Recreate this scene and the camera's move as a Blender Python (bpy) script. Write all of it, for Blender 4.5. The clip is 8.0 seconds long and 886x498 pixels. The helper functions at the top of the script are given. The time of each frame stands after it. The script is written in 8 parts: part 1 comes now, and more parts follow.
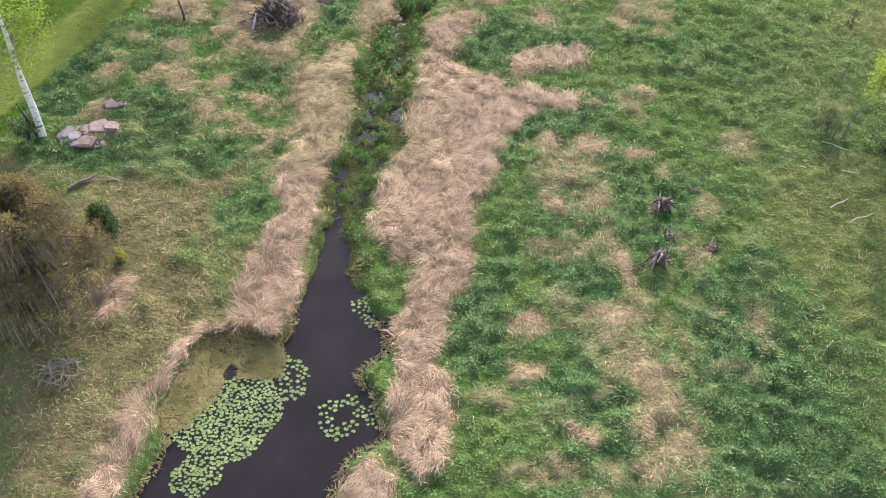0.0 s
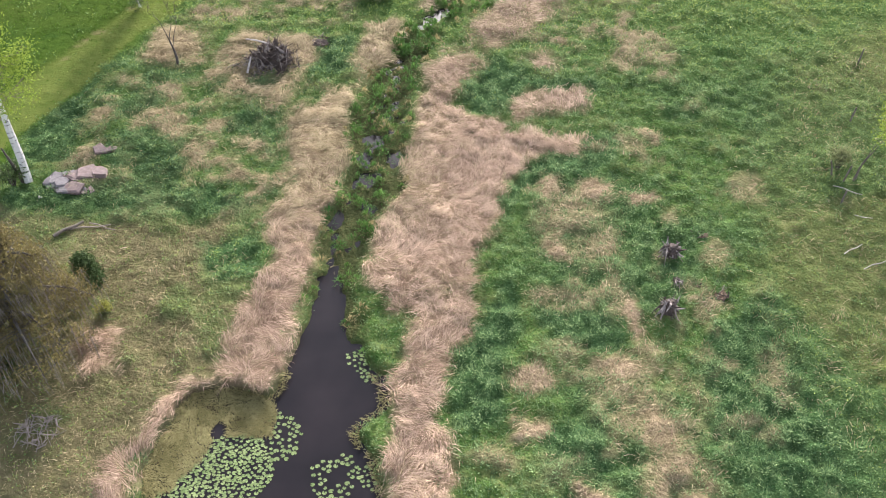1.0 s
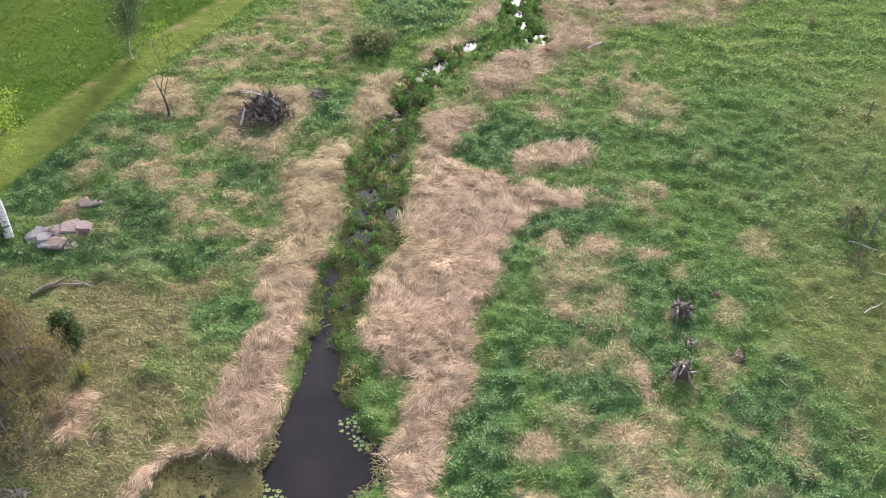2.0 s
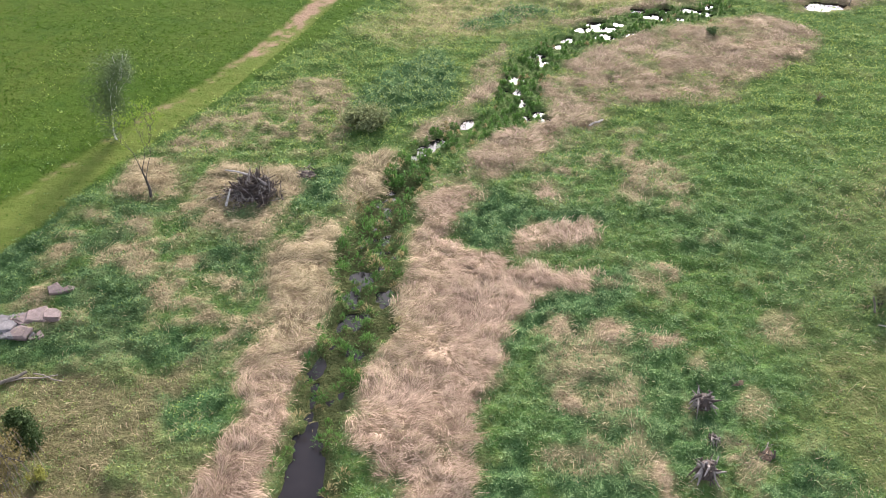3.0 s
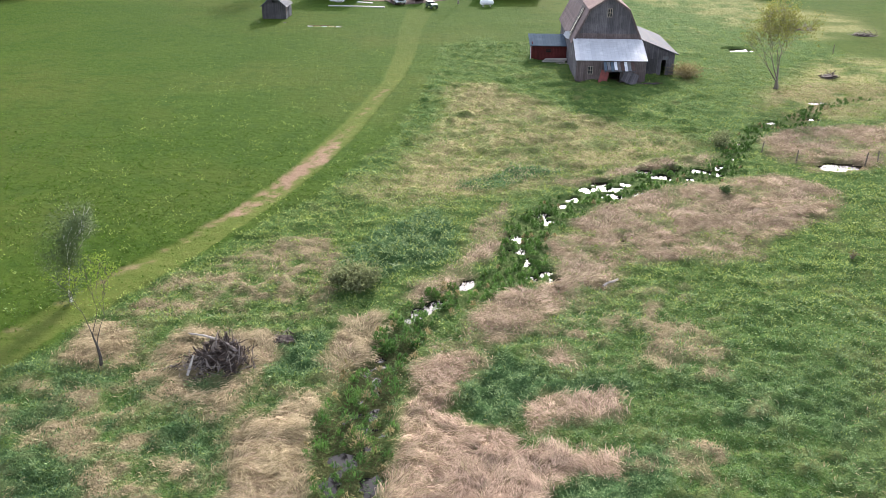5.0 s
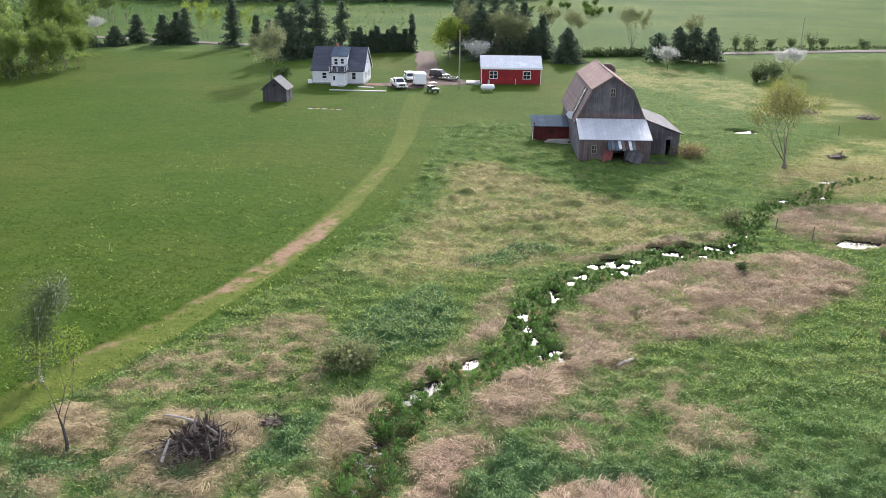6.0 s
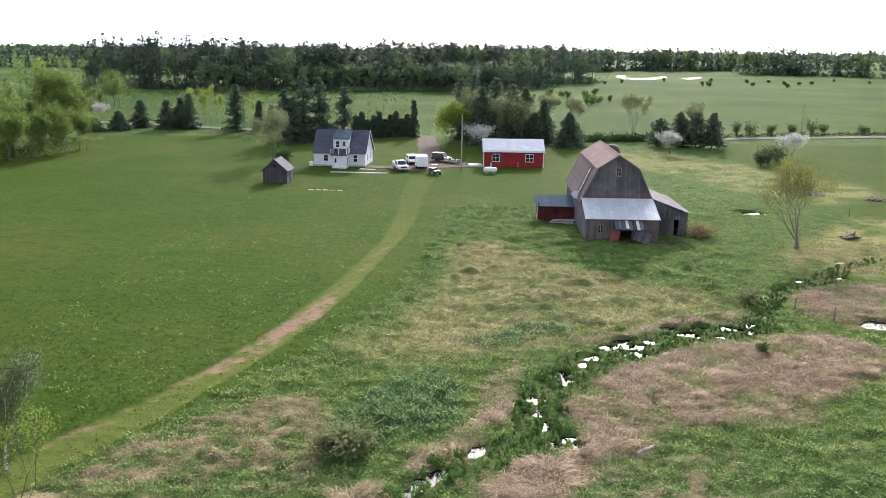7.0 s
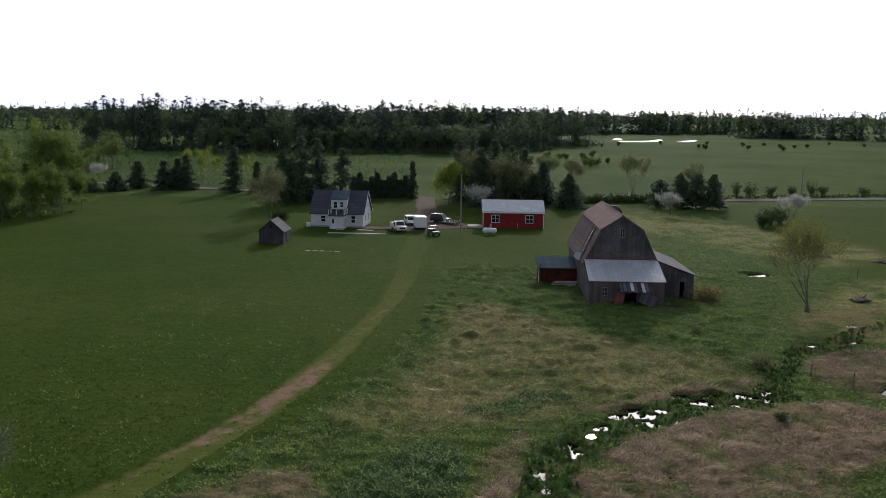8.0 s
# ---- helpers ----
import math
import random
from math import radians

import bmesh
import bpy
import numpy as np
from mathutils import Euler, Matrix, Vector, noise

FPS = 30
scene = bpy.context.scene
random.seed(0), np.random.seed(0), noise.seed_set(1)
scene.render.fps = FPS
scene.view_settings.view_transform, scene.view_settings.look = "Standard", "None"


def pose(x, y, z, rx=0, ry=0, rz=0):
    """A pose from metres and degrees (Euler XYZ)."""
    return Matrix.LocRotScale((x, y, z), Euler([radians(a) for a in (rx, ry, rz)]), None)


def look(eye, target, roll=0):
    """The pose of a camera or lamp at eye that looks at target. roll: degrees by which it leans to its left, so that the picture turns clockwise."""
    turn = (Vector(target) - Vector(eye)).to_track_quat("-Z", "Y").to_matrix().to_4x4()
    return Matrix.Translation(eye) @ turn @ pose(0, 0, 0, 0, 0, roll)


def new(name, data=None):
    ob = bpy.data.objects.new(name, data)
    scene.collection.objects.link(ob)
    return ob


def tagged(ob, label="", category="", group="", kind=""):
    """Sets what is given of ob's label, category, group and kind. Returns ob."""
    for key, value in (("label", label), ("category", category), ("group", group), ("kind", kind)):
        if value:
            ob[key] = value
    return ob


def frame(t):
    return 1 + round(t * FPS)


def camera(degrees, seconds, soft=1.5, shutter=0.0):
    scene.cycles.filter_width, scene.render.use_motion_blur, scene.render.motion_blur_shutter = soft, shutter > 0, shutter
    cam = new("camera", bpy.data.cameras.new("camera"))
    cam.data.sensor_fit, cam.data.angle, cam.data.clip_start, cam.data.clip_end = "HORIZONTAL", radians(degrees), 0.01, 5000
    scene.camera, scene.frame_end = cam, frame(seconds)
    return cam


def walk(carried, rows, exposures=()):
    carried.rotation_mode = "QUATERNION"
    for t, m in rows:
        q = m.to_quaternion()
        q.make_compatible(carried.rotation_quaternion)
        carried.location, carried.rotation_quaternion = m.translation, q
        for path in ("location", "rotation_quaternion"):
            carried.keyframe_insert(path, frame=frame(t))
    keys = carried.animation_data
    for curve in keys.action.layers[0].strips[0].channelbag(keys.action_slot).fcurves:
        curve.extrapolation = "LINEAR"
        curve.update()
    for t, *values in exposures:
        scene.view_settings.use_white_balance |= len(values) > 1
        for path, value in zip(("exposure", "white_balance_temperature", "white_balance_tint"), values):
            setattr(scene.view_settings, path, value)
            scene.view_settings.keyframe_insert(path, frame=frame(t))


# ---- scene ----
cam = camera(54.5, 8.0, soft=0.8)
PATH = [
    (0, (0.232, 6.671, 38.21), (0.23, 7.974, 36.693), 1.0),
    (0.5, (0.219, 7.489, 37.55), (0.217, 8.828, 36.064), 0.9),
    (1, (0.17, 8.275, 36.949), (0.17, 9.651, 35.498), 0.9),
    (1.5, (0.162, 9.043, 36.29), (0.162, 10.457, 34.875), 1.0),
    (3, (0.213, 12.947, 32.88), (0.216, 14.539, 31.67), 0.6),
    (3.5, (0.248, 14.368, 31.567), (0.252, 16.024, 30.445), 0.5),
    (4, (0.175, 15.929, 30.228), (0.183, 17.642, 29.195), 0.5),
    (4.5, (0.124, 17.402, 29.035), (0.134, 19.166, 28.092), 0.5),
    (6, (-0.007, 22.054, 25.296), (0.002, 23.944, 24.641), 0.6),
    (6.5, (-0.109, 23.733, 24.188), (-0.102, 25.653, 23.63), 0.7),
    (7, (-0.169, 25.285, 23.436), (-0.164, 27.232, 22.977), 0.7),
    (7.5, (-0.384, 26.854, 23.074), (-0.377, 28.82, 22.708), 0.8),
    (8, (-0.422, 28.164, 22.912), (-0.413, 30.139, 22.593), 0.8),
]
STOPS = [(t, stops, 6200, 15) for t, stops in ((0.0, 0.84), (4.6, 0.84), (5.8, 0.66), (6.7, 0.66), (7.2, 0.32), (7.5, -0.04), (7.8, -0.78), (8.0, -1.15))]
walk(cam, [(t, look(eye, target, roll)) for t, eye, target, roll in PATH], STOPS)

# ---- light ----
SUN_EL, SUN_AZ = radians(21.5), radians(10.5)      # height; turn from +y towards +x
world = bpy.data.worlds.new("sky")
scene.world = world
world.use_nodes = True
wn, wl = world.node_tree.nodes, world.node_tree.links
wn.clear()
sky = wn.new("ShaderNodeTexSky")
sky.sky_type, sky.sun_disc = "NISHITA", False
sky.sun_elevation, sky.sun_rotation = SUN_EL, SUN_AZ
sky.air_density, sky.dust_density, sky.ozone_density = 1.0, 3.0, 1.0
# thin high cloud that whitens the whole sky
wtc = wn.new("ShaderNodeTexCoord")
wmap = wn.new("ShaderNodeMapping")
wmap.inputs["Scale"].default_value = (1.0, 1.0, 2.6)
wnoise = wn.new("ShaderNodeTexNoise")
wnoise.inputs["Scale"].default_value, wnoise.inputs["Detail"].default_value = 2.6, 6.0
wramp = wn.new("ShaderNodeMapRange")
wramp.inputs["From Min"].default_value, wramp.inputs["From Max"].default_value = 0.36, 0.66
wramp.inputs["To Min"].default_value, wramp.inputs["To Max"].default_value = 0.5, 0.9
wmix = wn.new("ShaderNodeMix")
wmix.data_type = "RGBA"
wsep = wn.new("ShaderNodeSeparateXYZ")
wgrad = wn.new("ShaderNodeMapRange")      # haze: brightest low down
wgrad.interpolation_type = "SMOOTHERSTEP"
wgrad.inputs["From Min"].default_value, wgrad.inputs["From Max"].default_value = -0.05, 0.75
wgrad.inputs["To Min"].default_value, wgrad.inputs["To Max"].default_value = 22.0, 5.5
wtint = wn.new("ShaderNodeMix")
wtint.data_type, wtint.blend_type = "RGBA", "MULTIPLY"
wtint.inputs["Factor"].default_value = 1.0
wtint.inputs["B"].default_value = (0.90, 0.97, 1.12, 1)
wl.new(wtc.outputs["Generated"], wsep.inputs[0])
wl.new(wsep.outputs[2], wgrad.inputs["Value"])
wside = wn.new("ShaderNodeVectorMath")     # thin cloud is brighter towards the sun
wside.operation = "DOT_PRODUCT"
wside.inputs[1].default_value = (math.sin(SUN_AZ), math.cos(SUN_AZ), 0.0)
wl.new(wtc.outputs["Generated"], wside.inputs[0])
wlift = wn.new("ShaderNodeMapRange")
wlift.inputs["From Min"].default_value, wlift.inputs["From Max"].default_value = -0.9, 0.9
wlift.inputs["To Min"].default_value, wlift.inputs["To Max"].default_value = 0.55, 1.2
wl.new(wside.outputs["Value"], wlift.inputs["Value"])
wmul = wn.new("ShaderNodeMath")
wmul.operation = "MULTIPLY"
wl.new(wgrad.outputs["Result"], wmul.inputs[0])
wl.new(wlift.outputs["Result"], wmul.inputs[1])
wl.new(wmul.outputs[0], wtint.inputs["A"])
wl.new(wtint.outputs["Result"], wmix.inputs["B"])
wbg = wn.new("ShaderNodeBackground")
wbg.inputs["Strength"].default_value = 0.125
wout = wn.new("ShaderNodeOutputWorld")
wl.new(wtc.outputs["Generated"], wmap.inputs["Vector"])
wl.new(wmap.outputs["Vector"], wnoise.inputs["Vector"])
wl.new(wnoise.outputs["Fac"], wramp.inputs["Value"])
wl.new(wramp.outputs["Result"], wmix.inputs["Factor"])
wl.new(sky.outputs["Color"], wmix.inputs["A"])
# the bright haze round the sun
wdot = wn.new("ShaderNodeVectorMath")
wdot.operation = "DOT_PRODUCT"
wdot.inputs[1].default_value = (math.sin(SUN_AZ) * math.cos(SUN_EL), math.cos(SUN_AZ) * math.cos(SUN_EL), math.sin(SUN_EL))
wclip = wn.new("ShaderNodeMath")
wclip.operation = "MAXIMUM"
wpow = wn.new("ShaderNodeMath")
wpow.operation = "POWER"
wpow.inputs[1].default_value = 26.0
wglow = wn.new("ShaderNodeMix")
wglow.data_type, wglow.blend_type = "RGBA", "ADD"
wglow.inputs["Factor"].default_value = 1.0
whue = wn.new("ShaderNodeMix")
whue.data_type, whue.blend_type = "RGBA", "MULTIPLY"
whue.inputs["Factor"].default_value = 1.0
whue.inputs["B"].default_value = (100, 94, 86, 1)
wl.new(wtc.outputs["Generated"], wdot.inputs[0])
wl.new(wdot.outputs["Value"], wclip.inputs[0])
wl.new(wclip.outputs[0], wpow.inputs[0])
wl.new(wpow.outputs[0], whue.inputs["A"])
wl.new(wmix.outputs["Result"], wglow.inputs["A"])
wl.new(whue.outputs["Result"], wglow.inputs["B"])
wl.new(wglow.outputs["Result"], wbg.inputs["Color"])
wl.new(wbg.outputs["Background"], wout.inputs["Surface"])

sun_data = bpy.data.lights.new("sun", "SUN")
sun_data.energy, sun_data.angle, sun_data.color = 4.2, radians(1.0), (1.0, 0.9, 0.77)
sun = new("sun", sun_data)
to_sun = Vector((math.sin(SUN_AZ) * math.cos(SUN_EL), math.cos(SUN_AZ) * math.cos(SUN_EL), math.sin(SUN_EL)))
sun.matrix_world = look(to_sun * 100, (0, 0, 0))


# ---- materials ----
class Nodes:
    """A small helper for node trees: each call adds a node, and links what is a socket."""

    def __init__(self, name):
        self.mat = bpy.data.materials.new(name)
        self.mat.use_nodes = True
        self.tree = self.mat.node_tree
        self.tree.nodes.clear()

    def put(self, socket, value):
        if isinstance(value, bpy.types.NodeSocket):
            self.tree.links.new(value, socket)
        else:
            socket.default_value = value

    def add(self, kind, out=0, props=(), **inputs):
        node = self.tree.nodes.new(kind)
        for key, value in props:
            if key == "data_type":
                node.data_type = value
            elif key == "operation":
                node.operation = value
            elif key == "attribute_name":
                node.attribute_name = value
            elif key == "blend_type":
                node.blend_type = value
            elif key == "noise_dimensions":
                node.noise_dimensions = value
        for key, value in inputs.items():
            self.put(node.inputs[int(key[1:]) if key[0] == "i" and key[1:].isdigit() else key.replace("_", " ")], value)
        return node.outputs[out]

    def noise(self, vector, scale, detail=3.0, rough=0.6):
        return self.add("ShaderNodeTexNoise", Vector=vector, Scale=scale, Detail=detail, Roughness=rough)

    def math(self, op, a, b=0.0):
        return self.add("ShaderNodeMath", props=[("operation", op)], i0=a, i1=b)

    def span(self, value, a, b, c=0.0, d=1.0):
        return self.add("ShaderNodeMapRange", Value=value, From_Min=a, From_Max=b, To_Min=c, To_Max=d)

    def mix(self, fac, a, b, blend="MIX"):
        a, b = [v if isinstance(v, bpy.types.NodeSocket) else (*v, 1)[:4] for v in (a, b)]
        return self.add("ShaderNodeMix", 2, [("data_type", "RGBA"), ("blend_type", blend)], i0=fac, i6=a, i7=b)

    def attr(self, name):
        return self.add("ShaderNodeAttribute", 2, [("attribute_name", name)])

    def local(self):
        return self.add("ShaderNodeTexCoord", 3)

    def place(self):
        return self.add("ShaderNodeNewGeometry", 0)

    def island(self):
        return self.tree.nodes.new("ShaderNodeNewGeometry").outputs["Random Per Island"]

    def bump(self, height, strength=0.4, distance=0.02):
        return self.add("ShaderNodeBump", Strength=strength, Distance=distance, Height=height)

    def done(self, colour, rough=0.8, normal=None, metal=0.0, see_through=0.0, **more):
        kw = dict(Base_Color=colour, Roughness=rough, Metallic=metal, **more)
        if normal is not None:
            kw["Normal"] = normal
        shader = self.add("ShaderNodeBsdfPrincipled", **kw)
        if see_through:
            thin = self.add("ShaderNodeBsdfTranslucent", Color=colour)
            shader = self.add("ShaderNodeMixShader", Fac=see_through, i1=shader, i2=thin)
        out = self.tree.nodes.new("ShaderNodeOutputMaterial")
        self.tree.links.new(shader, out.inputs["Surface"])
        return self.mat


def rgb(c):
    return (*c, 1.0) if len(c) == 3 else c


def plain(name, colour, rough=0.6, spread=0.18, scale=3.0, metal=0.0, bump=0.25, dist=0.01, **more):
    """Paint, metal, stone: one colour, broken up at two scales, with a fine relief."""
    n = Nodes(name)
    at = n.local()
    big, fine = n.noise(at, scale, 4), n.noise(at, scale * 14, 3)
    dark = tuple(c * (1 - spread) for c in colour)
    light = tuple(min(1, c * (1 + spread)) for c in colour)
    col = n.mix(n.span(big, 0.3, 0.7), dark, light)
    col = n.mix(n.span(fine, 0.3, 0.75, 0.0, 0.5), col, tuple(c * (1 - 1.6 * spread) for c in colour))
    return n.done(col, n.span(big, 0.3, 0.7, max(0.05, rough - 0.1), min(1, rough + 0.1)), n.bump(fine, bump, dist), metal, **more)


def boards(name, colour, second, width=0.22, along="z", rough=0.85, line=0.6, rust=None, gloss=0.12):
    """Weathered boards or ribbed sheet: each strip its own shade, dark joints, streaks along it."""
    n = Nodes(name)
    at = n.local()
    sep = n.tree.nodes.new("ShaderNodeSeparateXYZ")
    n.tree.links.new(at, sep.inputs[0])
    if along == "z":      # upright boards: count along the wall in x + y
        across = n.math("ADD", sep.outputs[0], sep.outputs[1])
    elif along == "x":    # level boards: count upwards
        across = sep.outputs[2]
    elif along == "yx":   # boards that run along y, counted in x
        across = sep.outputs[0]
    else:                 # counted in y
        across = sep.outputs[1]
    count = n.math("DIVIDE", across, width)
    cell = n.add("ShaderNodeTexWhiteNoise", 0, [("noise_dimensions", "1D")], W=n.math("FLOOR", count))
    inside = n.math("FRACT", count)
    edge = n.math("LESS_THAN", inside, 0.1)
    stretch = n.add("ShaderNodeMapping", Vector=at, Scale=(9, 9, 0.7) if along == "z" else (0.7, 9, 9))
    streak, blot = n.noise(stretch, 1.4, 5), n.noise(at, 0.55, 4)
    col = n.mix(n.span(cell, 0, 1, 0, 0.75), colour, second)
    col = n.mix(n.span(streak, 0.35, 0.75, 0, 0.55), col, tuple(c * 0.55 for c in colour))
    if rust:
        col = n.mix(n.span(blot, 0.48, 0.68, 0, 0.85), col, rust)
    else:
        col = n.mix(n.span(blot, 0.5, 0.72, 0, 0.45), col, tuple(min(1, c * 1.45) for c in second))
    col = n.mix(n.math("MULTIPLY", edge, line), col, tuple(c * 0.25 for c in colour))
    height = n.math("SUBTRACT", streak, n.math("MULTIPLY", edge, 1.5))
    return n.done(col, rough, n.bump(height, 0.5, 0.015), Specular_IOR_Level=gloss)


def leafy(name, dark, light, see=0.35, rough=0.6, vary=0.3):
    """Leaves and blades: shade from the 'tone' of the plant, from each leaf, and from broad patches."""
    n = Nodes(name)
    tone, one, at = n.attr("tone"), n.island(), n.place()
    broad = n.noise(at, 0.35, 3)
    fac = n.math("ADD", n.math("MULTIPLY", tone, 1 - vary), n.math("MULTIPLY", one, vary))
    col = n.mix(fac, dark, light)
    col = n.mix(n.span(broad, 0.35, 0.7, 0, 0.35), col, tuple(c * 0.6 for c in dark))
    return n.done(col, rough, None, 0.0, see, Specular_IOR_Level=0.05)


def glassy(name, colour=(0.02, 0.025, 0.03)):
    n = Nodes(name)
    at = n.local()
    return n.done(rgb(colour), n.span(n.noise(at, 4, 2), 0.3, 0.7, 0.04, 0.12), None, 0.0, 0.0, Specular_IOR_Level=0.6)


M_LEAF_SPRING = leafy("leaf_spring", (0.10, 0.17, 0.025), (0.32, 0.40, 0.07), 0.45)
M_LEAF_PALE = leafy("leaf_pale", (0.13, 0.155, 0.07), (0.29, 0.31, 0.15), 0.4)
M_LEAF_GOLD = leafy("leaf_willow_gold", (0.13, 0.145, 0.035), (0.32, 0.32, 0.08), 0.4)
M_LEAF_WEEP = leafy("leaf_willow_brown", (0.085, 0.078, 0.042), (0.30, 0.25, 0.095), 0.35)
M_NEEDLE = leafy("needles", (0.070, 0.104, 0.074), (0.17, 0.22, 0.12), 0.4, vary=0.15)
# distance haze put into the woods' leaf colour: dark end lifted and bluish
M_WOODS = leafy("woodland_leaves", (0.058, 0.092, 0.080), (0.20, 0.275, 0.11), 0.4, vary=0.12)
M_GROVE = leafy("grove_leaves", (0.058, 0.108, 0.030), (0.24, 0.32, 0.075), 0.45, vary=0.2)
M_BLOSSOM = leafy("blossom", (0.30, 0.32, 0.25), (0.75, 0.74, 0.72), 0.3)
M_BUSH = leafy("bush_leaves", (0.05, 0.085, 0.03), (0.13, 0.17, 0.07), 0.3)
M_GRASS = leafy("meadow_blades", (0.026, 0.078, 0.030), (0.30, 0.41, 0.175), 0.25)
M_GRASS_SUN = leafy("meadow_blades_sunny", (0.036, 0.098, 0.016), (0.38, 0.46, 0.12), 0.25)
M_HAY = leafy("hay_blades", (0.044, 0.100, 0.012), (0.125, 0.205, 0.030), 0.5, vary=0.15)
M_SEDGE = leafy("sedge_blades", (0.022, 0.078, 0.020), (0.15, 0.27, 0.06), 0.35)
M_REED = leafy("dry_reed", (0.15, 0.092, 0.062), (0.88, 0.655, 0.48), 0.12, 0.7)
M_STRAW = leafy("dry_straw", (0.12, 0.095, 0.045), (0.76, 0.62, 0.38), 0.12, 0.7)
M_SEDGE_OLD = leafy("dead_sedge", (0.10, 0.09, 0.032), (0.46, 0.38, 0.19), 0.25, 0.7)
M_LILY = leafy("lily_leaf", (0.16, 0.225, 0.085), (0.31, 0.375, 0.165), 0.15, 0.6)
M_WEED = leafy("water_weed", (0.15, 0.135, 0.055), (0.42, 0.38, 0.18), 0.25, 0.7)
M_BARK = plain("bark_grey", (0.16, 0.135, 0.11), 0.9, 0.35, 6, bump=0.7, dist=0.03)
M_BARK_DARK = plain("bark_dark", (0.07, 0.06, 0.05), 0.9, 0.35, 6, bump=0.7, dist=0.03)
M_TWIG = plain("dead_twig", (0.26, 0.22, 0.185), 0.9, 0.3, 5)
M_ROOT = plain("dead_roots", (0.085, 0.062, 0.05), 0.9, 0.45, 4, bump=0.8, dist=0.04)
M_ROOT_GREY = plain("weathered_roots", (0.28, 0.24, 0.215), 0.9, 0.4, 5, bump=0.8, dist=0.03)
M_LOG = plain("bleached_log", (0.45, 0.41, 0.36), 0.85, 0.3, 5)
M_STONE = plain("field_stone_grey", (0.205, 0.185, 0.185), 0.85, 0.35, 3.5, bump=0.6, dist=0.03)
M_STONE_PINK = plain("field_stone_pink", (0.22, 0.16, 0.145), 0.85, 0.35, 3.5, bump=0.6, dist=0.03)
M_SOIL = plain("bare_soil", (0.17, 0.115, 0.085), 0.95, 0.35, 1.5, bump=0.8, dist=0.05, Specular_IOR_Level=0.05)

n = Nodes("birch_bark")
at = n.local()
flat = n.add("ShaderNodeMapping", Vector=at, Scale=(2, 2, 9))
scar = n.span(n.noise(flat, 1.1, 4), 0.56, 0.64)
M_BIRCH = n.done(n.mix(scar, (0.62, 0.60, 0.56), (0.07, 0.06, 0.055)), 0.7, n.bump(scar, 0.4, 0.01))

M_BARNWOOD = boards("barn_boards_grey", (0.078, 0.073, 0.079), (0.16, 0.148, 0.152), 0.24)
M_BARNWOOD_FADED = boards("barn_boards_red_faded", (0.10, 0.078, 0.074), (0.18, 0.145, 0.138), 0.24)
M_HUTWOOD = boards("hut_boards", (0.055, 0.052, 0.054), (0.10, 0.094, 0.092), 0.18)
M_ANNEX = boards("annex_boards_red", (0.085, 0.026, 0.024), (0.13, 0.036, 0.033), 0.2, gloss=0.0)
M_REDSHED = boards("shed_siding_red", (0.25, 0.026, 0.026), (0.29, 0.033, 0.032), 0.23, line=0.35, rough=0.6)
M_SHINGLE = boards("barn_roof_shingle", (0.21, 0.145, 0.132), (0.27, 0.195, 0.178), 0.3, "x", 0.95, 0.1, gloss=0.05)
M_SHINGLE_OLD = boards("barn_roof_side", (0.15, 0.118, 0.114), (0.205, 0.16, 0.152), 0.3, "x", 0.95, 0.1, gloss=0.05)
M_TIN = boards("tin_roof", (0.58, 0.60, 0.63), (0.68, 0.70, 0.72), 0.5, "yx", 0.42, 0.12, gloss=0.5)
M_TIN_OLD = boards("tin_roof_old", (0.15, 0.155, 0.165), (0.21, 0.215, 0.22), 0.45, "yx", 0.9, 0.3, rust=(0.16, 0.115, 0.095), gloss=0.0)
M_TIN_BLUE = boards("tin_roof_bluish", (0.085, 0.115, 0.145), (0.115, 0.145, 0.18), 0.4, "yx", 0.9, 0.25, gloss=0.0)
M_TIN_DULL = boards("tin_roof_dull", (0.098, 0.108, 0.124), (0.135, 0.145, 0.16), 0.45, "yx", 0.8, 0.3, rust=(0.13, 0.125, 0.125), gloss=0.05)
M_TIN_WHITE = boards("tin_roof_white", (0.72, 0.74, 0.77), (0.78, 0.80, 0.82), 0.4, "yx", 0.35, 0.15)
M_ASPHALT_ROOF = boards("house_shingle", (0.085, 0.09, 0.115), (0.12, 0.125, 0.15), 0.2, "x", 0.9, 0.35)
M_SIDING = boards("house_siding_white", (0.76, 0.76, 0.76), (0.80, 0.80, 0.79), 0.16, "x", 0.55, 0.35)
M_TRIM = plain("white_paint", (0.78, 0.78, 0.77), 0.5, 0.06, 2)
M_CONCRETE = plain("concrete", (0.44, 0.42, 0.39), 0.85, 0.15, 2)
M_BRICK = plain("chimney_brick", (0.34, 0.15, 0.11), 0.9, 0.25, 8)
M_GLASS = glassy("window_glass")
M_DARK = plain("dark_inside", (0.03, 0.027, 0.024), 0.95, 0.3, 2)
M_CARWHITE = plain("car_paint_white", (0.78, 0.78, 0.78), 0.25, 0.04, 1, bump=0.02)
M_CARBLACK = plain("car_paint_black", (0.025, 0.025, 0.028), 0.25, 0.1, 1, bump=0.02)
M_CARGREEN = plain("utv_paint_green", (0.05, 0.09, 0.045), 0.4, 0.15, 2, bump=0.05)
M_TYRE = plain("tyre_rubber", (0.022, 0.022, 0.022), 0.85, 0.2, 6)
M_CHROME = plain("bright_metal", (0.62, 0.63, 0.65), 0.28, 0.08, 3, 1.0, bump=0.05)
M_LAMPGLASS = plain("lamp_glass", (0.7, 0.7, 0.68), 0.15, 0.08, 3, bump=0.02)
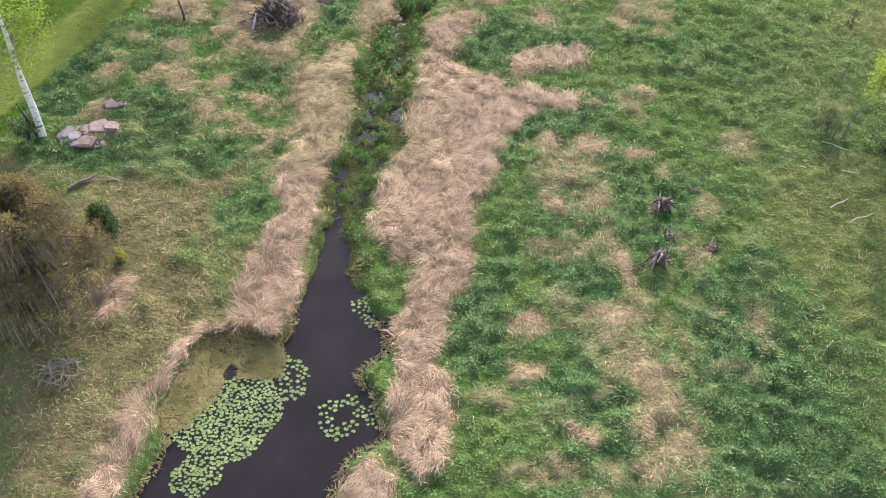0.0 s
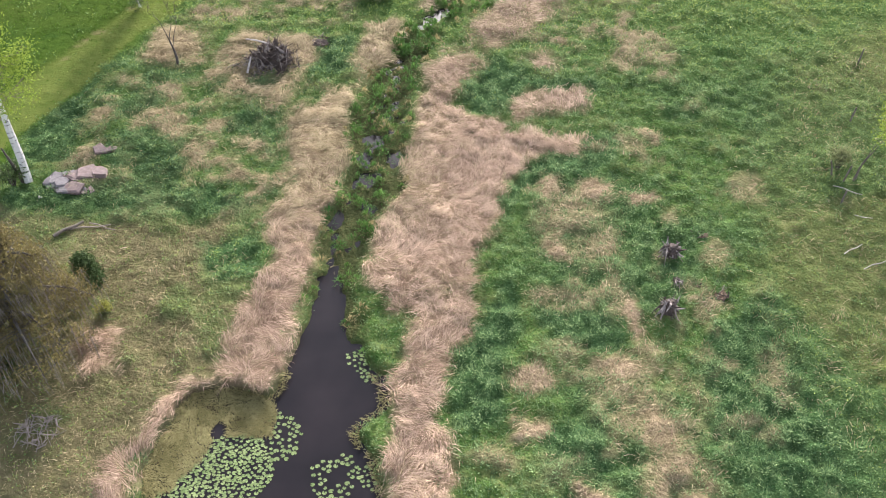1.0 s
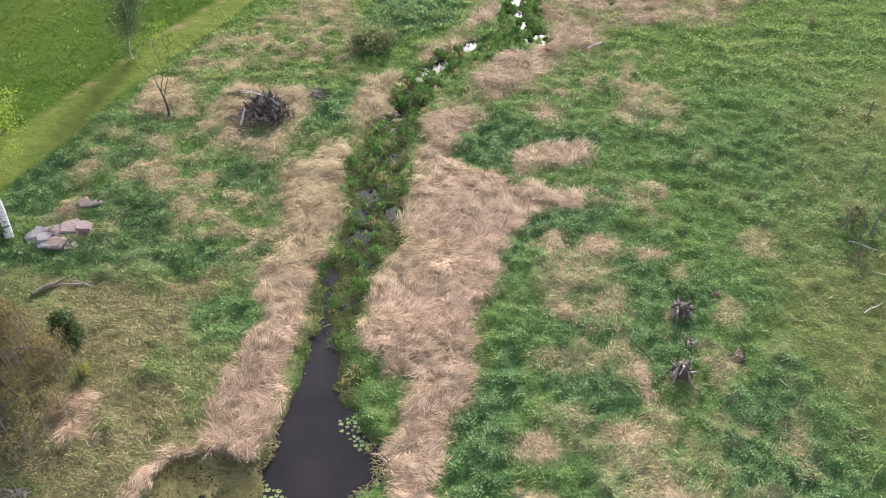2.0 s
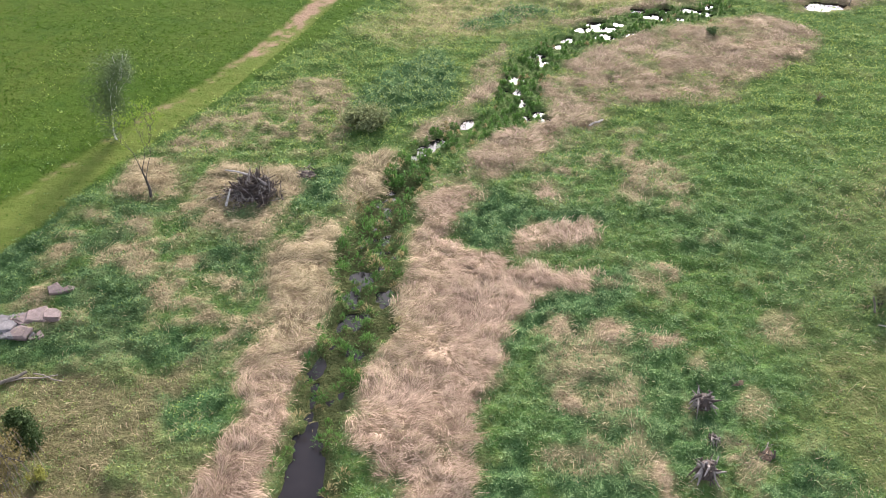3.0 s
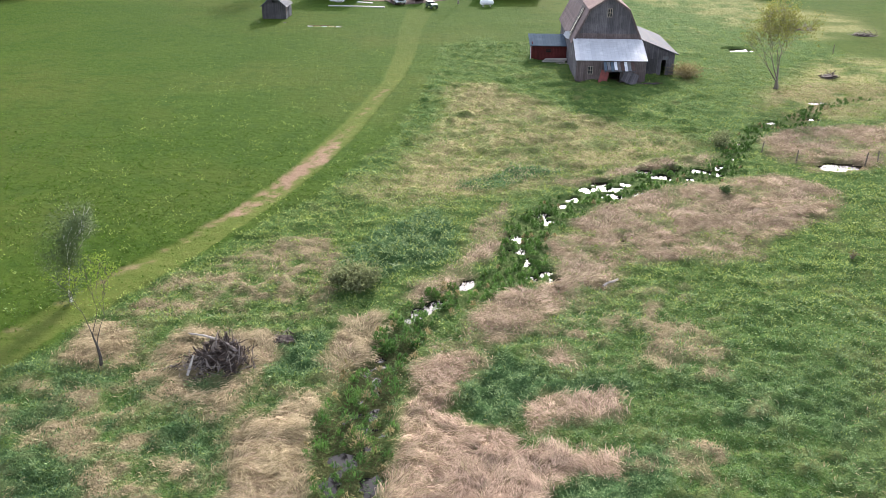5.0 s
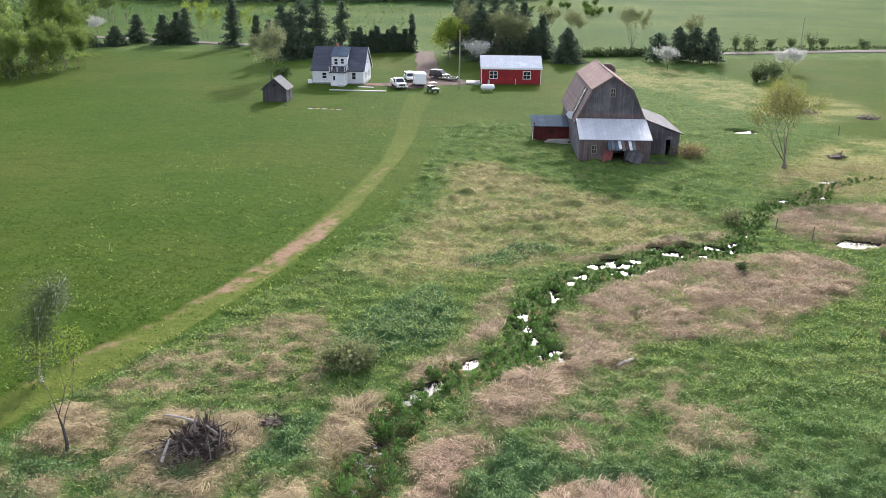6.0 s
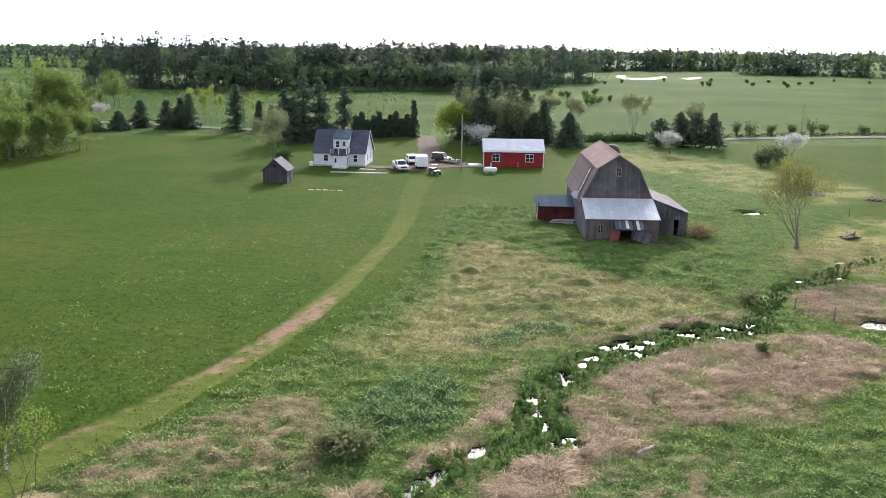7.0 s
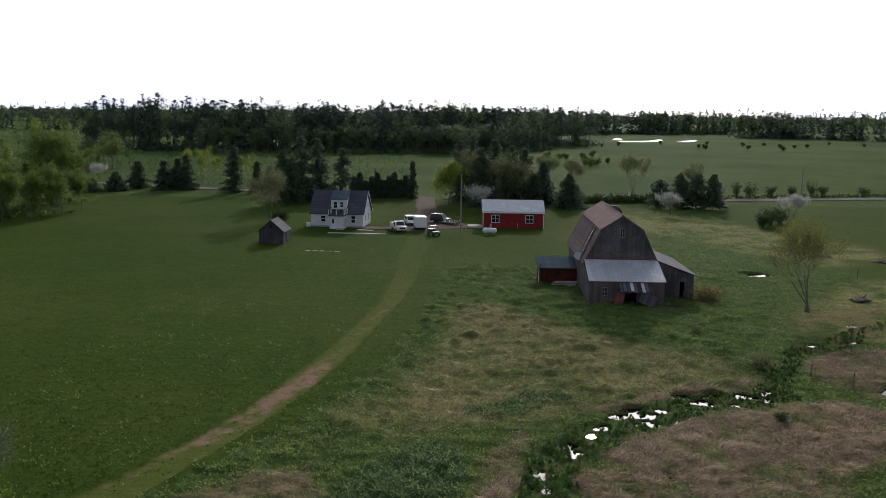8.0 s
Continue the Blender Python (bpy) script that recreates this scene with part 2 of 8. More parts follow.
M_LAMPRED = plain("tail_lamp", (0.35, 0.02, 0.02), 0.2, 0.1, 3, bump=0.02)
M_TANKWHITE = plain("tank_paint", (0.75, 0.76, 0.76), 0.35, 0.08, 2)
M_REDPAINT = plain("peeling_red_paint", (0.25, 0.07, 0.058), 0.8, 0.35, 2.5)
M_YELLOW = plain("old_yellow_board", (0.62, 0.50, 0.26), 0.8, 0.3, 2)
M_POLE = plain("pole_wood", (0.30, 0.26, 0.22), 0.9, 0.25, 4)
M_RUST = plain("rusty_iron", (0.075, 0.042, 0.034), 0.85, 0.4, 4)
M_GRAVEL = plain("road_gravel", (0.17, 0.155, 0.14), 0.95, 0.2, 0.6, bump=0.5, dist=0.02, Specular_IOR_Level=0.05)
M_DRIVE = plain("drive_gravel", (0.10, 0.074, 0.063), 0.95, 0.25, 0.8, bump=0.5, dist=0.02, Specular_IOR_Level=0.05)

# pond and creek water: dark and still
n = Nodes("still_water")
at = n.place()
rip = n.noise(at, 1.1, 3)
M_WATER = n.done(n.mix(n.span(n.noise(at, 0.25, 3), 0.35, 0.7), (0.011, 0.009, 0.010), (0.020, 0.016, 0.017)), 0.03,
                 n.bump(rip, 0.05, 0.02), 0.0, 0.0, IOR=1.33)

n = Nodes("ruffled_water")
at = n.place()
M_WATER_FAR = n.done(n.mix(n.noise(at, 0.05, 3), (0.03, 0.032, 0.035), (0.06, 0.062, 0.065)), 0.38, n.bump(n.noise(at, 0.5, 3), 0.6, 0.3), 0.0, 0.0, IOR=1.33)

# the ground: what grows or lies on it comes from the land's own layers
n = Nodes("ground_cover")
at = n.place()
n1, n2, n3 = n.noise(at, 0.09, 4), n.noise(at, 0.8, 4), n.noise(at, 6.0, 4)
meadow = n.mix(n.span(n2, 0.3, 0.7), (0.042, 0.096, 0.022), (0.092, 0.150, 0.040))
meadow = n.mix(n.span(n3, 0.45, 0.75, 0, 0.6), meadow, (0.17, 0.17, 0.07))
meadow = n.mix(n.span(n.noise(at, 0.28, 5, 0.7), 0.5, 0.66, 0, 0.75), meadow, (0.045, 0.090, 0.022))
meadow = n.mix(n.span(n.noise(at, 0.2, 5, 0.7), 0.55, 0.72, 0, 0.6), meadow, (0.20, 0.19, 0.085))
lawn = n.mix(n.span(n1, 0.3, 0.7), (0.030, 0.065, 0.008), (0.046, 0.081, 0.011))
lawn = n.mix(n.span(n2, 0.35, 0.75, 0, 0.55), lawn, (0.033, 0.069, 0.009))
lawn = n.mix(n.span(n.noise(at, 0.03, 4), 0.46, 0.64, 0, 0.8), lawn, (0.070, 0.086, 0.018))
lawn = n.mix(n.span(n3, 0.4, 0.75, 0, 0.3), lawn, (0.058, 0.095, 0.019))
n4, n5 = n.noise(at, 1.7, 5, 0.7), n.noise(at, 0.42, 5, 0.65)
lawn = n.mix(n.span(n4, 0.42, 0.62, 0, 0.5), lawn, (0.070, 0.114, 0.018))
lawn = n.mix(n.span(n5, 0.50, 0.66, 0, 0.55), lawn, (0.028, 0.062, 0.011))
lush = n.mix(n.span(n3, 0.3, 0.7), (0.034, 0.080, 0.028), (0.084, 0.142, 0.052))
dry = n.mix(n.span(n2, 0.3, 0.7), (0.21, 0.150, 0.095), (0.36, 0.27, 0.18))
dry = n.mix(n.span(n3, 0.4, 0.7, 0, 0.7), dry, (0.15, 0.12, 0.065))
olive = n.mix(n.span(n2, 0.3, 0.7), (0.096, 0.092, 0.043), (0.165, 0.138, 0.076))
olive = n.mix(n.span(n3, 0.4, 0.7, 0, 0.5), olive, (0.085, 0.10, 0.035))
strawy = n.mix(n.span(n4, 0.36, 0.64), (0.150, 0.170, 0.055), (0.38, 0.330, 0.160))
mown = n.mix(n.span(n2, 0.3, 0.7), (0.078, 0.112, 0.022), (0.112, 0.132, 0.033))
bare = n.mix(n.span(n3, 0.3, 0.7), (0.19, 0.125, 0.085), (0.32, 0.215, 0.15))
wet = n.mix(n.span(n3, 0.3, 0.7), (0.032, 0.034, 0.017), (0.085, 0.080, 0.036))
far_field = n.mix(n.span(n.noise(at, 0.012, 4), 0.4, 0.62), (0.046, 0.092, 0.024), (0.080, 0.122, 0.032))
far_field = n.mix(n.span(n.noise(at, 0.07, 5, 0.7), 0.5, 0.7, 0, 0.6), far_field, (0.046, 0.082, 0.026))
col = meadow
for layer, colour in (("lawn", lawn), ("far", far_field), ("olive", olive), ("straw", strawy), ("lush", lush), ("dry", dry), ("mown", mown), ("bare", bare), ("wet", wet)):
    col = n.mix(n.attr(layer), col, colour)
M_GROUND = n.done(col, 0.92, n.bump(n.math("ADD", n.math("ADD", n.math("MULTIPLY", n3, 0.6), n.math("MULTIPLY", n2, 1.5)), n.math("MULTIPLY", n4, 1.6)), n.span(n.attr("lawn"), 0, 1, 1.0, 0.45), 0.2), Specular_IOR_Level=0.012)


# ---- tools for building ----
def fast_mesh(name, verts, faces, material, layers=None, smooth=False):
    """A mesh from arrays: faces all with the same number of corners; layers: one value a vertex each."""
    verts, faces = np.asarray(verts, np.float32), np.asarray(faces, np.int32)
    me = bpy.data.meshes.new(name)
    me.vertices.add(len(verts))
    me.vertices.foreach_set("co", verts.ravel())
    k = faces.shape[1]
    me.loops.add(faces.size)
    me.loops.foreach_set("vertex_index", faces.ravel())
    me.polygons.add(len(faces))
    me.polygons.foreach_set("loop_start", np.arange(0, faces.size, k, dtype=np.int32))
    me.polygons.foreach_set("use_smooth", np.full(len(faces), smooth))
    for key, values in (layers or {}).items():
        layer = me.attributes.new(key, "FLOAT", "POINT")
        layer.data.foreach_set("value", np.asarray(values, np.float32).ravel())
    me.update(calc_edges=True)
    me.materials.append(material)
    return me


def thing(name, x=0.0, y=0.0, z=0.0, turn=0.0, label="", category="", group="", kind=""):
    ob = new(name)
    ob.matrix_world = pose(x, y, z, 0, 0, turn)
    ob.empty_display_size = 0.3
    return tagged(ob, label, category, group, kind)


def part(name, shape, material, parent=None, label=""):
    """Links a bmesh or a mesh as ONE mesh object, under a thing or a part."""
    if isinstance(shape, bmesh.types.BMesh):
        me = bpy.data.meshes.new(name)
        shape.to_mesh(me)
        shape.free()
        me.materials.append(material)
    else:
        me = shape
    ob = new(name, me)
    ob.parent = parent
    return tagged(ob, label)


def box(x0, x1, y0, y1, z0, z1, bm=None, soft=0.0):
    bm = bm or bmesh.new()
    made = bmesh.ops.create_cube(bm, size=1.0, matrix=Matrix.Translation(((x0 + x1) / 2, (y0 + y1) / 2, (z0 + z1) / 2)) @ Matrix.Diagonal((x1 - x0, y1 - y0, z1 - z0, 1)))
    if soft:
        edges = list({e for v in made["verts"] for e in v.link_edges})
        bmesh.ops.bevel(bm, geom=edges, offset=soft, segments=2, affect="EDGES")
    return bm


def prism(outline, a, b, axis="y", bm=None, soft=0.0):
    """An outline in (u, z) drawn out from a to b along an axis."""
    bm = bm or bmesh.new()
    def at(u, z, d):
        return (u, d, z) if axis == "y" else (d, u, z) if axis == "x" else (u, z, d)
    p = [bm.verts.new(at(u, z, a)) for u, z in outline]
    q = [bm.verts.new(at(u, z, b)) for u, z in outline]
    faces = [bm.faces.new(p), bm.faces.new(q)]
    for i in range(len(p)):
        j = (i + 1) % len(p)
        faces.append(bm.faces.new((p[i], p[j], q[j], q[i])))
    bmesh.ops.recalc_face_normals(bm, faces=faces)
    if soft:
        bmesh.ops.bevel(bm, geom=list({e for f in faces for e in f.edges}), offset=soft, segments=2, affect="EDGES")
    return bm


def tube(points, radii, sides=6, bm=None):
    """A tapered round limb along points."""
    bm = bm or bmesh.new()
    rings = []
    for i, (p, r) in enumerate(zip(points, radii)):
        p = Vector(p)
        way = (Vector(points[min(i + 1, len(points) - 1)]) - Vector(points[max(i - 1, 0)])).normalized()
        side = way.orthogonal().normalized()
        up = way.cross(side)
        rings.append([bm.verts.new(p + r * (math.cos(a) * side + math.sin(a) * up)) for a in (2 * math.pi * k / sides for k in range(sides))])
    for a, b in zip(rings, rings[1:]):
        for k in range(sides):
            bm.faces.new((a[k], a[(k + 1) % sides], b[(k + 1) % sides], b[k]))
    bm.faces.new(rings[0][::-1])
    bm.faces.new(rings[-1])
    return bm


def wheel(parent, x, y, r, w, label=""):
    """A wheel across x, with its tyre and rim."""
    tyre_b = bmesh.new()
    bmesh.ops.create_cone(tyre_b, segments=18, radius1=r, radius2=r, depth=w, cap_ends=True, matrix=pose(x, y, r, 0, 90, 0))
    bmesh.ops.bevel(tyre_b, geom=[e for e in tyre_b.edges if abs(e.verts[0].co.x - e.verts[1].co.x) < 1e-4], offset=w * 0.18, segments=2, affect="EDGES")
    wheel_ob = part("wheel", tyre_b, M_TYRE, parent, label)
    rim_b = bmesh.new()
    bmesh.ops.create_cone(rim_b, segments=14, radius1=r * 0.6, radius2=r * 0.5, depth=w + 0.03, cap_ends=True, matrix=pose(x, y, r, 0, 90, 0))
    part("rim", rim_b, M_CHROME, wheel_ob)
    return wheel_ob


def wall_sheet(width, height, thick, holes, at_y=0.0, along="x", x0=0.0, z0=0.0, bm=None):
    """An upright wall with real openings: (u0, u1, z0, z1) each. along: the axis that it runs on; its thickness goes to +."""
    bm = bm or bmesh.new()
    us = sorted({x0, x0 + width, *[v for h in holes for v in h[:2]]})
    zs = sorted({z0, z0 + height, *[v for h in holes for v in h[2:]]})
    for ua, ub in zip(us, us[1:]):
        for za, zb in zip(zs, zs[1:]):
            um, zm = (ua + ub) / 2, (za + zb) / 2
            if any(h[0] < um < h[1] and h[2] < zm < h[3] for h in holes):
                continue
            if along == "x":
                box(ua, ub, at_y, at_y + thick, za, zb, bm)
            else:
                box(at_y, at_y + thick, ua, ub, za, zb, bm)
    bmesh.ops.remove_doubles(bm, verts=bm.verts, dist=1e-4)
    return bm


def window(parent, u0, u1, z0, z1, at, along="x", out=-1, bars=1, name="window", wood=None, w=0.1):
    """A window in a wall's opening: frame, pane behind, middle bar. out: to which side it faces."""
    fr = bmesh.new()
    lo, hi = (at - 0.05, at + 0.1) if out < 0 else (at - 0.1, at + 0.05)
    pieces = [(u0 - w, u1 + w, z1, z1 + w), (u0 - w, u1 + w, z0 - w, z0), (u0 - w, u0, z0, z1), (u1, u1 + w, z0, z1)]
    for b in range(bars):
        m = u0 + (u1 - u0) * (b + 1) / (bars + 1)
        pieces.append((m - 0.035, m + 0.035, z0, z1))
    pieces.append((u0, u1, (z0 + z1) / 2 - 0.03, (z0 + z1) / 2 + 0.03))
    for ua, ub, za, zb in pieces:
        if along == "x":
            box(ua, ub, lo, hi, za, zb, fr)
        else:
            box(lo, hi, ua, ub, za, zb, fr)
    win = part(name, fr, wood or M_TRIM, parent, "weathered wooden frame" if wood else "white-painted frame")
    g = at + (0.06 if out < 0 else -0.06)
    pane = box(u0, u1, g, g + 0.012, z0, z1) if along == "x" else box(g, g + 0.012, u0, u1, z0, z1)
    part("pane", pane, M_GLASS, win)
    return win


def lattice(ix, iy, seed):
    v = np.sin(ix * 127.1 + iy * 311.7 + seed * 74.7) * 43758.5453
    return v - np.floor(v)


def noise2(x, y, size, seed=0, octaves=3):
    """Smooth noise from 0 to 1 over arrays."""
    total, weight, amp = 0.0, 0.0, 1.0
    for o in range(octaves):
        u, v = x / size * 2**o + 17.3 * o, y / size * 2**o - 9.1 * o
        i, j = np.floor(u), np.floor(v)
        a, b = u - i, v - j
        a, b = a * a * (3 - 2 * a), b * b * (3 - 2 * b)
        s = seed + 31 * o
        total = total + amp * ((lattice(i, j, s) * (1 - a) + lattice(i + 1, j, s) * a) * (1 - b) + (lattice(i, j + 1, s) * (1 - a) + lattice(i + 1, j + 1, s) * a) * b)
        weight += amp
        amp *= 0.55
    return total / weight


def ease(v, a, b):
    v = np.clip((v - a) / (b - a), 0, 1)
    return v * v * (3 - 2 * v)


def line_far(points, x, y):
    """How far each place is from a line of points."""
    best = np.full(x.shape, 1e9)
    for (ax, ay), (bx, by) in zip(points, points[1:]):
        dx, dy = bx - ax, by - ay
        t = np.clip(((x - ax) * dx + (y - ay) * dy) / (dx * dx + dy * dy), 0, 1)
        best = np.minimum(best, np.hypot(x - ax - t * dx, y - ay - t * dy))
    return best


def inside(points, x, y):
    """Metres inside an outline (below 0 outside it)."""
    p = np.array(points, float)
    out = np.full(x.shape, -9.0)
    near = (x > p[:, 0].min() - 4) & (x < p[:, 0].max() + 4) & (y > p[:, 1].min() - 4) & (y < p[:, 1].max() + 4)
    if not near.any():
        return out
    xs, ys = x[near], y[near]
    odd = np.zeros(xs.shape, bool)
    for (ax, ay), (bx, by) in zip(p, np.roll(p, -1, 0)):
        cross = (ay > ys) != (by > ys)
        with np.errstate(divide="ignore", invalid="ignore"):
            odd ^= cross & (xs < (bx - ax) * (ys - ay) / (by - ay + 1e-12) + ax)
    d = line_far([*points, points[0]], xs, ys)
    out[near] = np.where(odd, d, -d)
    return out


# ---- the land: outlines of what grows where ----
POND = [(-12, 3), (-18.5, 8), (-18, 16), (-14.9, 22.5), (-13.9, 24.4), (-13.4, 26.1), (-13.2, 27.0), (-13.9, 28.4), (-13.5, 30.1), (-12.6, 32.9), (-11.0, 33.5), (-9.4, 33.2), (-8.4, 32.6), (-8.2, 33.2), (-7.7, 35.0), (-7.3, 36.9), (-6.9, 37.9),
        (-6.6, 39.6), (-6.0, 39.2), (-5.6, 36.9), (-4.4, 36.2), (-3.4, 34.4), (-2.6, 33.2), (-2.9, 32.2), (-4.0, 31.3), (-3.9, 30.3), (-3.0, 29.4), (-2.6, 27.2), (-4.2, 26.1), (-4.7, 24.4), (-4.9, 21), (-5.5, 12), (-7, 3)]
CREEK = [(-5.6, 35.5), (-5.9, 41.0), (-5.4, 44.8), (-4.9, 47.9), (-4.3, 51.8), (-4.5, 53.9), (-4.1, 58.7), (-3.2, 62.0), (-2.5, 64.9), (-1.2, 68.0), (0.8, 69.9), (3.1, 71.3),
         (6.2, 74.0), (6.6, 79.3), (8.3, 83.8), (11.4, 87.5), (14.9, 90.6), (19.3, 93.7), (26.3, 95.6), (29.6, 101), (31.8, 105.5), (35.6, 110.6), (39.8, 111.7), (45.6, 118.6), (52, 122)]
STREAM = [(-5.8, 36.5), (-6.0, 38.5), (-6.3, 41.0), (-6.4, 43.0), (-6.1, 45.5), (-5.8, 47.4), (-5.4, 49.4), (-4.9, 50.4), (-5.2, 52.4), (-4.8, 54.2), (-4.9, 58.6)]
HOLES = [(-4.7, 49.6, 0.75), (-4.7, 53.6, 0.55), (-3.2, 51.7, 0.65), (-3.6, 63.2, 0.35), (6.1, 80.4, 0.6), (6.1, 78.4, 0.45), (6.2, 76.2, 0.3), (6.3, 73.9, 0.45), (7.6, 74.4, 0.6),
         (8.1, 73.2, 0.5), (1.9, 72.4, 0.45), (1.7, 71.6, 0.3), (-1.2, 68.4, 0.6), (-0.2, 69.2, 0.65), (-2.0, 67.5, 0.3), (8.4, 85.0, 0.5), (8.9, 84.0, 0.35), (10.6, 86.9, 0.45), (12.0, 88.6, 0.65),
         (13.4, 91.4, 0.8), (14.7, 91.6, 0.45), (15.5, 89.6, 0.95), (15.9, 91.5, 0.6), (14.7, 93.0, 0.55)]
HOLES2 = [(17.4, 92.4, 0.5), (17.5, 90.6, 0.35), (19.9, 95.9, 0.7), (20.9, 94.6, 0.6), (22.4, 96.3, 0.5), (23.0, 94.2, 0.3), (25.3, 96.1, 0.75), (26.4, 95.5, 0.5), (26.9, 97.4, 0.5), (29.0, 100.2, 0.4), (32.2, 107.1, 0.45),
          (31.6, 104.6, 0.3), (36.8, 112.5, 0.5), (34.8, 110.8, 0.4), (42.5, 114.0, 0.4), (46.3, 120.7, 0.7), (46.7, 128.2, 0.25), (14.6, 79.9, 0.35), (15.4, 80.0, 0.3), (37.6, 97.4, 1.35), (39.5, 97.8, 1.45), (45.0, 150.6, 1.4), (46.4, 150.4, 1.2)]
DRY = [
    # right bank of the creek
    [(-1.2, 61.6), (0.9, 64.8), (2.3, 64.2), (2.5, 62.1), (1.8, 59.7), (0.9, 57.5), (2.0, 56.3), (4.1, 56.0), (4.2, 54.3), (6.1, 54.6), (6.9, 53.8), (9.9, 54.3), (9.7, 52.0), (6.2, 52.0),
     (5.1, 50.4), (4.1, 49.2), (3.6, 46.2), (3.2, 44.2), (2.2, 42.2), (2.0, 40.1), (-2.0, 39.5), (-3.5, 40.0), (-4.0, 41.4), (-3.7, 44.0), (-3.2, 46.6), (-2.9, 49.3), (-2.2, 52.1), (-2.0, 55.8)],
    [(2.0, 40.4), (2.1, 37.2), (0.7, 35.8), (0.1, 33.1), (-0.1, 31.6), (0.8, 31.0), (1.2, 29.0), (0.6, 25.3), (-0.6, 24.9), (-1.9, 26.4), (-2.3, 27.9), (-2.2, 31.6), (-2.5, 34.2), (-2.4, 36.1), (-1.4, 38.0), (-3.3, 39.8)],
    [(-4.4, 25.0), (-2.6, 26.3), (-1.6, 25.2), (-2.6, 22), (-4.4, 22)],
    # left bank, down to the corner of the pond
    [(-11.6, 34.3), (-11.4, 36.7), (-10.2, 39.3), (-9.7, 43.4), (-11.0, 45.3), (-9.5, 48.5), (-10.5, 51.9), (-10.8, 55.6), (-6.9, 59.2), (-6.3, 57.0), (-6.6, 51.4), (-6.9, 46.0), (-7.5, 43.0), (-7.7, 38.9), (-7.8, 35.2), (-8.1, 32.6), (-11.6, 32.9)],
    [(-6.3, 65.6), (-3.9, 68.6), (-3.2, 65.6), (-3.9, 61.3), (-6.2, 58.8)],
    [(-11.3, 34.3), (-11.9, 32.6), (-13.9, 29.3), (-14.5, 26.1), (-14.8, 22), (-16.9, 22), (-16.2, 26.4), (-14.8, 30.3), (-13.1, 33.4)],
    # about the heap of roots and the thin tree
    [(-17.6, 60.4), (-17.0, 64.7), (-15.5, 66.6), (-9.0, 65.3), (-9.2, 62.7), (-10.2, 60.2), (-11.0, 57.6), (-14.4, 58.2)],
    [(-22.4, 62.6), (-22.0, 66.4), (-18.7, 66.1), (-17.8, 62.0), (-19.6, 60.4)],
    # islands in the right meadow
    [(2.2, 66.2), (2.4, 68.3), (3.6, 69.5), (5.3, 70.7), (7.6, 71.9), (9.0, 74.2), (10.0, 76.2), (13.0, 75.4), (12.2, 73.4), (9.4, 70.8), (7.6, 67.6), (6.6, 65.9), (4.6, 64.3), (3.1, 64.0)],
    [(5.9, 62.3), (7.6, 63.5), (8.6, 62.0), (7.1, 61.0)],
    [(5.0, 57.0), (6.2, 58.6), (10.3, 59.2), (10.3, 57.3), (7.2, 56.4), (5.2, 55.8)],
    # the far bend
    [(8.7, 71.3), (8.6, 75.5), (8.9, 79.7), (10.6, 83.4), (13.4, 86.6), (17.2, 89.6), (21.0, 91.8), (27.0, 93.6), (33.1, 94.4), (35.4, 89.7), (32.9, 84.5), (26.1, 80.4), (24.0, 76.6), (18.4, 76.4), (14.2, 74.9), (11.2, 72.2)],
    [(33.4, 105.6), (39.4, 110.2), (56, 112), (56, 99), (44.2, 98.6), (40.5, 96), (36.0, 96.2), (33.2, 101.9)],
    [(1.6, 76.5), (3.1, 82.9), (6.0, 87.6), (6.0, 84.1), (4.6, 77.5), (1.9, 73.8)],
    [(-1.8, 71.8), (1.1, 75.3), (2.6, 73.2), (-2.2, 67.6)],
    [(-19.6, 37.0), (-17.3, 37.4), (-16.7, 34.2), (-18.2, 33.9)],
    [(8.7, 92.4), (12.1, 91.4), (17.8, 96.6), (27.5, 101.6), (26.9, 98.0), (17.4, 95.0)],
]
MIXED = [     # dry tufts among green
    [(-14.5, 57.3), (-9.7, 59.5), (-6.1, 59.7), (-6.5, 54.8), (-6.4, 47.2), (-9.7, 47.2), (-12.3, 50.3), (-13.2, 53.8)],
    [(-23.5, 60), (-10, 60), (-8, 47.5), (-13, 45.6), (-21.5, 46), (-24.5, 50), (-25, 57)],
    [(-22, 68), (-8, 67.5), (-6, 74), (-9, 82), (-16, 76)],
    [(10, 70), (13, 62), (17, 60), (18, 68), (13, 71)],
]
PASTURE = [
    [(38, 113), (50, 114), (66, 132), (64, 146), (54, 142), (46, 130), (40, 124)],
    [(34, 224), (50, 230), (62, 207), (66, 187), (76, 180), (72, 162), (60, 158), (50, 172), (45, 185), (38, 200)],
]
STRAW = [(5.2, 34.3, 1.4, 1.0, 0.75), (9.4, 34.8, 1.6, 0.8, 0.8), (7.2, 34.4, 1.2, 0.6, 0.4), (4.6, 31.3, 1.3, 0.7, 0.8), (11.6, 28.0, 2.0, 2.2, 0.6), (10.9, 31.2, 1.2, 1.6, 0.65), (7.1, 27.7, 0.8, 0.6, 1.0), (10.4, 38.3, 0.5, 1.6, 0.8), (6.8, 48.6, 0.9, 1.0, 0.7),
         (9.6, 48.4, 1.2, 1.2, 0.75), (7.1, 43.3, 0.6, 1.1, 0.7), (10.0, 43.3, 0.5, 0.9, 0.6), (12.6, 47.9, 1.0, 0.6, 0.7)]
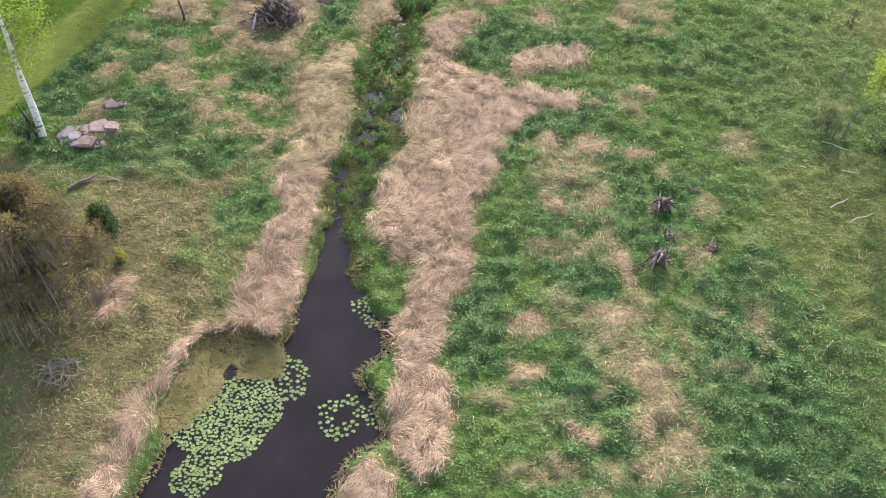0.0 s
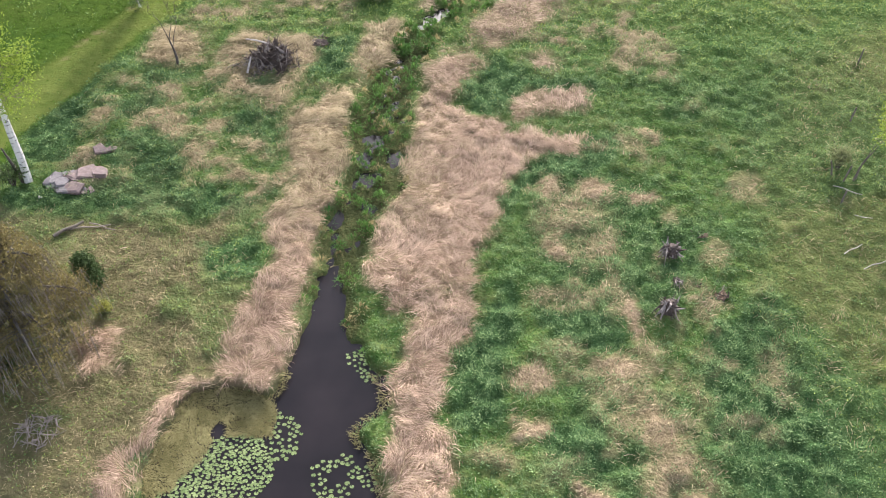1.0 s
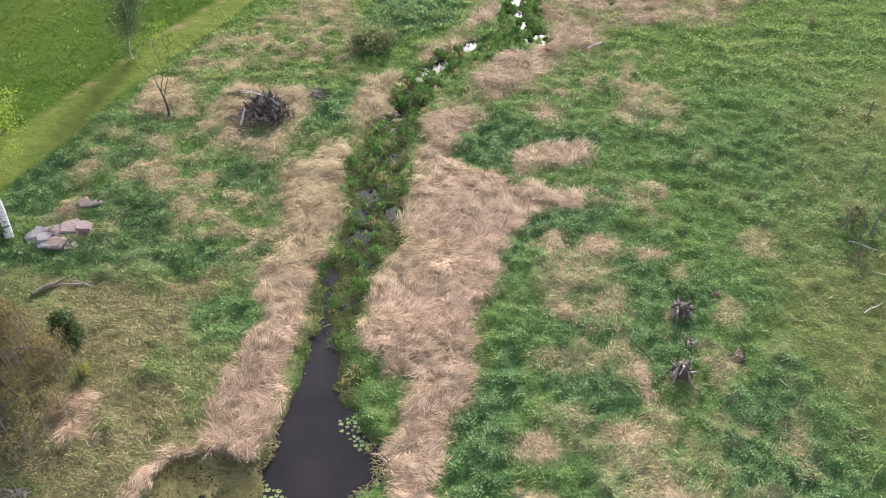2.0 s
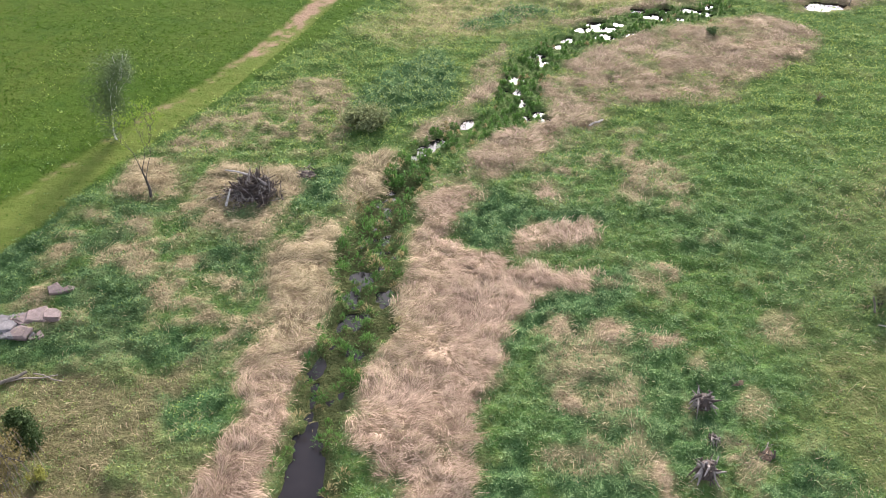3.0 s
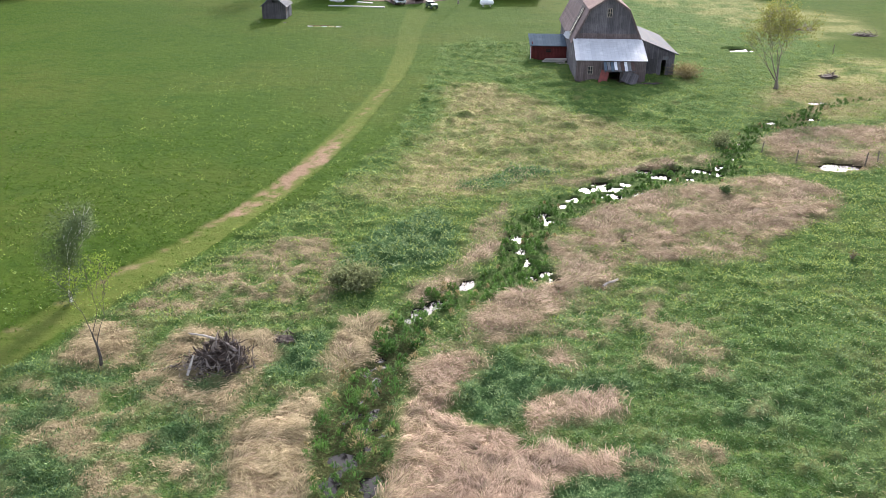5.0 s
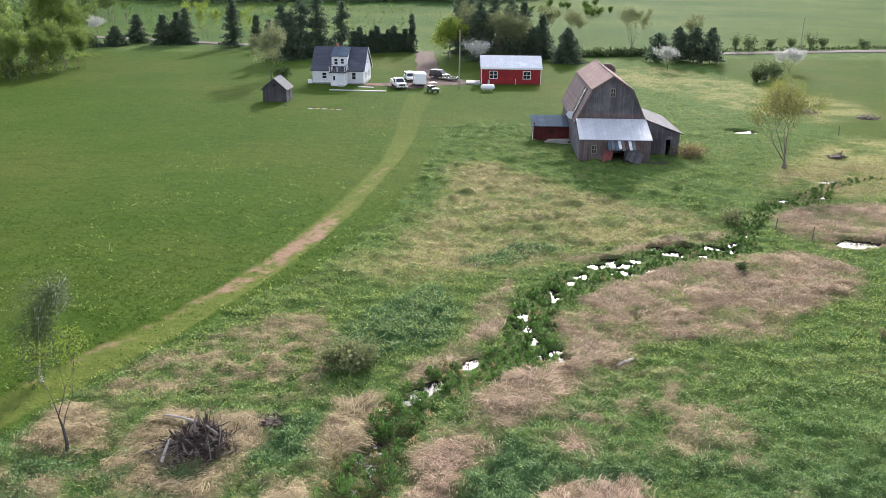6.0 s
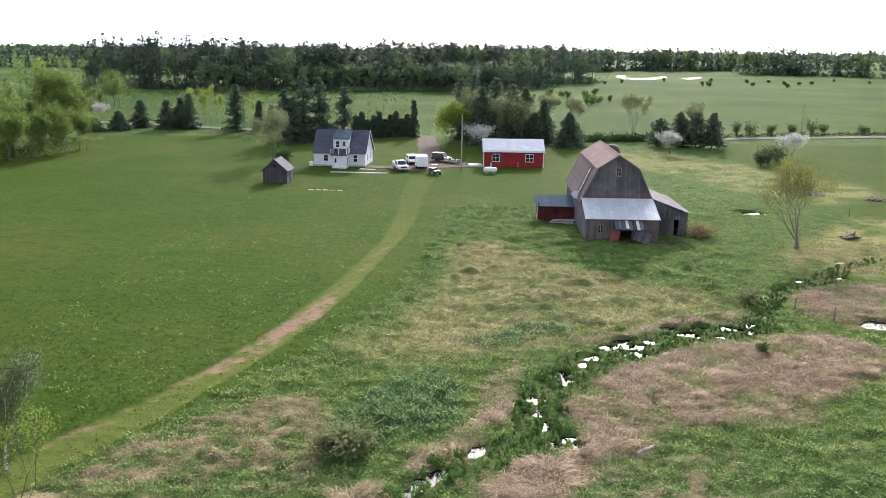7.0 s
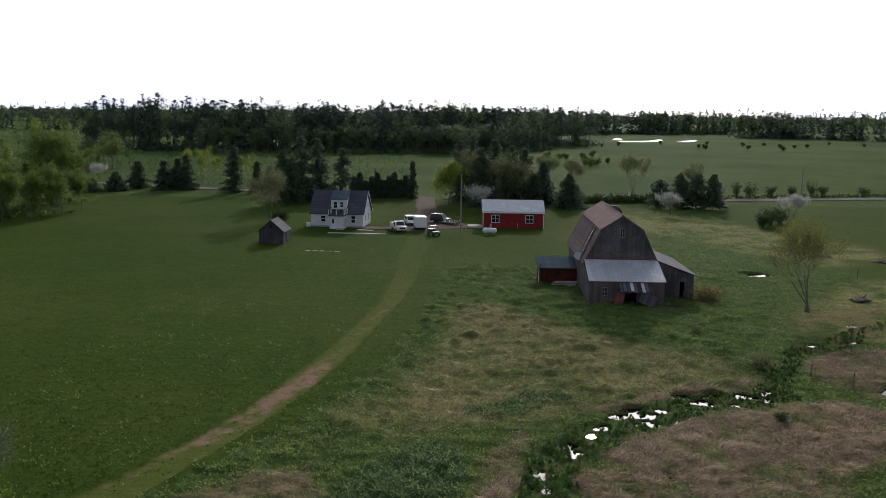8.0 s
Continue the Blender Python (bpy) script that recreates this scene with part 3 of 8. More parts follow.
STRAW2 = [(13.8, 54.3, 1.2, 0.7, 0.6), (6.9, 39.4, 2.2, 0.9, 0.45), (2.8, 29.6, 1.2, 1.2, 0.4), (5.0, 25.6, 2.2, 0.9, 0.5), (9.6, 25.8, 2.2, 1.0, 0.5), (13.8, 63.0, 1.3, 1.6, 0.5), (15.0, 66.5, 1.8, 0.5, 0.5), (8.9, 65.6, 0.8, 0.8, 0.6), (17.4, 34.6, 0.8, 1.2, 0.4),
          (15.0, 39.8, 1.4, 0.3, 0.6), (19.5, 49.0, 1.2, 1.4, 0.35), (11.2, 36.2, 0.9, 0.9, 0.5), (8.3, 45.5, 2.6, 3.2, 0.42), (10.8, 33.0, 3.0, 3.0, 0.42), (9.0, 40.5, 2.0, 2.2, 0.42)]
ROUGH = [(-7.4, 90.0), (-4.1, 94.6), (-0.6, 106.7), (1.4, 121), (2.4, 128), (8, 127), (12.0, 120), (15.4, 114.5), (25.9, 107.3), (28.0, 103.6), (17.7, 96.4), (6.3, 89.6), (1.2, 88.2), (-3.7, 87)]
OLIVE = [(-32, 47.5), (-24.1, 46.0), (-20.7, 45.4), (-12.2, 45.3), (-10.2, 39.3), (-11.6, 34.3), (-12.9, 33.2), (-16.0, 26.4), (-17.0, 20), (-34, 20)]
LUSH = [
    [(-14.6, 43.3), (-10.9, 44.5), (-10.2, 41.0), (-12.7, 40.5)],
    [(0.7, 35.8), (2.0, 37.4), (4.3, 41.5), (4.4, 37.5), (3.2, 31.7), (0.8, 31.3)],
    [(2.9, 64.0), (6.0, 60.5), (8.7, 60.8), (12.2, 60.2), (11.3, 58.9), (5.7, 59.0), (4.6, 56.6), (2.4, 56.6), (1.6, 58.7)],
    [(6.5, 51.5), (10.5, 54.5), (12.5, 54.2), (10.6, 50.6), (4.8, 48.0), (4.0, 46.0), (3.6, 47.6), (5.1, 50.2)],
    [(-7.0, 75.4), (-4.4, 82.7), (-0.7, 85.8), (1.6, 81.7), (1.1, 76.9), (-3.5, 73.6), (-5.4, 71.8)],
    [(13.5, 36), (19, 41), (23, 33), (22, 22), (14, 22)],
    [(-9.4, 65.2), (-6.8, 66), (-6.6, 60.4), (-9.6, 60.6)],
    [(5.0, 31), (9, 32), (8.6, 28.5), (5, 28)],
    [(4, 90), (12, 95.5), (8.5, 97.5), (1, 91)],
    [(5.5, 38.8), (9.8, 39.2), (9.6, 35.6), (6.8, 35.8)],
]
LAWN_EDGE = [(-40, 40), (-28.6, 46.8), (-27.3, 55.1), (-25.0, 60.8), (-22.6, 66.9), (-20.6, 71.6), (-15.7, 79.2), (-9.4, 91.6), (-4.4, 106.6), (-1.3, 130.0), (-0.2, 149.4), (6.1, 158.0), (13.8, 153.0), (14, 141), (19, 140), (23, 152), (27, 172), (33, 215), (40, 250), (-140, 250), (-140, 40)]
RIGHT_MOWN = [(22.5, 20), (18.5, 40), (20.0, 48.2), (21.6, 54.3), (24.3, 59.1), (28.0, 64.2), (36, 69), (70, 74), (70, 20)]
TRACK = [(-36, 48), (-32, 56), (-29.4, 60.9), (-26.9, 65.8), (-24.3, 71.4), (-22.0, 75.9), (-19.6, 79.8), (-17.0, 86.0), (-14.0, 94.8), (-10.6, 109.5), (-7.3, 129.0), (-6.6, 146), (-6.7, 164), (-6.0, 184),
         (-1.0, 184), (-3.0, 164), (-3.5, 145), (-4.5, 132), (-6.0, 123.2), (-8.6, 106.4), (-10.9, 96.0), (-13.4, 88.0), (-15.9, 81.4), (-18.3, 75.6), (-20.6, 71.2), (-21.9, 68.3), (-23.6, 65.2), (-25.2, 59.6), (-27.6, 54.6), (-31, 47)]     # the mown strip's outline
WORN = [(-16.6, 85.2), (-14.9, 89.6), (-13.6, 93.6), (-12.0, 98.3), (-10.5, 103.0)]
WORN_THIN = [(-29.0, 61.2), (-26.4, 66.4), (-23.9, 71.8), (-19.2, 79.6), (-16.6, 85.6), (-13.8, 94.4), (-9.6, 109.0), (-8.0, 117.8), (-6.6, 126)]
RILL = [(6.0, 81.2), (6.2, 79.0), (6.3, 76.6), (6.1, 74.6), (6.5, 73.3), (7.6, 72.9), (8.4, 74.3)]
RILL_2 = [(-2.2, 67.2), (-1.2, 68.0), (-0.4, 69.1), (0.6, 69.5)]


def land(x, y):
    """Height and cover at places (arrays)."""
    wx = x + 1.5 * (noise2(x, y, 2.2, 3) - 0.5) + 0.9 * (noise2(x, y, 0.6, 4, 2) - 0.5)
    wy = y + 1.5 * (noise2(x, y, 2.2, 8) - 0.5) + 0.9 * (noise2(x, y, 0.6, 9, 2) - 0.5)
    patch, tuft, broad = noise2(x, y, 2.4, 11), noise2(x, y, 0.7, 5, 2), noise2(x, y, 9.0, 21)
    creek_far = line_far(CREEK, wx, wy)
    width = 1.5 + 0.55 * np.exp(-((y - 52) / 6) ** 2) + 0.35 * ease(y, 70, 84) - 0.8 * ease(y, 94, 100)
    marsh = 1 - ease(creek_far, width - 0.5, width + 0.5)
    pond = inside(POND, x + 0.5 * (tuft - 0.5) + 0.4 * (patch - 0.5), y + 0.4 * (tuft - 0.5))
    lawn = ease(inside(LAWN_EDGE, wx, wy) + 5 * ease(y, 128, 160) * (noise2(x, y, 5, 57) - 0.5), -0.4 - 2 * ease(y, 128, 160), 0.4 + 2 * ease(y, 128, 160))
    lawn = np.maximum(lawn, ease(inside([(60, 150), (66, 246), (240, 246), (240, 120), (90, 110)], wx, wy), -2, 2))
    dry = np.zeros(x.shape)
    ragged = ease(y, 54, 62)
    for shape in DRY:
        dry = np.maximum(dry, ease(inside(shape, wx, wy) + 1.8 * ragged * (noise2(x, y, 1.6, 52) - 0.5), -0.45 - 0.35 * ragged, 0.55 + 0.35 * ragged))
    mixed = np.zeros(x.shape)
    for shape in MIXED:
        mixed = np.maximum(mixed, ease(inside(shape, wx, wy), -1.0, 1.0))
    dry = dry * (1 - (0.35 + 0.25 * ease(y, 68, 76)) * ragged * ease(0.5 * noise2(x, y, 1.1, 53) + 0.5 * noise2(x, y, 3.5, 55), 0.43, 0.62))
    fleck = 0.5 * noise2(x, y, 1.3, 47) + 0.3 * tuft + 0.2 * patch
    core = dry
    for sx, sy, rx, ry, much in STRAW + STRAW2:
        mixed_ = min(1, 1.35 * much) * (1 - ease(np.hypot((wx - sx) / rx, (wy - sy) / ry), 0.55, 1.25))
        dry = np.maximum(dry, mixed_ * ease(fleck, 0.26, 0.50))
    dry = np.maximum(dry, mixed * (0.78 - 0.3 * ease(y, 100, 120) + 0.4 * ease(y, 130, 145)) * ease(fleck, 0.40 + 0.06 * (x > 0), 0.62))
    rough = ease(inside(ROUGH, wx, wy) + 3 * (noise2(x, y, 4, 63) - 0.5), -2.0, 2.5)
    straw = rough * (0.3 + 0.7 * ease(0.5 * noise2(x, y, 3.4, 58, 2) + 0.5 * noise2(x, y, 1.2, 44, 2), 0.40, 0.56))
    for shape in PASTURE:
        straw = np.maximum(straw, ease(inside(shape, wx, wy), -2.5, 2.5) * (0.1 + (0.85 - 0.35 * ease(y, 140, 160)) * ease(0.5 * noise2(x, y, 6, 59, 2) + 0.5 * noise2(x, y, 2.4, 62, 2), 0.38, 0.56)))
    open_meadow = (1 - lawn) * ease(x, 3, 8)
    dry = np.maximum(dry, 0.5 * open_meadow * ease(0.6 * patch + 0.4 * noise2(x, y, 1.1, 46), 0.55, 0.68) * (1 - ease(x, 16, 20)) * (1 - ease(y, 70, 76)))
    olive = np.maximum(ease(inside(OLIVE, wx, wy), -0.6, 0.6) * (1 - 0.5 * ease(patch, 0.5, 0.7)), 0.25 * rough)
    olive = np.maximum(olive, 0.5 * ease(inside(RIGHT_MOWN, wx, wy), -2.5, 2.5))
    lush = np.zeros(x.shape)
    for shape in LUSH:
        lush = np.maximum(lush, ease(inside(shape, wx, wy), -0.6, 0.6))
    bank = (1 - ease(x, -13, -9)) * ease(y, 44.5, 47) * (1 - ease(y, 59, 64)) * (1 - lawn) * ease(noise2(x, y, 2.6, 95), 0.44, 0.56)
    dry = dry * (1 - 0.8 * bank)
    lush = np.maximum(lush, 0.9 * bank)
    lush = np.maximum(lush, open_meadow * (1 - 0.8 * ease(y, 52, 66)) * (1 - ease(y, 110, 130)) * ease(broad, 0.48, 0.62) * 0.7) * (1 - dry)
    mown = ease(inside(RIGHT_MOWN, wx, wy), -1.5, 1.5) * 0.2
    edge = inside(TRACK, x + 0.25 * (tuft - 0.5), y)
    strip = ease(edge, -0.08, 0.14) * (1 - 0.6 * ease(y, 125, 165))
    fresh = 0.6 * tuft + 0.4 * noise2(x, y, 1.3, 54)
    bare = 0.55 * (1 - ease(line_far(WORN_THIN, wx, wy), 0.1, 0.55)) * ease(fresh, 0.44, 0.6)
    bare = np.maximum(bare, 0.95 * (1 - ease(line_far(WORN, wx, wy), 0.45, 1.25)) * ease(fresh, 0.34, 0.50)) * strip
    mown = np.maximum(mown, strip)
    dry, lush = dry * (1 - marsh) * (1 - strip), lush * (1 - strip)
    hole = np.full(x.shape, -9.0)
    for hx, hy, r in HOLES + HOLES2:
        d = np.hypot((wx - hx) * 0.9, wy - hy)
        hole = np.maximum(hole, (0.92 if hy > 66 else 0.85) * (min(r, 0.62) if hx < 30 else r) + 0.75 * (tuft - 0.5) - d)
    hole = np.maximum(hole, 0.66 - 0.74 * ease(y, 39, 43.5) - 0.06 * ease(y, 48, 52) + 0.7 * (tuft - 0.5) + 0.3 * (patch - 0.5) - line_far(STREAM, x + 0.5 * (tuft - 0.5), y))
    for rill, wide in ((RILL, -0.02), (RILL_2, -0.04)):
        hole = np.maximum(hole, wide + 0.5 * (tuft - 0.5) - line_far(rill, wx, wy))
    wet_hole = ease(hole, -0.12, 0.14)
    bumpy = (1 - lawn) * (1 - 0.6 * mown)
    z = 0.10 * (broad - 0.5) * 2 + bumpy * (0.30 * (patch - 0.5) + 0.34 * (tuft - 0.5)) + 0.03 * (tuft - 0.5)
    lump = 0.7 * noise2(x + 0.2 * np.sin(1.3 * y), y, 0.46, 91, 1) + 0.3 * noise2(x, y, 1.1, 94, 1)
    z = z + bumpy * (1 - dry) * (1 - 0.6 * olive) * (1 - ease(y, 96, 100)) * (0.34 + 0.26 * lush) * (lump - 0.45)
    z = z + bumpy * ease(y, 93, 100) * (1 - ease(y, 160, 200)) * (1 - 0.65 * ease(x, 26, 36)) * 0.95 * (noise2(x, 1.4 * y, 1.5, 92, 2) - 0.5)
    z = z + 0.13 * lawn * (1 - strip) * ease(y, 40, 50) * (1 - ease(y, 120, 150))
    z = z + dry * 0.10 + bumpy * 0.4 * (noise2(x, y, 3.2, 77) - 0.5) * ease(y, 98, 125) * (1 - ease(y, 225, 240))
    z = z * (1 - marsh) + marsh * (-0.33 + 0.23 * ease(y, 62, 67) + 0.5 * (tuft - 0.5) + 0.2 * (patch - 0.5))
    z = np.where(y > 65.5, np.maximum(z, -0.11), z)
    z = z * (1 - ease(pond, -0.5, 0.1)) - 0.95 * ease(pond, -0.45, 0.25)
    z = z * (1 - wet_hole) - 0.9 * wet_hole
    wet = np.maximum(np.maximum((0.8 - 0.55 * ease(y, 62, 70)) * marsh, wet_hole), ease(pond, -0.5, 0.0))
    dry = dry * ease(y, 16, 19)
    away = ease(np.maximum(np.abs(x) - 130, y - 262), 0, 20)
    return dict(z=z, dry=dry, lush=lush, lawn=lawn, olive=olive, mown=mown, bare=bare, wet=wet, far=away, core=core, marsh=marsh, hole=wet_hole, pond=pond, patch=patch, tuft=tuft, lump=lump, straw=straw)


def steps(*spans):
    """Grid lines: spans of (start, end, step), the last line closed."""
    out = []
    for a, b, d in spans:
        out += list(np.linspace(a, b, max(2, int(round((b - a) / d)) + 1))[:-1])
    return np.array(out + [spans[-1][1]])


# ---- ground ----
gx = steps((-4500, -1200, 300), (-1200, -300, 60), (-300, -60, 12), (-60, -34, 1.2), (-34, -18, 0.42), (-18, 32, 0.29), (32, 60, 0.9), (60, 90, 2), (90, 300, 14), (300, 1200, 60), (1200, 4500, 300))
gy = steps((-1500, -100, 200), (-100, -8, 8), (-8, 16, 0.8), (16, 98, 0.29), (98, 132, 0.45), (132, 152, 0.7), (152, 232, 1.2), (232, 270, 4), (270, 600, 15), (600, 1500, 60), (1500, 4700, 320))
GX, GY = np.meshgrid(gx, gy)
cover = land(GX.ravel(), GY.ravel())
idx = np.arange(GX.size).reshape(GX.shape)
quads = np.stack([idx[:-1, :-1], idx[:-1, 1:], idx[1:, 1:], idx[1:, :-1]], -1).reshape(-1, 4)
ground_mesh = fast_mesh("ground", np.stack([GX.ravel(), GY.ravel(), cover["z"]], -1), quads, M_GROUND,
                        {k: cover[k] for k in ("dry", "lush", "lawn", "olive", "mown", "bare", "wet", "far", "straw")}, True)
tagged(new("ground", ground_mesh), "green meadow and hay field with patches of dry straw", "ground", kind="structure")


def sheet(name, outline, z, material, label, category="water", wobble=0.0):
    """A level sheet with an uneven outline."""
    bm = bmesh.new()
    pts = []
    for (ax, ay), (bx, by) in zip(outline, [*outline[1:], outline[0]]):
        m = max(1, int(math.hypot(bx - ax, by - ay) / max(wobble * 4, 2)))
        for k in range(m):
            pts.append((ax + (bx - ax) * k / m + random.uniform(-wobble, wobble), ay + (by - ay) * k / m + random.uniform(-wobble, wobble) * 0.5))
    bm.faces.new([bm.verts.new((px, py, z)) for px, py in pts])
    bmesh.ops.triangulate(bm, faces=bm.faces)
    me = bpy.data.meshes.new(name)
    bm.to_mesh(me)
    bm.free()
    me.materials.append(material)
    return tagged(new(name, me), label, category, kind="structure")


sheet("water_1", [(-22, 0), (-2, 0), (0, 34), (0, 60), (2, 65.8), (-6, 65.8), (-9, 60), (-10, 40), (-17, 33), (-22, 20)],
      -0.40, M_WATER, "dark still pond water between grassy banks")
sheet("water_2", [(2, 65.8), (9, 68), (12, 78), (18, 79), (30, 90), (42, 94), (60, 122), (60, 156), (36, 156), (36, 124), (20, 104), (0, 84), (-6, 70), (-6, 65.8)],
      -0.19, M_WATER, "bright shallow creek water between tussocks")


# ---- grass, reeds and sedge ----
def scatter(x0, x1, y0, y1, count):
    return np.random.uniform(x0, x1, count), np.random.uniform(y0, y1, count)


def blade_mesh(name, x, y, z, length, width, angle, tilt, material, tone, droop=0.0):
    """Bent blades of three triangles: root, knee, tip. tilt: 0 upright, 1 flat."""
    n_ = len(x)
    ca, sa = np.cos(angle), np.sin(angle)
    flat, up = np.sin(tilt * np.pi / 2), np.cos(tilt * np.pi / 2)
    kx, ky, kz = x + ca * length * 0.5 * flat * 0.8, y + sa * length * 0.5 * flat * 0.8, z + length * 0.55 * up + 0.04
    tx, ty = kx + ca * length * (0.5 + 0.3 * droop) * np.maximum(flat, 0.25), ky + sa * length * (0.5 + 0.3 * droop) * np.maximum(flat, 0.25)
    tz = kz + length * 0.45 * up * (1 - 1.6 * droop) - 0.03
    px, py = -sa * width / 2, ca * width / 2
    v = np.empty((n_, 5, 3), np.float32)
    v[:, 0] = np.stack([x - px, y - py, z - 0.03], -1)
    v[:, 1] = np.stack([x + px, y + py, z - 0.03], -1)
    v[:, 2] = np.stack([kx - px * 0.8, ky - py * 0.8, kz], -1)
    v[:, 3] = np.stack([kx + px * 0.8, ky + py * 0.8, kz], -1)
    v[:, 4] = np.stack([tx, ty, tz], -1)
    base = (np.arange(n_) * 5)[:, None, None]
    f = (np.array([[0, 1, 3], [0, 3, 2], [2, 3, 4]])[None] + base).reshape(-1, 3)
    return fast_mesh(name, v.reshape(-1, 3), f, material, {"tone": np.repeat(tone, 5)})


def leaf_mesh(name, x, y, z, length, width, angle, tilt, material, tone):
    """Pointed leaves of one triangle: two shoulders near the root, and the tip."""
    ca, sa = np.cos(angle), np.sin(angle)
    flat, up = np.sin(tilt * np.pi / 2), np.cos(tilt * np.pi / 2)
    px, py = -sa * width * 0.75, ca * width * 0.75
    v = np.empty((len(x), 3, 3), np.float32)
    v[:, 0] = np.stack([x + px, y + py, z], -1)
    v[:, 1] = np.stack([x + ca * length * flat, y + sa * length * flat, z + length * 0.85 * up + 0.03], -1)
    v[:, 2] = np.stack([x - px, y - py, z], -1)
    f = (np.arange(len(x)) * 3)[:, None] + np.array([[0, 2, 1]])
    return fast_mesh(name, v.reshape(-1, 3), f, material, {"tone": np.repeat(tone, 3)})


def keep(mask, *arrays):
    return [a[mask] for a in arrays]


def locks(x, y, per, spread):
    """Blades gathered round centres: their places and the number of their centre."""
    who = np.repeat(np.arange(len(x)), per)
    return x[who] + np.random.normal(0, 1, len(who)) * spread[who], y[who] + np.random.normal(0, 1, len(who)) * spread[who], who


# dry reeds, beaten flat and matted in swirls; yellower straw where green comes through
x, y = scatter(-26, 58, 20, 130, 205000)
c = land(x, y)
sel = (np.random.rand(len(x)) < np.maximum(np.clip(1.3 - (y - 22) / 80, 0.3, 1.0), 0.7 * c["straw"])) & (np.random.rand(len(x)) < np.maximum(np.maximum(c["dry"] ** 1.3, 0.26 * c["olive"]), 0.75 * c["straw"])) & (c["hole"] < 0.05) & (c["pond"] < -0.25)
x, y = keep(sel, x, y)
c = {k: v[sel] for k, v in c.items()}
far_scale = 1 + np.clip((y - 45) / 40, 0, 1.4)
thick = c["core"]                                     # 1 in the full reed beds
flow = 9.0 * noise2(x, y, 2.6, 60, 2) + 3.0 * noise2(x, y, 0.9, 61, 1) + np.random.normal(0, 0.4, len(x))
lock_tone = np.clip(0.42 + 0.55 * (noise2(x, y, 0.7, 33, 2) - 0.5) + 0.5 * (noise2(x, y, 2.6, 36, 2) - 0.5) + np.random.normal(0, 0.2, len(x)) - 0.06 * ease(y, 68, 78) - 0.15 * c["olive"] + 0.25 * c["straw"], 0, 1)
lock_tilt = np.clip(np.random.normal(0.93, 0.05, len(x)) - 0.3 * c["straw"] * np.random.rand(len(x)), 0.4, 0.985)
lift = c["z"] + (0.04 + 0.16 * np.random.rand(len(x)) ** 1.6) * thick
reach = np.random.uniform(0.35, 0.78, len(x)) * (1 - 0.35 * ease(y, 66, 80)) * (0.5 + 0.5 * thick ** 2)
bx, by, who = locks(x, y, 11, 0.13 * far_scale + 0.18 * (1 - thick))
full = np.random.rand(len(bx)) < 0.5 + 0.5 * thick[who]
bx, by, who = keep(full, bx, by, who)
m = len(bx)
side = np.clip(0.75 * (1 - ease(bx, -4, 1)) * ease(by, 42, 50) + 0.75 * (1 - thick[who]) + 0.15 + 0.35 * ease(by, 62, 72) + 0.3 * (noise2(bx, by, 1.8, 70) - 0.5), 0, 1)
yellow = np.random.rand(m) < side
shade = np.clip(lock_tone[who] + np.random.choice([-0.42, -0.2, 0.0, 0.2, 0.4], m) + np.random.uniform(-0.1, 0.1, m), 0, 1)
blades = (bx, by, lift[who] + np.random.uniform(-0.03, 0.05, m), reach[who] * np.random.uniform(0.7, 1.3, m), np.random.uniform(0.012, 0.029, m) * (0.75 * far_scale + 0.25)[who], flow[who] + np.random.normal(0, 0.32, m),
          np.clip(lock_tilt[who] + np.random.normal(0, 0.04, m), 0.3, 0.99))
tagged(new("dry_reeds", blade_mesh("dry_reeds", *[b[~yellow] for b in blades], M_REED, shade[~yellow], 0.5)), "flattened straw-coloured dry reeds along the creek banks", "dry grass", kind="stuff")
tagged(new("dry_straw", blade_mesh("dry_straw", *[b[yellow] for b in blades], M_STRAW, shade[yellow], 0.5)), "yellowish dry straw mixed into the green meadow", "dry grass", kind="stuff")

# green meadow plants in small rounded clumps
x, y = scatter(-34, 64, 20, 174, 360000)
c = land(x, y)
grow = (1 - 0.93 * c["dry"]) * (1 - 0.9 * c["lawn"]) * (1 - 0.35 * c["mown"]) * (1 - c["marsh"]) * (0.7 + 0.3 * c["lush"]) * (1 - 0.6 * c["olive"]) * (1 - c["bare"])
grow = np.maximum(grow, 0.10 * c["dry"] * np.maximum(ease(y, 66, 80), 1 - ease(x, -4, 1))) * (c["pond"] < -0.2)
sel = (np.random.rand(len(x)) < np.clip(1.25 - (y - 22) / 80, 0.2, 1.0) * (1 - 0.85 * ease(y, 118, 172))) & (np.random.rand(len(x)) < grow)
x, y = keep(sel, x, y)
c = {k: v[sel] for k, v in c.items()}
far_scale = 1 + np.clip((y - 45) / 50, 0, 1.1)
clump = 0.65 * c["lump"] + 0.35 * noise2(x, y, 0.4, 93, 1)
# clump shading put into the tone: crests lighter, hollows darker
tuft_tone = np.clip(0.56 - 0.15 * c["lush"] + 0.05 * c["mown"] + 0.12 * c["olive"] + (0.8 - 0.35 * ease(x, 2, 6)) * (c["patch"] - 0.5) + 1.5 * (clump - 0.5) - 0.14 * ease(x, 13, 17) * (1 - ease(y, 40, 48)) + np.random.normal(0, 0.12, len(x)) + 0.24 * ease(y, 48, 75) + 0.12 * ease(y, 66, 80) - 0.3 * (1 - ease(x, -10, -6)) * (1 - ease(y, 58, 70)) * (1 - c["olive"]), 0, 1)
tall = np.random.uniform(0.07, 0.15, len(x)) * (1 + 0.4 * ease(y, 55, 75)) * (0.55 + 0.9 * clump) * (1 + 0.3 * c["lush"]) * (1 - 0.45 * c["mown"]) * (1 - 0.3 * c["olive"]) * (1 - 0.5 * ease(y, 110, 135))
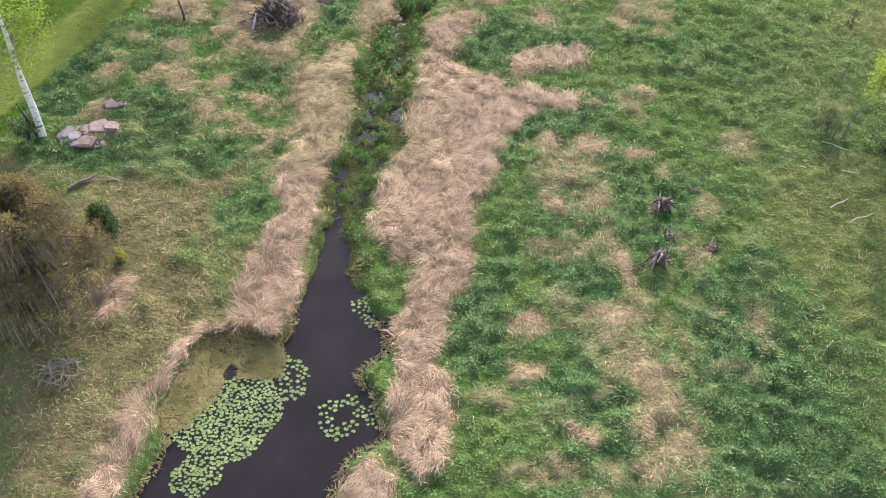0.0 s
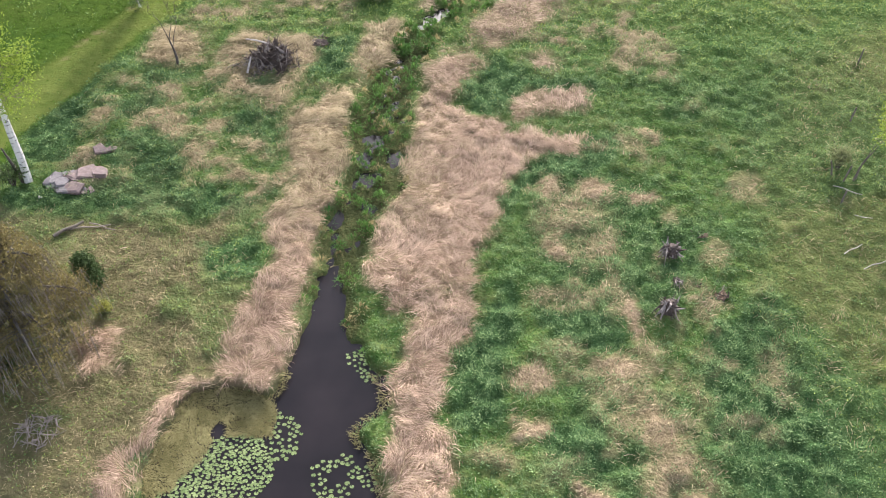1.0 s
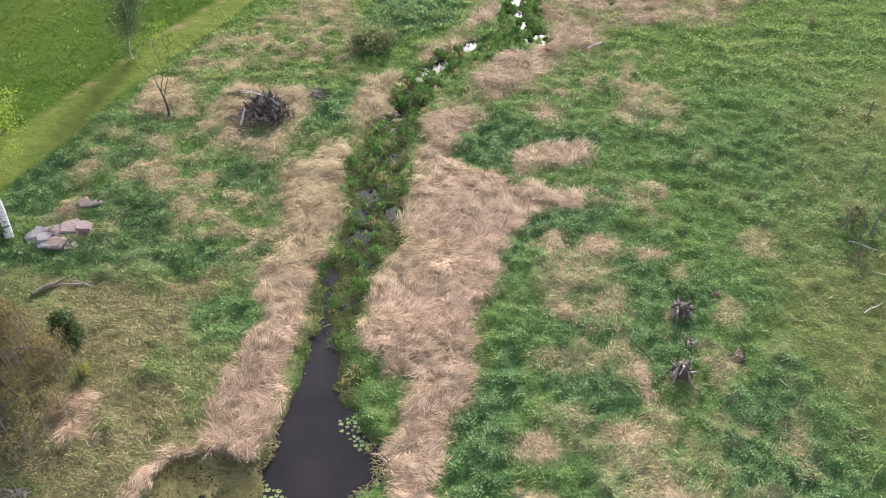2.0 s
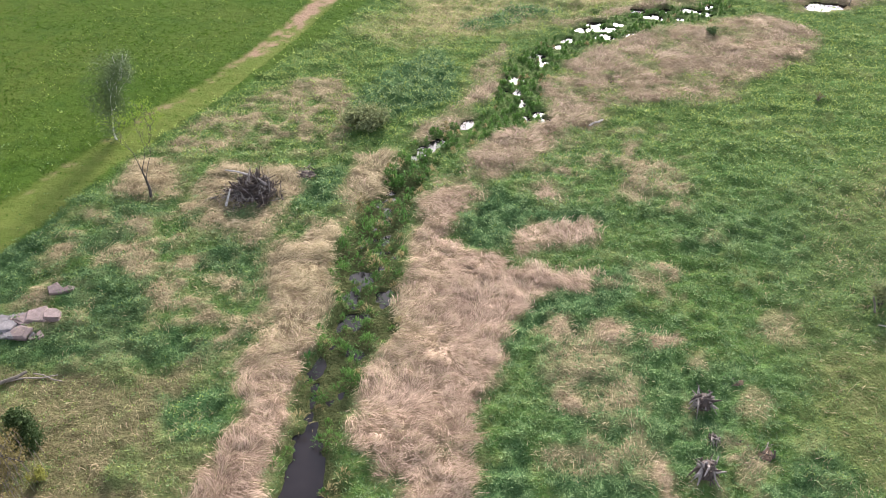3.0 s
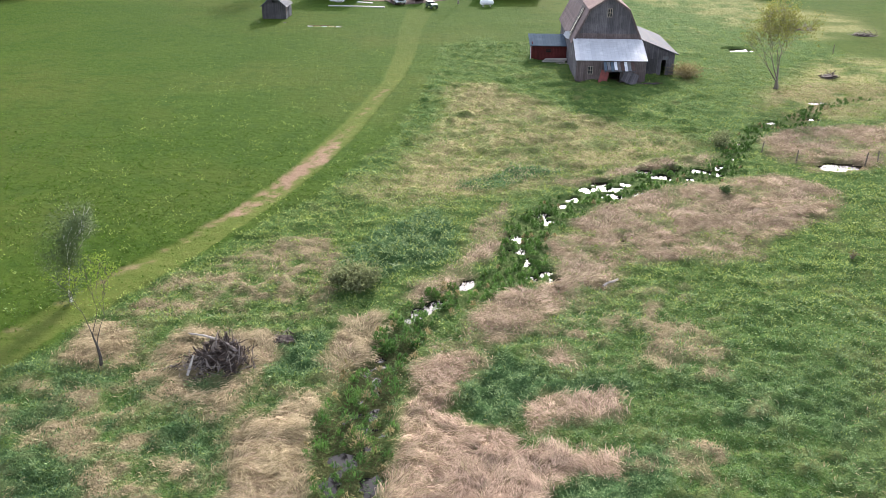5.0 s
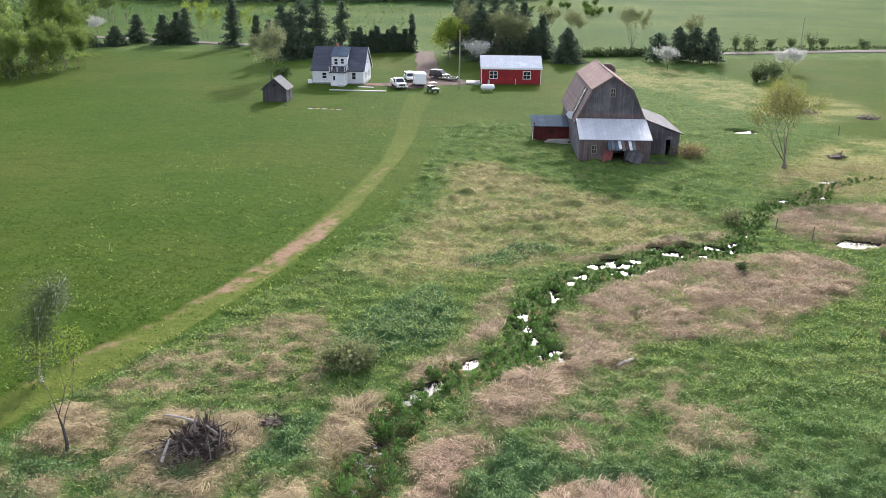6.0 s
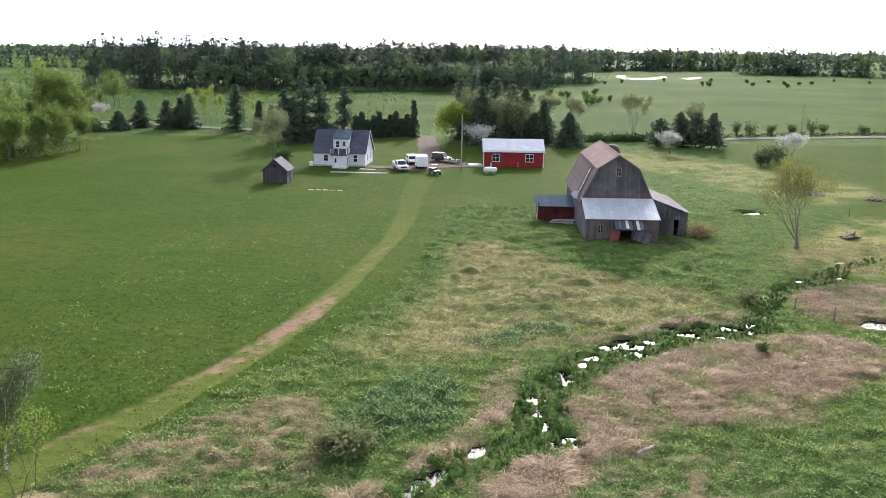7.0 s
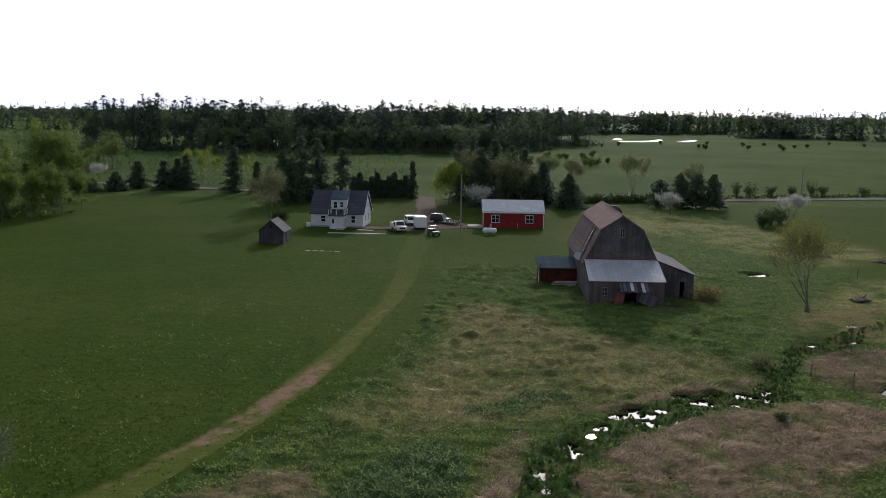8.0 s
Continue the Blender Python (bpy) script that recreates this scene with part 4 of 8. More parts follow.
raised = c["z"] + 0.16 * ease(clump, 0.35, 0.7) * (0.45 + 0.55 * c["lush"]) * (1 - 0.7 * c["mown"]) * (1 - 0.7 * c["olive"]) * (1 - c["dry"])
bx, by, who = locks(x, y, 9, 0.10 * far_scale + 0.18 * ease(y, 60, 100))
near = (by < 62) | (np.random.rand(len(bx)) < 0.6)
bx, by, who = keep(near, bx, by, who)
m = len(bx)
blades = (bx, by, raised[who] + np.random.uniform(-0.06, 0.03, m), tall[who] * np.random.uniform(0.6, 1.2, m), np.random.uniform(0.02, 0.046, m) * (far_scale * (1 + 0.35 * ease(y, 55, 75)))[who], np.arctan2(by - y[who], bx - x[who]) + np.random.normal(0, 0.5, m),
          np.random.uniform(0.35, 0.98, m))
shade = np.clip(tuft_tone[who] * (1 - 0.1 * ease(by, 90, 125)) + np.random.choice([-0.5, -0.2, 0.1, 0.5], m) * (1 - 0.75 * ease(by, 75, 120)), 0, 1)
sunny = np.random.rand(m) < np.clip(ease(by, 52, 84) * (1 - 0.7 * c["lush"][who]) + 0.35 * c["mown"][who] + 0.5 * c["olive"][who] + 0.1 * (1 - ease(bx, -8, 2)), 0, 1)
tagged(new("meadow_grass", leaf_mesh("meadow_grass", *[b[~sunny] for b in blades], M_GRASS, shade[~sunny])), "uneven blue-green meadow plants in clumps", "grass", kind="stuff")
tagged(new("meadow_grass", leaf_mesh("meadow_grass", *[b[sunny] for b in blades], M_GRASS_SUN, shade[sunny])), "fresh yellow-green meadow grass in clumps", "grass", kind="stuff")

# short tufts of the hay field
x, y = scatter(-95, 14, 44, 200, 420000)
sel = np.random.rand(len(x)) < np.clip(1.2 - (y - 55) / 50, 0.0, 1.0)
x, y = keep(sel, x, y)
c = land(x, y)
tussock = 0.6 * noise2(x, y, 0.75, 66, 2) + 0.4 * noise2(x, y, 2.6, 67, 2)
sel = np.random.rand(len(x)) < c["lawn"] * (1 - 0.85 * c["mown"]) * (1 - c["bare"]) * (0.12 + 0.88 * ease(tussock, 0.40, 0.60))
x, y, tussock = keep(sel, x, y, tussock)
c = {k: v[sel] for k, v in c.items()}
away = 1 + np.clip((y - 60) / 60, 0, 1.2)
hay_mesh = leaf_mesh("hay_grass", x, y, c["z"], np.random.uniform(0.08, 0.16, len(x)), np.random.uniform(0.05, 0.11, len(x)) * away, np.random.uniform(0, 6.283, len(x)),
                     np.random.uniform(0.35, 0.9, len(x)), M_HAY, np.clip(0.3 + 0.95 * (tussock - 0.4) + 0.5 * (c["patch"] - 0.5) + np.random.uniform(-0.15, 0.15, len(x)), 0, 1))
tagged(new("hay_grass", hay_mesh), "short even green grass of the hay field", "grass", kind="stuff")

# sedge in rounded tussocks along the creek bed, green or still brown
x, y = scatter(-10, 54, 33, 126, 12000)
x2, y2 = scatter(-4, 50, 63, 124, 9000)
x, y = np.concatenate([x, x2]), np.concatenate([y, y2])
c = land(x, y)
sel = (c["marsh"] > 0.25) & (c["hole"] < np.where(y < 43, 0.02, 0.55)) & (c["pond"] < -0.05) & (np.random.rand(len(x)) < 0.5 + 0.5 * ease(c["patch"], 0.35, 0.6))
x, y = keep(sel, x, y)
c = {k: v[sel] for k, v in c.items()}
big = np.random.uniform(0.7, 1.8, len(x)) * (1 - 0.48 * ease(y, 62, 75)) * (1 - 0.25 * ease(y, 80, 95))
tuss_tone = np.clip(c["patch"] * 1.5 - 0.15 + 0.65 * ease(y, 62, 75) + np.random.normal(0, 0.2, len(x)), 0, 1)
brown = np.random.rand(len(x)) < np.clip(0.08 + 0.6 * (1 - ease(c["marsh"], 0.3, 0.9)) + 0.3 * ease(noise2(x, y, 3.0, 81), 0.5, 0.65), 0, 0.85) * (1 - 0.75 * ease(y, 64, 78))
bx, by, who = locks(x, y, 42, 0.14 * big)
m = len(bx)
out = np.hypot(bx - x[who], by - y[who]) / (0.13 * big[who])
dome = np.maximum(c["z"][who], -0.36) + 0.5 * big[who] * np.exp(-0.5 * out**2)
blades = (bx, by, dome - 0.08, np.random.uniform(0.12, 0.24, m) * big[who], np.random.uniform(0.028, 0.055, m) * (1 + np.clip((by - 45) / 50, 0, 1.2)), np.arctan2(by - y[who], bx - x[who]) + np.random.normal(0, 0.4, m),
          np.clip(0.2 + 0.3 * out + np.random.uniform(-0.2, 0.25, m), 0.05, 0.95))
shade, dead = np.clip(tuss_tone[who] + np.random.uniform(-0.25, 0.25, m), 0, 1), brown[who]
tagged(new("sedge", blade_mesh("sedge", *[b[~dead] for b in blades], M_SEDGE, shade[~dead], 0.6)), "lush green sedge tussocks in the wet creek bed", "sedge", kind="stuff")
tagged(new("dead_sedge", blade_mesh("dead_sedge", *[b[dead] for b in blades], M_SEDGE_OLD, shade[dead], 0.6)), "brownish dead sedge along the creek's edge", "sedge", kind="stuff")


# ---- floating plants on the pond ----
def pad_mesh(name, spots, material):
    """Round floating leaves with a notch, each a shallow cupped fan."""
    k = 9
    verts, faces, tone = [], [], []
    for x, y, r, a, t in spots:
        b = len(verts)
        verts.append((x, y, -0.385))
        for i in range(k):
            th = a + 0.35 + (2 * math.pi - 0.7) * i / (k - 1)
            verts.append((x + r * math.cos(th), y + 0.85 * r * math.sin(th), -0.378 + 0.02 * math.sin(3 * th + a)))
        faces += [(b, b + i + 1, b + i + 2) for i in range(k - 1)]
        tone += [t] * (k + 1)
    return fast_mesh(name, verts, faces, material, {"tone": tone})


def pads_in(outline, spacing, r0, r1):
    p = np.array(outline)
    got = []
    tries = int((np.ptp(p[:, 0]) + 1) * (np.ptp(p[:, 1]) + 1) / spacing**2 * 6)
    xs, ys = np.random.uniform(p[:, 0].min() - 0.3, p[:, 0].max() + 0.3, tries), np.random.uniform(p[:, 1].min() - 0.3, p[:, 1].max() + 0.3, tries)
    depth = inside(outline, xs, ys) + 0.5 * (noise2(xs, ys, 0.8, 77) - 0.4)
    for x, y, d in zip(xs, ys, depth):
        if d > 0 and all((x - a) ** 2 + (y - b) ** 2 > spacing**2 for a, b, *_ in got):
            got.append((x, y, random.uniform(r0, r1), random.uniform(0, 6.28), random.random()))
    return got


LILY_BED = [(-13.2, 27.3), (-12.5, 28.0), (-11.3, 29.4), (-10.9, 30.5), (-9.6, 30.8), (-8.1, 30.0), (-7.9, 28.1), (-8.6, 27.4), (-9.3, 26.3), (-10.5, 26.0), (-10.4, 25.0), (-11.3, 24.1), (-12.5, 24.3), (-12.6, 25.4), (-12.0, 26.3)]
bed = pads_in(LILY_BED, 0.165, 0.08, 0.135) + pads_in([(-8.4, 32.0), (-7.2, 31.8), (-6.8, 30.8), (-7.1, 29.6), (-7.9, 29.4), (-8.2, 30.8)], 0.24, 0.09, 0.16)
bed += pads_in([(-4.9, 35.7), (-3.4, 36.4), (-2.9, 34.4), (-3.8, 33.9)], 0.22, 0.08, 0.14) + pads_in([(-3.6, 29.0), (-2.7, 29.2), (-2.6, 27.8), (-3.5, 27.9)], 0.22, 0.08, 0.14)
tagged(new("lily_pads", pad_mesh("lily_pads", bed, M_LILY)), "dense carpet of pale green lily pads on dark water", "lily pads", kind="stuff")
ring = pads_in([(-5.95, 29.0), (-5.4, 29.2), (-4.5, 29.8), (-3.9, 29.7), (-3.7, 28.6), (-4.1, 28.6), (-4.3, 29.2), (-4.9, 29.0), (-5.3, 28.6), (-5.1, 28.1), (-4.0, 28.2), (-4.1, 27.5), (-5.1, 27.3), (-5.8, 27.9)], 0.24, 0.09, 0.14)
for x, y, r, a, t in ring:
    tagged(new("lily_pad", pad_mesh("lily_pad", [(x, y, r, a, t)], M_LILY)), "pale green lily pad floating on dark pond water", "lily pad", "loose lily pads")

# last year's weed lying on the water, with a hole of open water, and brown grass hanging from the banks
WEED_BED = [(-12.6, 33.2), (-11.0, 33.6), (-9.4, 33.4), (-8.3, 32.4), (-8.2, 30.8), (-9.6, 30.8), (-10.9, 30.5), (-11.3, 29.4), (-12.5, 28.0), (-13.4, 27.4), (-14.2, 28.4), (-13.7, 30.1)]
x, y = scatter(-14.5, -1.5, 22, 40, 190000)
wob = 0.5 * (noise2(x, y, 0.7, 16) - 0.5)
hanging = (line_far([*POND, POND[0]], x, y) + wob < 0.2) & (np.random.rand(len(x)) < 0.16) & (y < 34.5)
opening = (np.hypot((x + 10.7) * 1.2, (y - 31.1) * 0.55) + 0.9 * wob > 0.42)
sel = ((inside(WEED_BED, x, y) + wob > -0.1) & opening & (np.random.rand(len(x)) < 0.35 + 0.6 * noise2(x, y, 0.5, 19, 2))) | hanging
x, y, hanging = keep(sel, x, y, hanging)
weed_mesh = blade_mesh("water_weed", x, y, np.where(hanging, -0.22, -0.385), np.random.uniform(0.12, 0.4, len(x)), np.random.uniform(0.02, 0.045, len(x)), 8 * noise2(x, y, 1.2, 23, 2) + np.random.normal(0, 0.8, len(x)),
                       np.random.uniform(0.8, 0.99, len(x)), M_WEED, np.clip(1.5 * noise2(x, y, 0.9, 5) - 0.25 + np.random.uniform(-0.35, 0.35, len(x)), 0, 1), 0.3)
tagged(new("water_weed", weed_mesh), "olive-brown floating weed along the pond bank", "water weed", kind="stuff")


# ---- trees ----
def leaf_cloud(name, centres, radii, per, size, material, tones, droop=0.0, flat=1.0, face=None, jitter=0.2, corners=4):
    """Small folded leaves strewn about centres: two triangles each."""
    c = np.repeat(np.asarray(centres, float), per, 0)
    r = np.repeat(np.asarray(radii, float), per)
    m = len(c)
    off = np.random.normal(0, 0.5, (m, 3)).clip(-0.95, 0.95) * r[:, None]
    off[:, 2] *= flat
    off[:, 2] -= droop * np.abs(np.random.normal(0, 1, m)) * r
    p = c + off
    u = np.random.normal(0, 1, (m, 3))
    u[:, 2] -= droop * 2
    u /= np.linalg.norm(u, axis=1)[:, None]
    w = np.cross(u, np.random.normal(0, 1, (m, 3)))
    w /= np.linalg.norm(w, axis=1)[:, None] + 1e-9
    if face is not None:                     # leaves on the outside of a crown lie along it
        out = np.repeat(np.asarray(face, float), per, 0) + np.random.normal(0, 0.4, (m, 3))
        u = np.cross(out, u)
        u /= np.linalg.norm(u, axis=1)[:, None] + 1e-9
        w = np.cross(out, u)
        w /= np.linalg.norm(w, axis=1)[:, None] + 1e-9
    s = (size * np.random.uniform(0.55, 1.3, m) * (0.4 + 0.6 * r / r.max()))[:, None]
    shape = [p - u * s, p + w * s * 0.45, p + u * s, p - w * s * 0.45] if corners == 4 else [p - u * s, p + u * s * 0.6 + w * s * 0.7, p + u * s * 0.6 - w * s * 0.7]
    v = np.stack(shape, 1).reshape(-1, 3)
    f = (np.arange(m) * corners)[:, None] + np.arange(corners)[None]
    tone_ = np.repeat(np.clip(np.repeat(np.asarray(tones, float), per) + np.random.uniform(-jitter, jitter, m), 0, 1), corners)
    return fast_mesh(name, v, f, material, {"tone": tone_})


def limbs(height, spread, seed, fork=0.25, levels=4, thick=0.02, lean=(0, 0), kids=3, droop=0.0, upright=0.55, wobble=0.10, bole=None):
    """Branches of a broadleaf tree: (points, radii) each, and the ends of the twigs."""
    rng = random.Random(seed)
    segs, ends = [], []

    def grow(p, way, length, r, level):
        pts, rad = [p], [r]
        q = Vector(p)
        for k in range(3):
            way = (way + Vector((rng.gauss(0, wobble if level == 0 else 0.10), rng.gauss(0, wobble if level == 0 else 0.10), rng.gauss(0.02, 0.06) - droop * 0.25 * level))).normalized()
            q = q + way * length / 3
            pts.append(q.copy())
            rad.append(r * (1 - 0.22 * (k + 1)))
        segs.append((pts, rad, level))
        if level >= 2:
            ends.append((pts[2], level))
        if level >= levels:
            ends.append((q, level))
            return
        for k in range(kids + (1 if level == 0 else 0)):
            turn = rng.uniform(0, 6.283)
            out = Vector((math.cos(turn), math.sin(turn), 0))
            new_way = (way * upright + out * rng.uniform(0.35, 0.8) * spread + Vector((0, 0, 0.25 - droop * 0.5))).normalized()
            start = pts[-1] if k < 2 else pts[2]
            grow(start, new_way, (height * fork * 1.2 if bole and level == 0 else length) * rng.uniform(0.62, 0.85), rad[-1] * 0.75, level + 1)

    grow(Vector((0, 0, -0.1)), Vector((lean[0], lean[1], 1)).normalized(), height * (bole or fork * 1.2), height * thick, 0)
    top = max(e[0].z for e in ends)
    k = height / top
    segs = [([Vector((p.x * k, p.y * k, p.z * k if p.z > 0 else p.z)) for p in pts], rad, lv) for pts, rad, lv in segs]
    return segs, [(e * k, lv) for e, lv in ends]


def broadleaf(name, x, y, height, spread, label, bark, leaf, per=14, size=0.16, puff=0.9, seed=1, category="tree", group="", tone=0.5, turn=0.0, crown=None, **kw):
    root = thing(name, x, y, 0, turn, label, category, group)
    segs, ends = limbs(height, spread, seed, **kw)
    bm = bmesh.new()
    for pts, rad, lv in segs:
        tube(pts, [max(r, 0.012) for r in rad], 6 if lv < 2 else 4, bm)
    part("trunk", bm, bark, root)
    rng = np.random.RandomState(seed)
    pts = [tuple(e) for e, _ in ends]
    if crown:      # more leaf clumps through a rounded, uneven crown: height of its middle, half width, half height, count
        zc, rx, rz, count = crown[:4]
        lumps = rng.normal(0, 1, (max(9, count // 8), 3))
        lumps *= (rng.uniform(0.5, 0.8, len(lumps)) / np.linalg.norm(lumps, axis=1))[:, None]
        for _ in range(count):
            v = rng.normal(0, 1, 3)
            v = lumps[rng.randint(len(lumps))] + v / np.linalg.norm(v) * rng.uniform(0.2, 0.36)
            if len(crown) > 4:          # leaves on the upper side alone
                v[2] = abs(v[2])
            pts.append((v[0] * rx, v[1] * rx, zc + v[2] * rz))
    away = np.array(pts) - np.array([0, 0, crown[0] if crown else 0.6 * height])
    away /= np.linalg.norm(away, axis=1)[:, None] + 1e-6
    part("crown", leaf_cloud("crown", pts, np.full(len(pts), puff), per, size, leaf, np.clip(tone + rng.normal(0, 0.2, len(pts)), 0, 1), face=away if crown else None), leaf, root)
    return root


def conifer_points(height, radius, seed, bare=0.12, open_=0.0, per=26):
    """Where needle sprays sit on a fir or a pine, and how large."""
    rng = np.random.RandomState(seed)
    pts, rad = [], []
    z = height * bare
    while z < height * 0.985:
        f = 1 - (z - height * bare) / (height * (1 - bare))
        reach = radius * (f ** (0.62 - 0.3 * open_)) * rng.uniform(0.75, 1.1)
        for b in range(rng.randint(6, 10)):
            a = rng.uniform(0, 6.283)
            drop = rng.uniform(-0.035, 0.035) * height * (1 - z / height)
            if rng.rand() < open_ * 0.4:
                continue
            length = reach * rng.uniform(0.55, 1.15)
            for s in np.linspace(0.25, 1, max(2, int(length / 0.55))):
                pts.append((length * s * math.cos(a), length * s * math.sin(a), max(0.1, z + drop - 0.22 * length * s + 0.15 * open_ * length * s)))
                rad.append(0.3 + 0.28 * (1 - s) + 0.12 * radius / 3)
        z += height * rng.uniform(0.028, 0.05) * (1 + 0.8 * open_)
    pts.append((0, 0, height * 0.98))
    rad.append(0.2)
    return pts, rad


def conifer(name, x, y, height, radius, label, seed=1, bare=0.1, open_=0.0, per=10, size=0.3, group="", tone=0.4, category="tree", bark=None, leaf=None):
    root = thing(name, x, y, 0, 0, label, category, group)
    pts, rad = conifer_points(height, radius, seed, bare, open_)
    part("trunk", tube([(0, 0, -0.1), (0.05, 0, height * 0.5), (0, 0, height * 0.97)], [height * 0.018, height * 0.011, 0.02], 7), bark or M_BARK_DARK, root)
    rng = np.random.RandomState(seed)
    part("crown", leaf_cloud("crown", pts, rad, per, size, leaf or M_NEEDLE, np.clip(tone + rng.normal(0, 0.18, len(pts)), 0, 1), 0.15, 0.6), leaf or M_NEEDLE, root)
    return root


def shrub(name, x, y, height, radius, label, leaf, seed=1, stems=9, per=22, size=0.12, tone=0.5, category="shrub", group="", bark=None, puff=0.35, z=0.0):
    root = thing(name, x, y, z, 0, label, category, group)
    rng = random.Random(seed)
    bm, tips = bmesh.new(), []
    for s in range(stems):
        a, out = rng.uniform(0, 6.283), radius * rng.uniform(0.2, 1.0)
        tip = (out * math.cos(a), out * math.sin(a), height * rng.uniform(0.55, 1.0))
        mid = (tip[0] * 0.4, tip[1] * 0.4, tip[2] * 0.6)
        tube([(0.08 * tip[0], 0.08 * tip[1], -0.05), mid, tip], [0.035, 0.025, 0.012], 4, bm)
        tips += [tip, mid, tuple(0.5 * (p + q) for p, q in zip(tip, mid))]
    part("stems", bm, bark or M_BARK_DARK, root)
    if per:
        part("crown", leaf_cloud("crown", tips, np.full(len(tips), max(0.2, radius * puff)), per, size, leaf, np.clip(np.full(len(tips), tone) + np.random.normal(0, 0.2, len(tips)), 0, 1)), leaf, root)
    return root


# by the pond and the near creek
def birch(x, y, height, lean, seed):
    """A single straight white stem, a darker side stem, and leafy limbs in its upper half."""
    root = thing("birch_tree", x, y, 0, 0, "white-barked birch with sparse fresh leaves beside stones", "tree")
    rng = random.Random(seed)
    stem = [Vector((lean * h + 0.05 * math.sin(h), 0.03 * math.sin(1.7 * h), h)) for h in (-0.2, 2, 4, 6, 8, height)]
    part("trunk", tube(stem, [0.27, 0.24, 0.215, 0.18, 0.13, 0.04], 10), M_BIRCH, root)
    part("side_stem", tube([(-0.3, -0.1, -0.1), (-0.55, 0.0, 1.3), (-0.85, 0.1, 2.6)], [0.13, 0.10, 0.05], 7), M_BARK_DARK, root, "dark bare side stem")
    bm, tips = bmesh.new(), []
    for k in range(26):
        h = rng.uniform(3.6, height - 0.4) if k > 8 else rng.uniform(5.6, 8.6)
        a = rng.uniform(0, 6.283) if k > 8 else rng.uniform(-1.0, 0.9)
        reach = (0.55 + 1.7 * (1 - abs(h - 7.0) / 6)) * rng.uniform(0.6, 1.2)
        p0 = Vector((lean * h, 0, h))
        out = Vector((math.cos(a), math.sin(a), 0))
        p1 = p0 + out * reach * 0.5 + Vector((0, 0, reach * 0.45))
        p2 = p0 + out * reach + Vector((0, 0, reach * rng.uniform(0.4, 0.9)))
        tube([p0, p1, p2], [0.05, 0.032, 0.012], 5, bm)
        for s in range(3):
            e = p1.lerp(p2, 0.35 + 0.4 * s) + Vector((rng.gauss(0, 0.25), rng.gauss(0, 0.25), rng.gauss(0, 0.2)))
            tube([p1.lerp(p2, 0.2 * s), e], [0.02, 0.008], 3, bm)
            if h > 5.2 or rng.random() < 0.4:
                tips.append(tuple(e))
    part("limbs", bm, M_BARK, root, "grey leafy limbs")
    part("crown", leaf_cloud("crown", tips, np.full(len(tips), 0.72), 78, 0.085, M_LEAF_SPRING, np.clip(np.random.normal(0.72, 0.2, len(tips)), 0, 1)), M_LEAF_SPRING, root)
    return root


birch(-26.2, 48.7, 11.5, 0.06, 5)
shrub("sapling_shoots", -27.0, 48.3, 1.6, 1.0, "low leafy shoots at the foot of the birch", M_BUSH, 3, 10, 26, 0.1)
broadleaf("aspen_tree", -24.4, 69.5, 6.6, 0.5, "young pale-barked aspen with thin small leaves", M_BIRCH, M_BUSH, per=30, size=0.10, puff=0.6, seed=9, fork=0.3, thick=0.016, levels=4, kids=2, tone=0.75, crown=(3.3, 1.7, 3.3, 120))
broadleaf("thin_tree", -19.6, 61.6, 6.4, 0.8, "small half-bare tree with twiggy crown on a dry mound", M_BARK_DARK, M_LEAF_SPRING, per=9, size=0.075, puff=0.5, seed=14, fork=0.3, thick=0.02, levels=5, kids=2, tone=0.45, lean=(-0.12, 0.05))
broadleaf("leaning_tree", 26.6, 50.0, 6.0, 0.75, "half-bare grey tree with a few fresh yellow-green leaves", M_BARK, M_LEAF_SPRING, per=46, size=0.1, puff=0.7, seed=21, fork=0.3, bole=0.22, thick=0.02, levels=4, kids=2, upright=1.0, lean=(0.1, 0.04), tone=0.9)
shrub("flowering_shrub", 25.9, 51.2, 1.9, 1.1, "pale-leaved twiggy shrub under the half-bare tree", M_LEAF_PALE, 6, 14, 40, 0.08, 0.8, puff=0.4)
shrub("hedge_bush", 29.0, 48.6, 1.4, 1.6, "grey-green thicket at the field edge", M_BUSH, 8, 14, 20, 0.1, puff=0.5)

